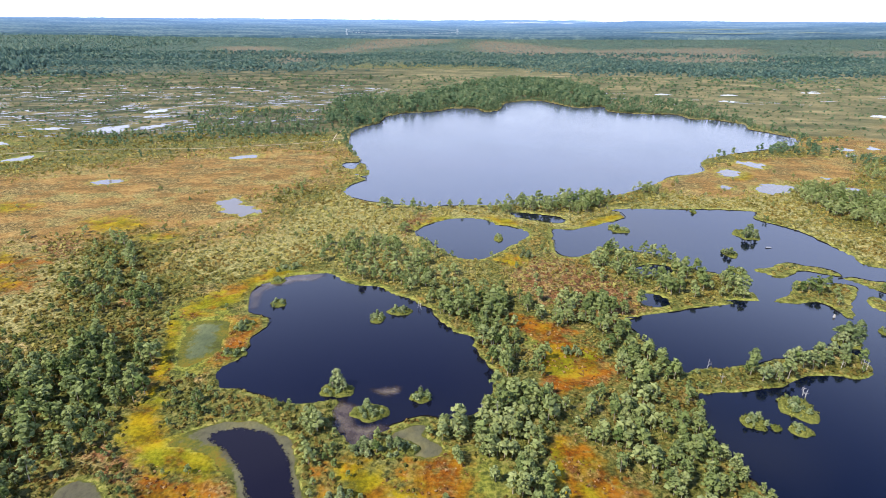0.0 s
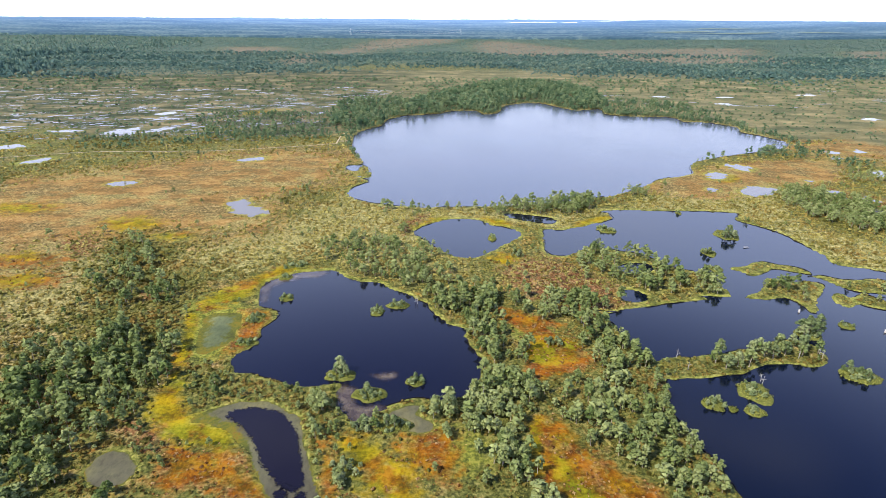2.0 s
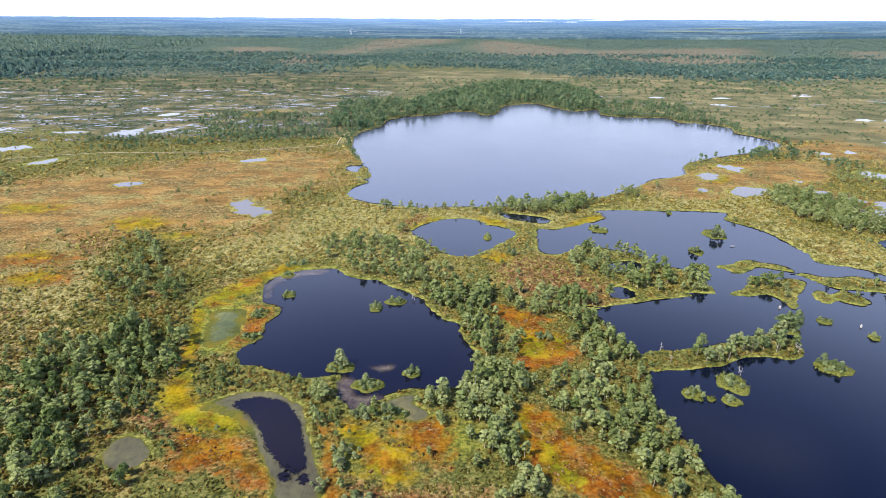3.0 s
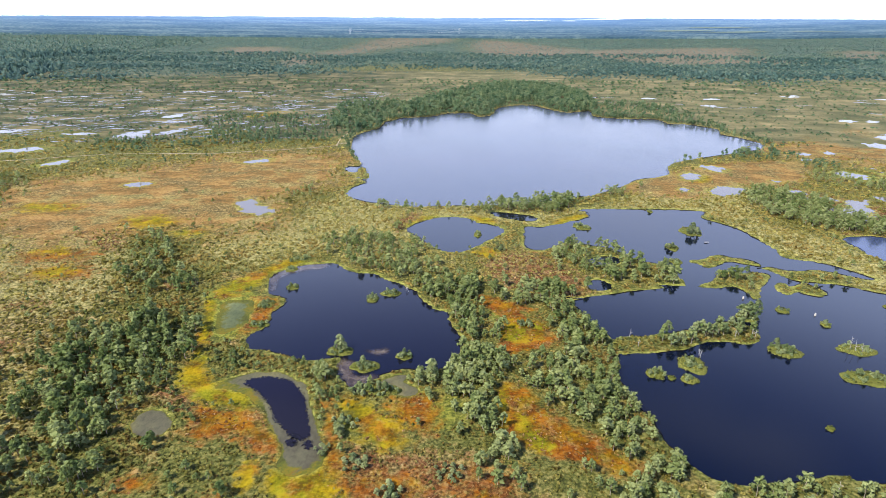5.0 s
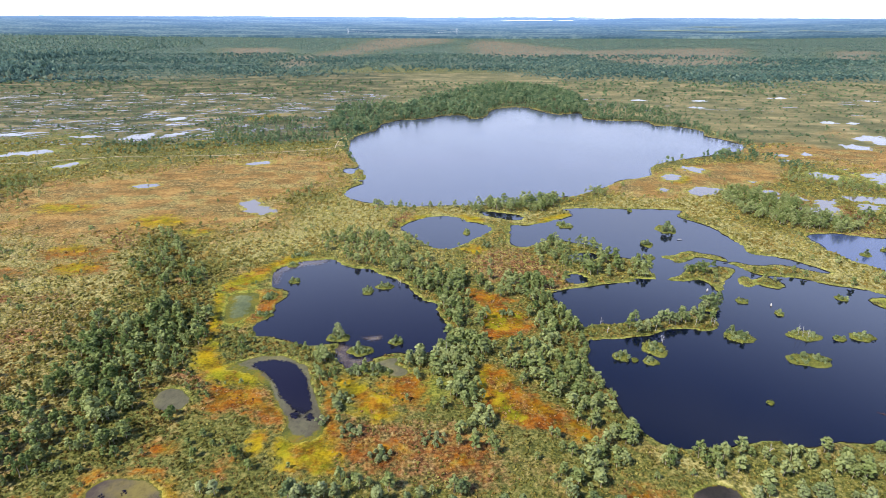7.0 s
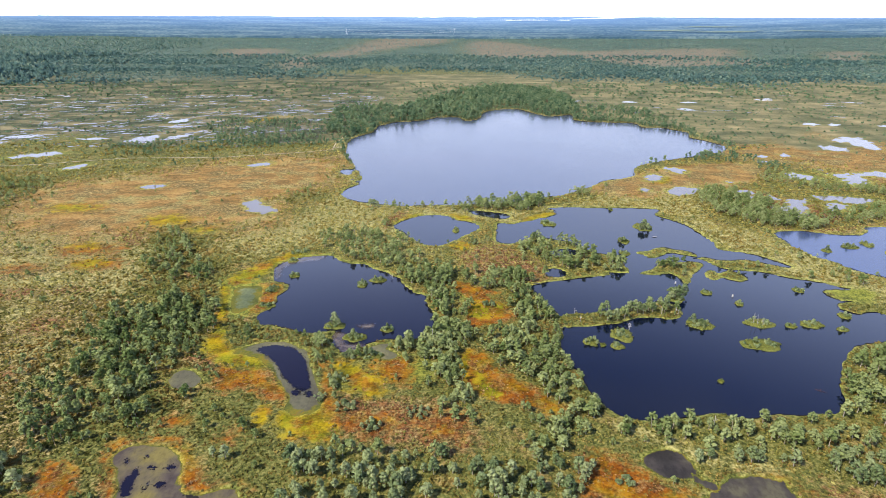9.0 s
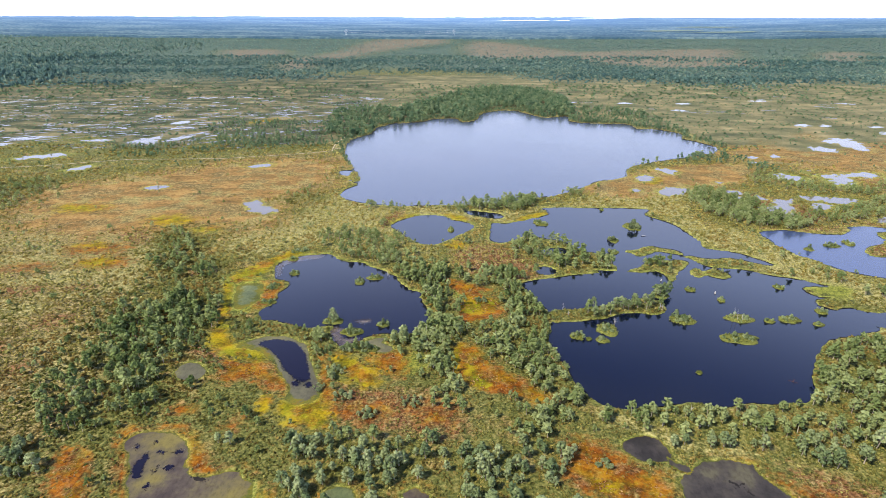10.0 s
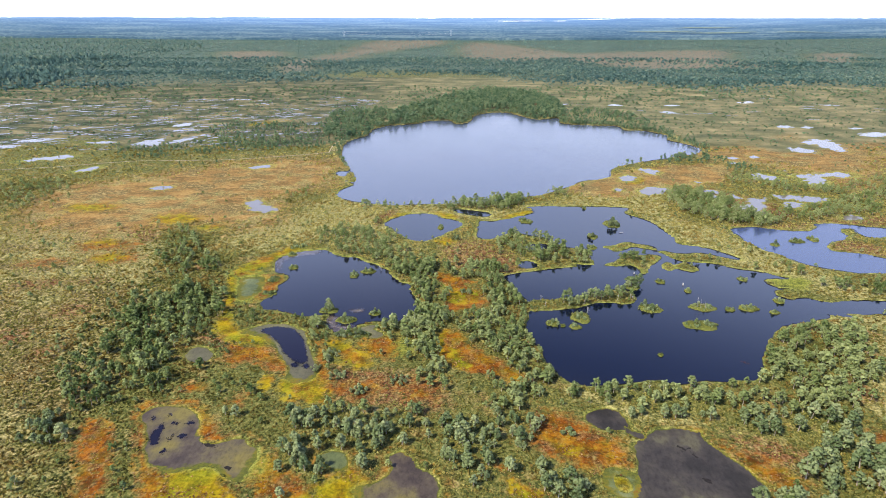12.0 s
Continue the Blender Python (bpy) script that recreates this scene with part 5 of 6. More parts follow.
# ---- dark peat banks under the turf edge, with its shade in their colour ----
def peat_bank(outline, height, k):
    p = np.asarray(outline)
    q = np.roll(p, -1, 0)
    mid = (p + q) / 2
    real = np.abs(shore_distance(mid[:, 0], mid[:, 1])) < 0.3
    real &= np.array([noise.noise(Vector((x * 0.05, y * 0.05, k))) > -0.05 for x, y in mid])
    if real.sum() < 4 or np.ptp(p, 0).max() < 12:
        return
    top = np.array([height * (0.8 + 0.6 * noise.noise(Vector((x * 0.3, y * 0.3, k)))) for x, y in p])
    lift = np.roll(top, -1)
    low = np.full(len(p), -0.25)
    v = np.stack([np.column_stack([p, low]), np.column_stack([q, low]), np.column_stack([q, lift]), np.column_stack([p, top])], 1)[real].reshape(-1, 3)
    bank = new("bank", mesh_of("bank", v, np.arange(len(v)).reshape(-1, 4), CRACK))
    tagged(bank, "dark peat bank at the water's edge, undercut shade in its colour", "bank", "peat banks", "structure")


for k, (label, kind, outline, over) in enumerate(POOLS):
    if kind in ('deep', 'peaty', 'ruffled', 'basin', 'lake'):
        peat_bank(outline, 0.42 if kind == 'lake' else 0.24, k)
for k, outline in enumerate(LANDS):
    peat_bank(outline, 0.24, k + 40)


# ---- string pools of the far bog ----
def string_pool(x, y, length, width, turn, k):
    ring = []
    for i in range(22):
        a = 6.283 * i / 22
        q = Vector((math.cos(a) * length, math.sin(a) * width * (1 + 0.5 * math.sin(3 * a + k)), 0))
        q.y += 0.12 * length * math.sin(q.x / length * 2.2 + k) + width * 0.8 * noise.noise(Vector((q.x * 0.2, k * 3.1, q.y * 0.4)))
        q.rotate(Euler((0, 0, turn)))
        ring.append((x + q.x, y + q.y))
    if width > 0 and shore_distance(np.array([x]), np.array([y]))[0] > 6:
        tagged(ragged("water", np.array(ring), 0.42, EYE, k, 0.45 + width * 0.12, 1.2), "narrow pale string pool between bog ridges", "pool", "string pools of the far bog", "structure")


for k in range(320):
    a, b = rng.uniform(0, 1), rng.uniform(0, 1)
    y = 400 + 330 * a
    x = -60 - 40 * b + -(0.62 * (y + 60)) * b * 1.05 + rng.uniform(-20, 20) - 60 * (y < 470)
    string_pool(x, y, rng.uniform(3, 12) * (2.0 if rng.uniform() < 0.15 else 1), rng.uniform(0.7, 2.3), radians(29 + 10 * rng.normal()), k)
for k in range(260):
    y = rng.uniform(400, 640)
    string_pool(rng.uniform(-150 - 0.62 * y, -60 - 40 * (y < 470)), y, rng.uniform(2.5, 8), rng.uniform(0.4, 0.9), radians(27 + 10 * rng.normal()), k + 500)
for k in range(28):
    y = rng.uniform(560, 760)
    x = rng.uniform(-150, -40) if k < 8 else rng.uniform(180, 620)
    string_pool(x, y, rng.uniform(5, 18), rng.uniform(1.0, 2.6), radians(-8 + 8 * rng.normal()), k + 300)


# ---- the far wooded plain, a backdrop with painted haze ----
def build_backdrop():
    ys = np.concatenate([np.linspace(2500, 3400, 60), np.linspace(3420, 4880, 50)])
    u = np.linspace(-1, 1, 420)
    yy, uu = np.meshgrid(ys, u, indexing='ij')
    xx = uu * (0.80 * yy + 400)
    x, y = xx.ravel(), yy.ravel()
    z = far_rise(x, y) + 9 + 1.0 * wave(x, y, 130, 31) + 1.2 * wave(x, y, 37, 32) + 1.0 * rng.uniform(-1, 1, x.size)
    z += 16 * np.exp(-((x - 1500) / 330) ** 2 - ((y - 4300) / 200) ** 2)
    z[:len(u)] -= 30
    idx = np.arange(x.size).reshape(xx.shape)
    faces = np.stack([idx[:-1, :-1], idx[:-1, 1:], idx[1:, 1:], idx[1:, :-1]], -1).reshape(-1, 4)
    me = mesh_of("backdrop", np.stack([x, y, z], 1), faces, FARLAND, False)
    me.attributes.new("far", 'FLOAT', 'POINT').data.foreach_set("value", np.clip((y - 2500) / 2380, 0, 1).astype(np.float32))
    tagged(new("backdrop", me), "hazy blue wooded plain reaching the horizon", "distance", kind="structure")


build_backdrop()


def far_patch(name, x, y, length, depth, mat, label, category):
    """A lake or a field on the far plain, lying with the slope."""
    rim = np.array([(x + length * math.cos(a) * (1 + 0.25 * math.sin(3 * a + x)), y + depth * math.sin(a) * (1 + 0.3 * math.sin(2 * a + x))) for a in np.arange(24) * math.pi / 12])
    bm = bmesh.new()
    bm.faces.new([bm.verts.new((px, py, float(far_rise(np.array([px]), np.array([py]))[0]) + 13)) for px, py in rim])
    me = bpy.data.meshes.new(name)
    bm.to_mesh(me)
    bm.free()
    me.materials.append(mat)
    tagged(new(name, me), label, category, kind="structure")


for x, y, length, depth in ((560, 4250, 170, 60), (860, 4300, 60, 40), (-3150, 4100, 160, 60), (1250, 4500, 260, 50), (2250, 4500, 300, 50), (3000, 4350, 200, 40)):
    far_patch("water", x, y, length, depth, EYE, "far lake gleaming near the horizon", "lake")
for x, y, length, depth in ((1150, 3000, 170, 60), (1350, 2850, 210, 40), (1750, 2800, 140, 30), (1480, 3300, 160, 60)):
    far_patch("field", x, y, length, depth, FIELD, "pale green field among far woods", "field")

# ---- plants ----
def tuft(at, size, count, r, up=0.6, core=(0, 0, 0.5), leaf=0.65):
    """Small leaf faces round a place, each as four corners and the way it faces."""
    quads = []
    out = np.array(at) - np.array(core)
    out = out / (np.linalg.norm(out) + 1e-6)
    for _ in range(count):
        o = np.array([r.gauss(0, 1), r.gauss(0, 1), r.gauss(0.25, 0.8)])
        o /= np.linalg.norm(o) + 1e-6
        c = np.array(at) + o * size * r.uniform(0.25, 1.05)
        n = 0.6 * o + np.array([0, 0, up * 0.5]) + np.array([r.gauss(0, 0.5) for _ in range(3)])
        n /= np.linalg.norm(n)
        a = np.cross(n, [r.gauss(0, 1), r.gauss(0, 1), r.gauss(0, 1)])
        a /= np.linalg.norm(a) + 1e-6
        b = np.cross(n, a)
        s, w = size * leaf * r.uniform(0.77, 1.23), size * leaf * r.uniform(0.6, 1.0)
        face = 0.4 * o + 0.7 * out + np.array([0, 0, up * 0.6])
        quads.append([c - a * s, c - b * w - n * 0.15 * s, c + a * s * 0.9, c + b * w - n * 0.1 * s, face / np.linalg.norm(face)])
    return quads


def blob(at, size, r, fine, squash=0.85, torn=0.16):
    """A bumpy leaf clump, open below. fine: twenty faces, else five."""
    at, quads = np.array(at), []
    cut = (-1.0, 0.0, 1.0) if fine else (-1.0, 1.0)
    turn, seed = Euler((r.gauss(0, 0.45), r.gauss(0, 0.45), r.uniform(0, 6.28))).to_matrix(), r.uniform(0, 90)

    def corner(q):
        d = turn @ Vector(q).normalized()
        w = 1 + 0.75 * noise.noise(d * 1.7 + Vector((seed, 0, seed)))
        p = np.array([d.x * w, d.y * w, max(d.z, -0.75) * w * squash])
        return p + np.array([r.gauss(0, torn), r.gauss(0, torn), r.gauss(0, torn)])

    for way in range(5):
        for u0, u1 in zip(cut, cut[1:]):
            for v0, v1 in zip(cut, cut[1:]):
                ring = []
                for u, v in ((u0, v0), (u1, v0), (u1, v1), (u0, v1)):
                    ring.append(corner(((u, v, 1), (1, u, v), (-1, -u, v), (-u, 1, v), (u, -1, v))[way]))
                mid = sum(ring) / 4
                n = mid / (np.linalg.norm(mid) + 1e-6) + np.array([r.gauss(0, 0.18), r.gauss(0, 0.18), r.gauss(0.2, 0.15)])
                quads.append([*(at + p * size for p in ring), n / np.linalg.norm(n)])
    return quads


def crown_quads(r, clumps, fine, fringe, low, spread, size):
    """An uneven domed crown for a tree one metre tall: leaf clumps with loose sprays round them."""
    quads = []
    lean = (r.gauss(0, 0.04), r.gauss(0, 0.04))
    for i in range(clumps):
        t = (i + r.random()) / clumps
        h = low + (0.93 - low) * t
        reach = spread * (1.05 - t) ** 0.55 * r.uniform(0.5, 1.0)
        a = i * 2.4 + r.uniform(-0.6, 0.6)
        at = (math.cos(a) * reach + lean[0] * h, math.sin(a) * reach + lean[1] * h, h + r.gauss(0, 0.02))
        grown = size * r.uniform(0.75, 1.2)
        quads += blob(at, grown, r, fine, 0.85, 0.22)
        quads += tuft(at, grown * 1.2, fringe, r, 0.6, (0, 0, low + 0.15), 0.36)
    return np.array(quads)


def trunk_quads(r, sides, top=0.85, radius=0.022):
    ring = []
    lean = (r.gauss(0, 0.05), r.gauss(0, 0.05))
    levels = (0.0, 0.3, 0.6, top)
    for h in levels:
        w = radius * (1.15 - h)
        k = (lean[0] * h + 0.02 * math.sin(h * 5 + lean[0] * 90), lean[1] * h)
        ring.append([(k[0] + w * math.cos(6.283 * j / sides), k[1] + w * math.sin(6.283 * j / sides), h - (0.06 if h == 0 else 0)) for j in range(sides)])
    return np.array([[ring[i][j], ring[i][(j + 1) % sides], ring[i + 1][(j + 1) % sides], ring[i + 1][j]] for i in range(len(levels) - 1) for j in range(sides)])


def limb_quads(r, count, low, reach, radius=0.009):
    out = []
    for i in range(count):
        h, a = r.uniform(low, 0.8), i * 2.4 + r.uniform(-0.5, 0.5)
        p, q = np.array([0, 0, h]), np.array([math.cos(a) * reach * r.uniform(0.5, 1), math.sin(a) * reach * r.uniform(0.5, 1), h + r.uniform(0.02, 0.12)])
        side = np.cross(q - p, [0, 0, 1.0])
        side = side / (np.linalg.norm(side) + 1e-6) * radius
        upw = np.array([0, 0, radius])
        for w in (side, upw):
            out.append([p - w, p + w, q + w * 0.3, q - w * 0.3])
    return np.array(out)


def quad_mesh(name, quads, mat):
    v = quads[:, :4].reshape(-1, 3)
    way = np.repeat(quads[:, 4], 4, 0) if quads.shape[1] == 5 else None
    return mesh_of(name, v, np.arange(len(v)).reshape(-1, 4), mat, way is not None, None, way)


def merge(name, kinds, x, y, z, size, turn, tone, mat, label, category, slim=None):
    """Many small plants as one mesh. kinds: quad arrays of plants one metre tall."""
    vs, ts, ws = [], [], []
    pick = rng.randint(0, len(kinds), len(x))
    for k, quads in enumerate(kinds):
        m = np.nonzero(pick == k)[0]
        if not len(m):
            continue
        v = quads[:, :4].reshape(-1, 3)
        c, s = np.cos(turn[m])[:, None], np.sin(turn[m])[:, None]
        wide = size[m][:, None] * (1.0 if slim is None else slim[m][:, None])
        px = (v[:, 0] * c - v[:, 1] * s) * wide + x[m][:, None]
        py = (v[:, 0] * s + v[:, 1] * c) * wide + y[m][:, None]
        pz = v[:, 2] * size[m][:, None] + z[m][:, None]
        vs.append(np.stack([px, py, pz], -1).reshape(-1, 3))
        ts.append(np.repeat(tone[m], len(v)))
        if quads.shape[1] == 5:
            w = np.repeat(quads[:, 4], 4, 0)
            ws.append(np.stack([w[:, 0] * c - w[:, 1] * s, w[:, 0] * s + w[:, 1] * c, np.broadcast_to(w[:, 2], (len(m), len(v)))], -1).reshape(-1, 3))
    v = np.concatenate(vs)
    me = mesh_of(name, v, np.arange(len(v)).reshape(-1, 4), mat, bool(ws), np.concatenate(ts), np.concatenate(ws) if ws else None)
    return tagged(new(name, me), label, category, kind="stuff")


def zone_value(x, y, kinds):
    m = np.zeros(x.shape)
    for kind, outline, soft in ZONES:
        if kind in kinds:
            m = np.maximum(m, np.clip(0.5 - 0.5 * distance(outline, x, y, soft) / soft, 0, 1))
    return m


def scatter(outline, density):
    lo, hi = outline.min(0), outline.max(0)
    n = rng.poisson((hi[0] - lo[0]) * (hi[1] - lo[1]) * density)
    x, y = rng.uniform(lo[0], hi[0], n), rng.uniform(lo[1], hi[1], n)
    keep = distance(outline, x, y, 6.0) < rng.uniform(-3.0, 2.5, n)
    return x[keep], y[keep]


r = random.Random(3)
TREES_X, TREES_Y, TREES_H = [], [], []
for density, height, outline in GROVES:
    x, y = scatter(outline, density)
    TREES_X.append(x)
    TREES_Y.append(y)
    TREES_H.append(height * rng.uniform(0.6, 1.25, len(x)))
# low growth right along the lake's wooded shore
rim = next(o for _, k, o, _ in POOLS if k == 'lake')
pick = rng.randint(0, len(rim), 3200)
x = rim[pick, 0] + rng.uniform(-6, 6, 3200)
y = rim[pick, 1] + rng.uniform(-1, 8, 3200)
ok = (y > 345) & (rng.uniform(0, 1, 3200) < np.where(y > 450, 0.9, 0.35))
TREES_X.append(x[ok])
TREES_Y.append(y[ok])
TREES_H.append(rng.uniform(1.6, 4.8, ok.sum()))
# stray pines over the open heath
n = 1800
x = rng.uniform(-330, 380, n)
y = rng.uniform(8, 430, n)
TREES_X.append(x)
TREES_Y.append(y)
TREES_H.append(rng.uniform(1.2, 3.2, n))
tx, ty, th = np.concatenate(TREES_X), np.concatenate(TREES_Y), np.concatenate(TREES_H)
near_walk = (np.abs(ty - np.interp(tx, [-331, -232, -159, -77], [332, 363, 367, 395])) < 4) & (tx < -74)
free = ~near_walk & (np.minimum(shore_distance(tx, ty), eye_distance(tx, ty)) > 0.7) & (zone_value(tx, ty, ("orange", "yellow", "fen")) < rng.uniform(0.25, 0.75, len(tx))) & (zone_value(tx, ty, ("tan",)) < rng.uniform(0.3, 1.15, len(tx)))
tx, ty, th = tx[free], ty[free], th[free]
order = np.argsort(ty)
tx, ty, th = tx[order], ty[order], th[order]

# the nearest pines one by one
crowns = [quad_mesh("crown", crown_quads(r, 16, True, 7, 0.36, 0.27, 0.086), PINE) for _ in range(8)]
trunks = [quad_mesh("trunk", np.concatenate([trunk_quads(r, 6), limb_quads(r, 9, 0.25, 0.24)]), BARK) for _ in range(8)]
tall = np.nonzero((th > 3.0) & (ty > 6))[0]
single = tall[:255]
for i in single:
    k = rng.randint(0, 8)
    pine = new("pine_tree")
    pine.location = (tx[i], ty[i], 0.15)
    pine.rotation_euler = (0, 0, rng.uniform(0, 6.28))
    w = th[i] * rng.uniform(0.95, 1.3)
    pine.scale = (w, w, th[i])
    for nm, me in (("trunk", trunks[k]), ("crown", crowns[rng.randint(0, 8)])):
        o = new(nm, me)
        o.parent = pine
    tagged(pine, "stunted grey-green bog pine with a pale trunk", "pine tree", "bog pines")

rest = np.ones(len(tx), bool)
rest[single] = False
tx, ty, th = tx[rest], ty[rest], th[rest]
near_kinds = [crown_quads(r, 14, False, 7, 0.36, 0.26, 0.096) for _ in range(8)]
next_kinds = [crown_quads(r, 12, False, 4, 0.36, 0.26, 0.102) for _ in range(8)]
far_pines = [crown_quads(r, 3, False, 1, 0.3, 0.15, 0.18) for _ in range(8)]
mid_kinds = [crown_quads(r, 9, False, 3, 0.3, 0.27, 0.105) for _ in range(8)]
stem_kinds = [trunk_quads(r, 3, 0.8, 0.02)[:9] for _ in range(4)]


def plant(sel, kinds, mat, name, label, stems=True):
    n = int(sel.sum())
    if not n:
        return
    z = np.full(n, 0.15)
    # the term past 120 m lightens needles in place of stronger sun there
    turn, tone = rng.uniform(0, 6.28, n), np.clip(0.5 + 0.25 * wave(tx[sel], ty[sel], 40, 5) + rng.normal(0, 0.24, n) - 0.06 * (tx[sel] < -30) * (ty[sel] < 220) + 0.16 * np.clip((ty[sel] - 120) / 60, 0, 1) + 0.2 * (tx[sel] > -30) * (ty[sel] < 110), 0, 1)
    slim = rng.uniform(0.95, 1.35, n)
    merge(name, kinds, tx[sel], ty[sel], z, th[sel], turn, tone, mat, label, "pine grove", slim)
    if stems:
        merge("pine_trunks", stem_kinds, tx[sel], ty[sel], z, th[sel], turn, tone, BARK, "pale thin trunks of the pine grove", "trunks")


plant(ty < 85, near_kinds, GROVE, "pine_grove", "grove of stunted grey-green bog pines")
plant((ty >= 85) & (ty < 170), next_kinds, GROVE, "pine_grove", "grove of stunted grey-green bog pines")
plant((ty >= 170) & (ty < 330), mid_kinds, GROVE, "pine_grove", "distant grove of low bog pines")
plant((ty >= 330), far_pines, LAKEPINE, "lake_pines", "taller green pines behind the lake", False)

# heath shrubs
def shaded(x, y):
    """1 in the groves' lush green undergrowth, where tree shade also darkens the tone."""
    m = np.zeros(x.shape)
    for density, height, outline in GROVES:
        if density >= 0.03:
            m = np.maximum(m, np.clip(0.5 - distance(outline, x, y, 6.0) / 6.0, 0, 1))
    return m


def fringe(x, y):
    """1 in the green dwarf shrubs round the western grove, 0 far out on the heath."""
    m = np.zeros(x.shape)
    for density, height, outline in GROVES[:4]:
        m = np.maximum(m, np.clip(1.0 - np.maximum(distance(outline, x, y, 34.0), 0) / 34.0, 0, 1))
    return m * (x < -62) * np.clip(0.75 + 0.5 * wave(x, y, 26, 83), 0, 1)


shrubs = [np.array(blob((0, 0, 0.32), 0.66, r, False, 0.95, 0.24)) for _ in range(14)]
sprigs = [np.array(blob((0, 0, 0.34), 0.6, r, False, 1.1, 0.30) + tuft((0, 0, 0.5), 0.5, 2, r, 0.9, (0, 0, -0.2), 0.5)) for _ in range(14)]
WALKWAY = [(-331, 332), (-323, 334), (-285, 343), (-256, 355), (-232, 363), (-191, 365), (-159, 367), (-128, 376), (-97, 386), (-77, 395), (-78, 399), (-79, 420), (-77, 444), (-72, 463), (-67, 483)]
n = 168000
t = rng.uniform(0, 1, n) ** 1.6
y = -25 + 445 * t
x = 10 + (120 + 0.78 * np.maximum(y + 20, 0)) * rng.uniform(-1, 1, n)
near = np.clip((y + 25) / 25, 0, 1)
thin = rng.uniform(0, 1, n) < near ** 0.375 * (0.11 + 0.89 * near)
x, y = x[thin], y[thin]
behind = rng.uniform(0, 1, 10000) ** 1.15
x = np.concatenate([x, 10 + 130 * rng.uniform(-1, 1, 10000)])
y = np.concatenate([y, -25 - 130 * behind])
n = len(x)
d = np.minimum(shore_distance(x, y), eye_distance(x, y))
soft = zone_value(x, y, ("orange", "yellow", "fen"))
open_bog = np.maximum(zone_value(x, y, ("tan",)) * 1.05, np.maximum(0.6 * zone_value(x, y, ("rust",)), 0.2 * zone_value(x, y, ("sedge",))))
open_bog = np.maximum(open_bog, np.clip((y - 250) / 130, 0, 0.8))
keep = (d > 0.5 + rng.uniform(0, 3.0, n) * np.clip((y - 110) / 40, 0, 1)) & (soft < rng.uniform(0.1, 0.6, n)) & (open_bog * 0.95 < rng.uniform(0, 1, n)) & (0.5 + 0.5 * wave(x, y, 22, 8) > rng.uniform(-1.4, 0.35, n))
walk_y = np.interp(x, [p[0] for p in WALKWAY[:10]], [p[1] for p in WALKWAY[:10]])
keep &= (np.abs(y - walk_y) > 2.2) & ((np.abs(x + 76) > 3) | (y < 385))
x, y = x[keep], y[keep]
n = len(x)
# tone climbs with distance: brighter light farther out, put into the colour
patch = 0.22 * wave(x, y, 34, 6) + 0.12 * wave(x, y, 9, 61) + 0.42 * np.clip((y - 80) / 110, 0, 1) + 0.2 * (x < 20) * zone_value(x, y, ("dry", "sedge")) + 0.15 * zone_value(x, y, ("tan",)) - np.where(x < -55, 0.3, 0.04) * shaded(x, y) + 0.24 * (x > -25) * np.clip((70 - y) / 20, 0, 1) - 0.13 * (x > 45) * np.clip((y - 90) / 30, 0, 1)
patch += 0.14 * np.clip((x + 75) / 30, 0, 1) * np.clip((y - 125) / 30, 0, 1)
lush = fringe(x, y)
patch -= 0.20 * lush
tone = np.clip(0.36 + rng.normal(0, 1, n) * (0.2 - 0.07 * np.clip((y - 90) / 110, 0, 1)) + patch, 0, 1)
size, wide = rng.uniform(0.26, 0.62, n) ** 1.12 * (1.04 + np.maximum(y - 40, 0) / 245) * (1 + 0.4 * lush * rng.uniform(0, 1, n)), rng.uniform(0.85, 1.35, n)
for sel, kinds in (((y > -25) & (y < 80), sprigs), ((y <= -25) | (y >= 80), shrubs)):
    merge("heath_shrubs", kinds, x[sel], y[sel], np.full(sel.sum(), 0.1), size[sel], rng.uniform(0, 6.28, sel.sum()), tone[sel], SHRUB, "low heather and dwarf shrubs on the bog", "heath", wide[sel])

# moss hummocks
n = 120000
y = 8 + 300 * rng.uniform(0, 1, n) ** 1.6
x = 10 + (110 + 0.75 * (y + 20)) * rng.uniform(-1, 1, n)
red = zone_value(x, y, ("orange", "rust"))
keep = (np.minimum(shore_distance(x, y), eye_distance(x, y)) > 0.5) & (red * 1.3 * (0.55 + 0.6 * wave(x, y, 12, 71)) > rng.uniform(0.15, 1.1, n))
x, y = x[keep], y[keep]
n = len(x)
merge("moss_hummocks", sprigs, x, y, np.full(n, 0.08), rng.uniform(0.13, 0.33, n) * (1 + y / 240), rng.uniform(0, 6.28, n), np.clip(rng.normal(0.6, 0.28, n), 0, 1), MOSS, "rusty and straw-coloured moss hummocks", "moss", np.full(n, 1.4))

# bushes of the far bog
bushes = [crown_quads(r, 1, False, 3, 0.25, 0.2, 0.5) for _ in range(6)]
n = 11000
y = 400 + 480 * rng.uniform(0, 1, n) ** 0.9
x = 10 + (150 + 0.80 * y) * rng.uniform(-1, 1, n)
band = 0.5 + 0.5 * wave(x, y * 3.0, 160, 41)
keep = (np.minimum(shore_distance(x, y), eye_distance(x, y)) > 2) & (band > rng.uniform(-0.1, 1.0, n))
x, y = x[keep], y[keep]
n = len(x)
merge("bog_bushes", bushes, x, y, np.full(n, 0.1), rng.uniform(0.8, 2.0, n) * (1 + (y > 700) * 0.5), rng.uniform(0, 6.28, n), np.clip(rng.normal(0.52, 0.16, n), 0, 1), LAKEPINE, "scattered low bushes on the far bog", "bushes", rng.uniform(1.0, 1.8, n))

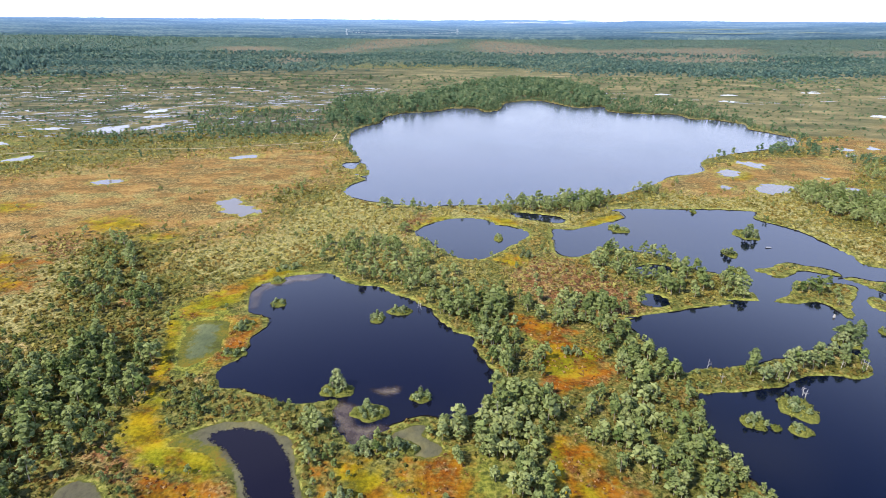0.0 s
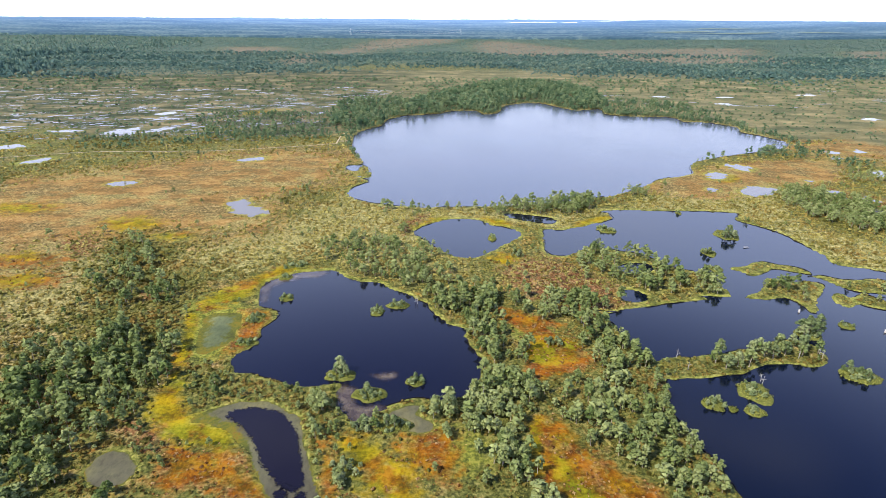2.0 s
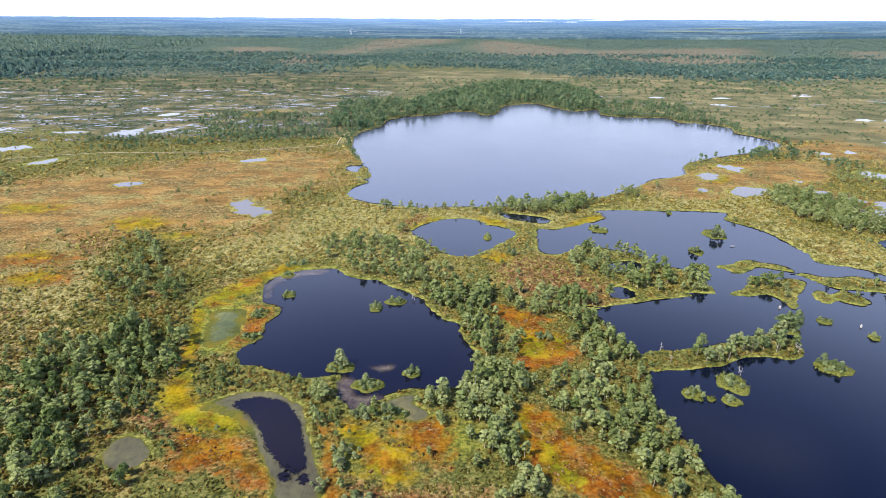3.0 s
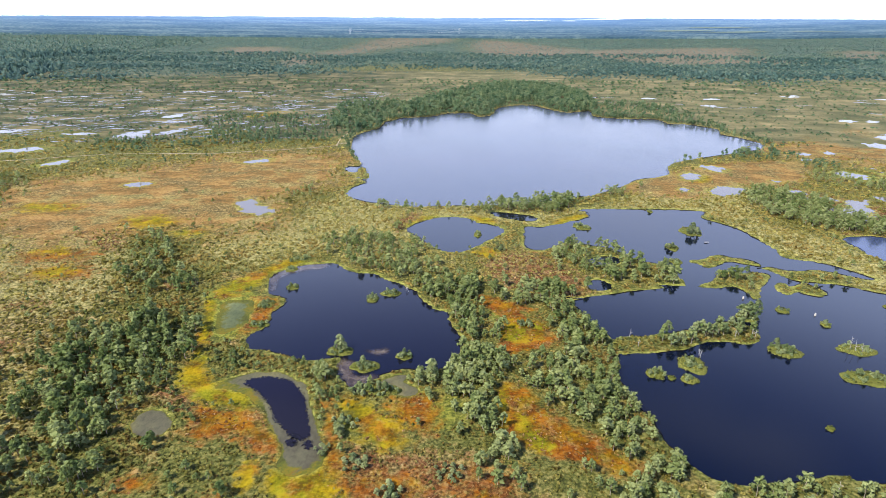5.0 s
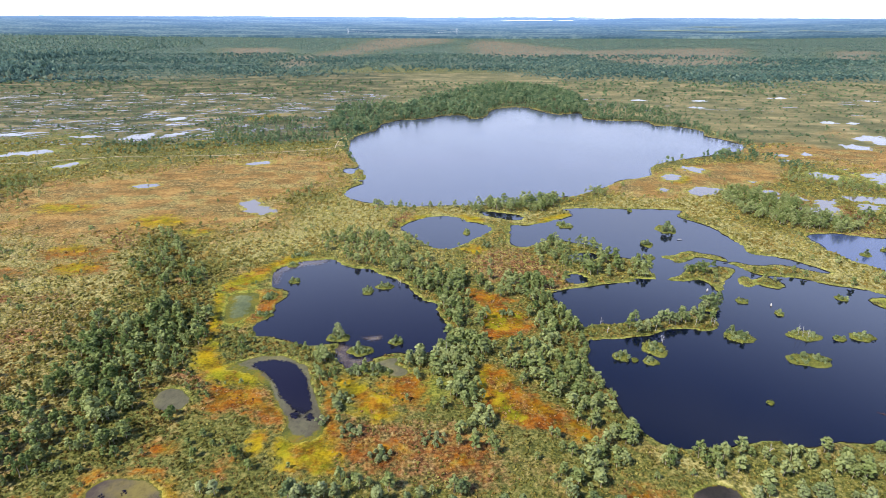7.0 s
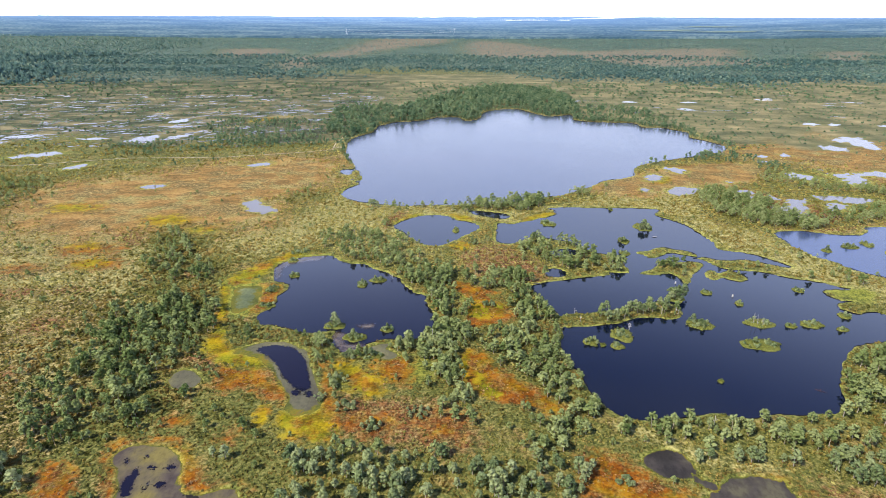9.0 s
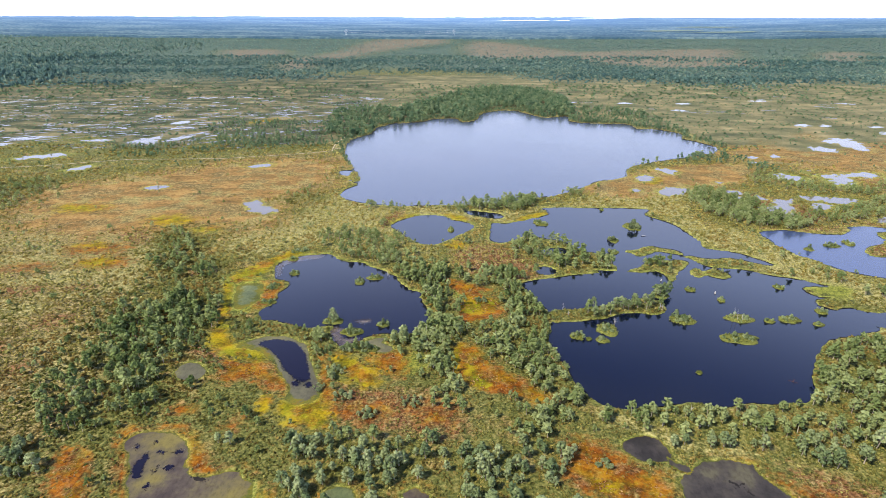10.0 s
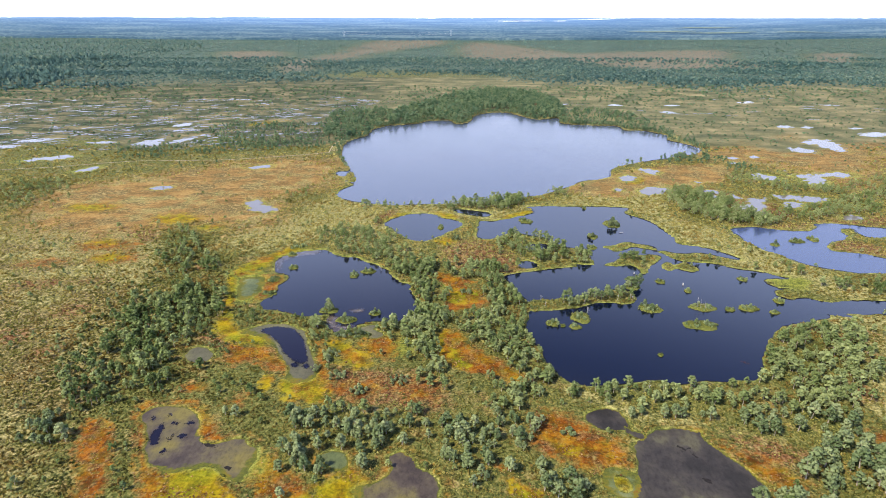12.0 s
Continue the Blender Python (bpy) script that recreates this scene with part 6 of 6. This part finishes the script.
# far forest, with haze blue in its needle colour
TALL = [smooth(p, 40.0) for p in ([(-2077, 2564), (-1467, 2330), (-1040, 2377), (-804, 1981), (-802, 1600), (-869, 1352), (-1043, 1252)], [(-1019, 1221), (-840, 1171), (-684, 1016), (-628, 858), (-694, 809)])]
edge_kinds = [np.array(blob((0, 0, 0.5), 0.5, r, False, 1.0, 0.18)) for _ in range(8)]
deep_kinds = [np.array(tuft((0, 0, 0.5), 0.42, 2, r, 0.6, (0, 0, 0.3))) for _ in range(8)]
for q in deep_kinds:
    q[:, 4] = q[:, 4] * 0.45 + np.array([0, 0, 0.9])
    q[:, 4] /= np.linalg.norm(q[:, 4], axis=1)[:, None]
n = 88000
y = 760 + 2200 * rng.uniform(0, 1, n) ** 1.7
x = (0.80 * (y + 100) + 100) * rng.uniform(-1, 1, n)
thick = np.clip(0.12 + forest_depth(x, y) / 230, 0, 1)
thick *= 1 - 0.62 * zone_value(x, y, ("brown",))
thick *= np.clip(0.8 + 0.4 * wave(x, y, 200, 14), 0.2, 1)
keep = thick > rng.uniform(0, 1, n)
x, y = x[keep], y[keep]
n = len(x)
dense = np.clip(0.4 + 0.8 * wave(x, y * 2.0, 700, 18) + np.clip((y - 1500) / 700, 0, 1), 0, 1)
high = np.zeros(n)
for outline in TALL:
    high = np.maximum(high, distance(outline, x, y, 30.0) < 0)
h = (2.4 + 4.2 * dense + 6.0 * high) * np.clip(0.45 + forest_depth(x, y) / 260, 0.45, 1) * rng.uniform(0.6, 1.3, n)
tone = np.clip(0.42 + 0.25 * wave(x, y, 350, 15) + rng.normal(0, 0.24, n), 0, 1)
wide = np.clip(rng.uniform(0.8, 1.3, n) * 5.0 / h, 0.45, 1.3)
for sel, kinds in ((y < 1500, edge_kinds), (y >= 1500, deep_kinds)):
    merge("far_forest", kinds, x[sel], y[sel], far_rise(x[sel], y[sel]) - 0.3, h[sel], rng.uniform(0, 6.28, sel.sum()), tone[sel], HAZY_FOREST, "hazy blue-green conifer forest behind the bog", "forest", wide[sel] * (1.0 if kinds is edge_kinds else 1.25))


# ---- islets ----
low_shrubs = [quad_mesh("shrub", crown_quads(r, 6, False, 4, 0.2, 0.32, 0.24), PINE) for _ in range(4)]


def islet(x, y, rx, ry, height=0.42):
    """A low turf mound with a ragged sedge rim."""
    k = len(bpy.data.objects)
    rx, ry = rx * 0.9, ry * 0.9
    bm = bmesh.new()
    rings = []
    for s, z in ((1.0, -1.0), (1.0, 0.02), (0.93, 0.24), (0.72, height * 0.85), (0.4, height)):
        ring = []
        for i in range(20):
            a = 6.283 * i / 20
            w = s * (1 + 0.42 * noise.noise(Vector((math.cos(a) * 1.6, math.sin(a) * 1.6, k * 0.37))) + 0.10 * noise.noise(Vector((math.cos(a) * 5, math.sin(a) * 5, k))))
            ring.append(bm.verts.new((rx * w * math.cos(a), ry * w * math.sin(a), z + (0.12 * noise.noise(Vector((a * 3, s * 4, k))) if z > 0.1 else 0))))
        rings.append(ring)
    for a, b in zip(rings, rings[1:]):
        for i in range(20):
            bm.faces.new((a[i], a[(i + 1) % 20], b[(i + 1) % 20], b[i]))
    bm.faces.new(rings[-1])
    for f in bm.faces:
        f.smooth = True
    thing = new("islet")
    thing.location = (x, y, 0)
    part("turf", bm, TURF, thing)
    q = []
    n = int(14 + 5 * rx * ry)
    for i in range(min(n, 150)):
        a, s = r.uniform(0, 6.283), r.uniform(0, 1) ** 0.45
        w = 0.95 * s
        q += tuft((rx * w * math.cos(a), ry * w * math.sin(a), 0.28 if s > 0.8 else height), r.uniform(0.22, 0.5), 4, r, 0.9, (0, 0, -1))
    o = new("sedge", quad_mesh("sedge", np.array(q), SEDGE))
    o.parent = thing
    tagged(o, kind="stuff")
    if rx > 1.2:
        for i in range(int(4 + rx * ry / 1.3)):
            a, w = r.uniform(0, 6.283), r.uniform(0, 1) ** 0.6 * 0.85
            o = new("shrub", r.choice(low_shrubs))
            o.parent = thing
            o.location = (rx * w * math.cos(a), ry * w * math.sin(a), height * 0.6)
            o.rotation_euler = (0, 0, r.uniform(0, 6.28))
            k = r.uniform(0.6, 1.5)
            o.scale = (k * 1.2, k * 1.2, k)
    return tagged(thing, "grassy yellow-green islet in dark water", "islet", "islets in the bog ponds")


def pine(x, y, height, wide=1.15, z=0.25, name="pine_tree", label="stunted grey-green bog pine with a pale trunk", category="pine tree", group="bog pines"):
    thing = new(name)
    thing.location = (x, y, z)
    thing.rotation_euler = (0, 0, r.uniform(0, 6.28))
    thing.scale = (height * wide, height * wide, height)
    for nm, me in (("trunk", r.choice(trunks)), ("crown", r.choice(crowns))):
        o = new(nm, me)
        o.parent = thing
    return tagged(thing, label, category, group)


def snag(x, y, height, lean=0.12, z=0.25):
    """A dead pine: bare leaning trunk and broken boughs."""
    thing = new("dead_pine")
    thing.location = (x, y, z)
    thing.rotation_euler = (r.uniform(-lean, lean), r.uniform(-lean, lean), r.uniform(0, 6.28))
    bm = bmesh.new()
    bmesh.ops.create_cone(bm, segments=6, radius1=0.085, radius2=0.025, depth=height, matrix=Matrix.Translation((0, 0, height / 2 - 0.3)))
    part("trunk", bm, DEAD, thing)
    for i in range(6):
        h = height * r.uniform(0.35, 0.92)
        bm = bmesh.new()
        ln = r.uniform(0.5, 1.1) * (1.25 - h / height) * 1.3
        bmesh.ops.create_cone(bm, segments=4, radius1=0.05, radius2=0.012, depth=ln, matrix=pose(0, 0, h - 0.3) @ pose(0, 0, 0, 0, 0, i * 137) @ pose(0, 0, 0, r.uniform(40, 75)) @ pose(0, 0, ln / 2))
        part("bough", bm, DEAD, thing)
    return tagged(thing, "bare grey dead pine with broken boughs", "dead tree", "dead pines")

islet(-55.2, 138.4, 3.5, 4.0)
islet(-53.9, 124.8, 3.9, 2.7)
islet(-50.9, 177.9, 2.9, 3.0)
islet(-54.0, 167.8, 2.6, 2.2)
islet(-14.8, 101.2, 1.4, 1.8)
islet(-49.5, 152.1, 2.7, 2.9)
islet(-18.7, 143.2, 2.4, 3.0)
islet(-12.5, 147.6, 3.7, 2.8)
islet(-24.3, 109.3, 4.2, 3.4)
islet(-15.7, 101.3, 4.7, 3.3)
islet(-4.8, 106.9, 2.6, 2.3)
islet(-54.9, 177.0, 2.7, 3.3)
islet(-9.2, 90.0, 5.0, 3.5)
islet(66.9, 98.9, 3.2, 3.1)
islet(70.7, 97.1, 1.1, 1.3)
islet(79.1, 104.0, 4.6, 5.1)
islet(75.6, 96.2, 2.5, 2.2)
islet(109.9, 111.2, 5.7, 4.4)
islet(123.3, 137.1, 2.3, 2.4)
islet(132.2, 127.4, 1.5, 2.2)
islet(132.1, 112.2, 5.7, 4.0)
islet(143.1, 110.3, 2.1, 1.9)
islet(151.4, 111.3, 4.5, 3.4)
islet(162.6, 139.6, 2.4, 2.4)
islet(160.5, 107.9, 2.3, 1.4)
islet(167.5, 117.9, 2.2, 2.6)
islet(125.6, 97.8, 7.9, 4.0)
islet(102.1, 76.3, 1.0, 1.1)
islet(105.8, 194.1, 3.1, 4.3)
islet(122.2, 214.2, 5.3, 6.7)
islet(112.6, 243.1, 1.4, 2.2)
islet(70.7, 220.7, 2.7, 2.5)
islet(72.7, 217.7, 4.4, 2.9)
islet(21.8, 208.0, 2.0, 3.7)
islet(101.7, 178.5, 2.7, 3.1)
islet(108.6, 131.8, 4.1, 4.0)
islet(200.7, 182.1, 2.7, 2.4)
islet(215.0, 187.0, 4.9, 3.3)
islet(225.6, 190.3, 2.8, 4.2)


def thicket(x, y, rx, ry, count):
    """Low dense pine scrub standing in the open moss."""
    for i in range(count):
        a, w = i * 2.4 + r.uniform(-0.4, 0.4), math.sqrt((i + 0.5) / count)
        pine(x + rx * w * math.cos(a), y + ry * w * math.sin(a), r.uniform(1.2, 2.1), r.uniform(1.3, 1.8), 0.15, "pine_bush", "low grey-green pine bush standing in open moss", "bush", "pine scrub")


# pines and dead trunks of the spit and the islets
pine(78.1, 121.2, 4.5)
pine(76.6, 113.8, 4.8)
pine(80.1, 114.7, 4.5)
pine(86.8, 121.1, 4.6)
pine(89.5, 122.6, 4.2)
pine(89.6, 119.6, 5.0)
pine(91.6, 118.9, 4.5)
pine(95.0, 122.7, 5.5)
pine(95.5, 120.2, 4.5)
pine(101.4, 122.7, 5.5)
pine(112.7, 133.8, 5.5)
pine(108.2, 131.4, 5.0, 1.4)
pine(107.2, 133.2, 4.4, 1.4)
pine(110.4, 131.0, 4.8, 1.4)
pine(109.4, 133.6, 4.2, 1.4)
pine(106.8, 131.0, 3.6, 1.4)
pine(112.1, 136.8, 3.5)
pine(99.8, 124.8, 4.2)
pine(-24.4, 110.1, 5.2)
pine(-25.3, 109.6, 3.2)
pine(-22.8, 109.2, 3.0)
pine(-16.4, 101.9, 3.2)
pine(-4.8, 107.7, 2.2)
pine(-18.9, 144.8, 2.0)
pine(-13.9, 148.3, 2.0)
pine(-11.4, 147.6, 2.0)
pine(-17.5, 100.6, 2.0)
pine(-10.4, 90.2, 3.0)
pine(-8.6, 89.4, 3.4)
pine(121.4, 211.2, 5.5)
pine(119.3, 209.3, 4.0)
pine(122.9, 209.3, 4.0)
pine(105.4, 192.3, 3.0)
pine(103.8, 192.3, 2.5)
pine(108.1, 113.1, 3.5)
pine(110.4, 109.2, 3.0)
pine(124.1, 98.6, 2.5)
pine(127.8, 97.7, 2.5)
pine(66.9, 98.8, 2.0)
pine(65.0, 98.0, 1.8)
pine(200.7, 182.0, 3.0)
pine(167.5, 117.8, 2.2)
thicket(-12.7, 62.3, 3.1, 2.9, 10)
thicket(-4.7, 54.5, 3.0, 2.4, 9)
thicket(-17.3, 76.0, 3.3, 3.3, 10)
thicket(8.4, 60.1, 3.8, 2.8, 11)
thicket(-20.8, 66.9, 2.0, 2.0, 5)
thicket(33.2, 125.7, 2.5, 2.4, 11)
thicket(60.0, 34.3, 2.3, 1.7, 7)
thicket(-15.9, 89.4, 2.5, 2.2, 12)
thicket(30.0, 189.7, 2.9, 3.2, 7)
snag(65.3, 118.6, 3.4)
snag(66.4, 113.2, 3.0)
snag(98.6, 119.0, 3.0)
snag(103.9, 119.0, 3.2)
snag(104.8, 118.8, 3.0)
snag(83.1, 108.6, 2.4)
snag(83.0, 107.5, 2.4)
snag(-7.3, 150.1, 2.2)
snag(-6.4, 149.1, 2.0)
snag(130.2, 112.2, 5.0)
snag(131.2, 111.2, 4.5)
snag(132.9, 110.7, 3.6)
snag(-4.9, 108.8, 2.0)
snag(11.9, 99.0, 5.0)
snag(8.5, 99.9, 4.5)
snag(91.2, 56.0, 3.4)
snag(106.4, 57.2, 3.4)
snag(30.6, 27.2, 4.5)



def stump(x, y):
    """Stand-in for an unidentified white thing in the shallows: a stump broken at a slant."""
    bm = bmesh.new()
    bmesh.ops.create_cone(bm, cap_ends=True, segments=9, radius1=0.42, radius2=0.24, depth=1.3, matrix=Matrix.Translation((0, 0, 0.1)))
    for v in bm.verts:
        a = math.atan2(v.co.y, v.co.x)
        if v.co.z > 0.2:
            v.co.z += 0.25 * math.sin(a) + 0.12 * math.sin(3 * a)
        else:
            v.co.x, v.co.y = v.co.x * (1 + 0.25 * math.sin(4 * a)), v.co.y * (1 + 0.25 * math.sin(4 * a))
    thing = new("pale_stub")
    thing.location = (x, y, 0)
    part("wood", bm, DEAD, thing)
    tagged(thing, "small white thing in dark water, stump-shaped stand-in", "stump", "stumps in the pond")


stump(114.0, 145.7)
stump(132.6, 133.7)

fallen = snag(129.5, 72.4, 3.0, 0.0, 0.0)
for piece in fallen.children:
    piece.data.materials[0] = SUNK
fallen.rotation_euler = (radians(88), 0, radians(55))
tagged(fallen, "thin reddish dead branch half sunk in dark water", "dead tree")


# ---- boardwalk ----
def build_boardwalk(points):
    walkway = new("boardwalk")
    bm = bmesh.new()
    bmesh.ops.create_cube(bm, size=1.0, matrix=Matrix.Diagonal((4.0, 0.36, 0.07, 1)))
    board = bpy.data.meshes.new("plank")
    bm.to_mesh(board)
    bm.free()
    board.materials.append(BOARD)
    for a, b in zip(points, points[1:]):
        a, b = Vector(a), Vector(b)
        n = max(1, round((b - a).length / 4.05))
        turn = math.atan2(b.y - a.y, b.x - a.x)
        for i in range(n):
            for side in (-0.21, 0.21):
                c = a.lerp(b, (i + 0.5) / n) + Vector((-math.sin(turn), math.cos(turn))) * side
                o = new("plank", board)
                o.parent = walkway
                o.location = (c.x, c.y, 0.46 + r.uniform(-0.02, 0.02))
                o.rotation_euler = (0, 0, turn + r.uniform(-0.01, 0.01))
    tagged(walkway, "pale weathered plank boardwalk across the open bog", "boardwalk")


build_boardwalk(WALKWAY)


# ---- resting place at the boardwalk's bend ----
def bench(x, y, turn):
    thing = new("bench")
    thing.location = (x, y, 0.2)
    thing.rotation_euler = (0, 0, turn)
    for name, size, at in (("seat", (2.2, 0.5, 0.08), (0, 0, 0.5)), ("leg", (0.12, 0.45, 0.7), (-0.85, 0, 0.12)), ("leg", (0.12, 0.45, 0.7), (0.85, 0, 0.12)), ("backrest", (2.2, 0.08, 0.4), (0, 0.3, 0.85))):
        bm = bmesh.new()
        bmesh.ops.create_cube(bm, size=1.0, matrix=Matrix.Translation(at) @ Matrix.Diagonal((*size, 1)))
        bmesh.ops.bevel(bm, geom=bm.edges[:], offset=0.02, segments=1, affect='EDGES')
        part(name, bm, BOARD, thing)
    tagged(thing, "pale plank bench beside the boardwalk", "bench", "benches at the boardwalk")


for x, y in ((-76.6, 400.2), (-74.3, 401.4), (-71.5, 402.5)):
    bench(x, y, 0.4)

# ---- power line beyond the forest ----
def pylon(x, y, z):
    tower = new("pylon")
    tower.location = (x, y, z)
    for sx in (-1, 1):
        for sy in (-1, 1):
            bm = bmesh.new()
            bmesh.ops.create_cone(bm, segments=5, radius1=0.35, radius2=0.25, depth=34, matrix=Matrix.Translation((0, 0, 17)))
            for v in bm.verts:
                k = 3.4 * (1 - v.co.z / 36)
                v.co.x += sx * k
                v.co.y += sy * k
            part("leg", bm, STEEL, tower)
    for h, w in ((24, 8), (29, 6), (33, 4)):
        bm = bmesh.new()
        bmesh.ops.create_cone(bm, segments=5, radius1=0.3, radius2=0.3, depth=2 * w, matrix=pose(0, 0, h, 0, 90))
        part("crossarm", bm, STEEL, tower)
    return tagged(tower, "grey steel lattice pylon above the forest", "pylon", "pylons of the power line")


def cable(a, b, sag):
    cu = bpy.data.curves.new("power_cable", 'CURVE')
    cu.dimensions, cu.bevel_depth = '3D', 0.16
    sp = cu.splines.new('POLY')
    sp.points.add(16)
    for i, q in enumerate(sp.points):
        t = i / 16
        c = Vector(a).lerp(Vector(b), t)
        q.co = (c.x, c.y, c.z - sag * 4 * t * (1 - t), 1)
    cu.materials.append(STEEL)
    tagged(new("power_cable", cu), "thin grey cable sagging between pylons", "cable", "cables of the power line")


PYLONS = [(-431, 2677), (58, 2693)]
for x, y in PYLONS:
    pylon(x, y, float(far_rise(np.array([x * 1.0]), np.array([y * 1.0]))[0]) - 0.5)
for (ax, ay), (bx, by) in zip(PYLONS, PYLONS[1:]):
    for h, w in ((24, 7), (24, -7), (33, 0)):
        cable((ax + w, ay, h), (bx + w, by, h), 9)
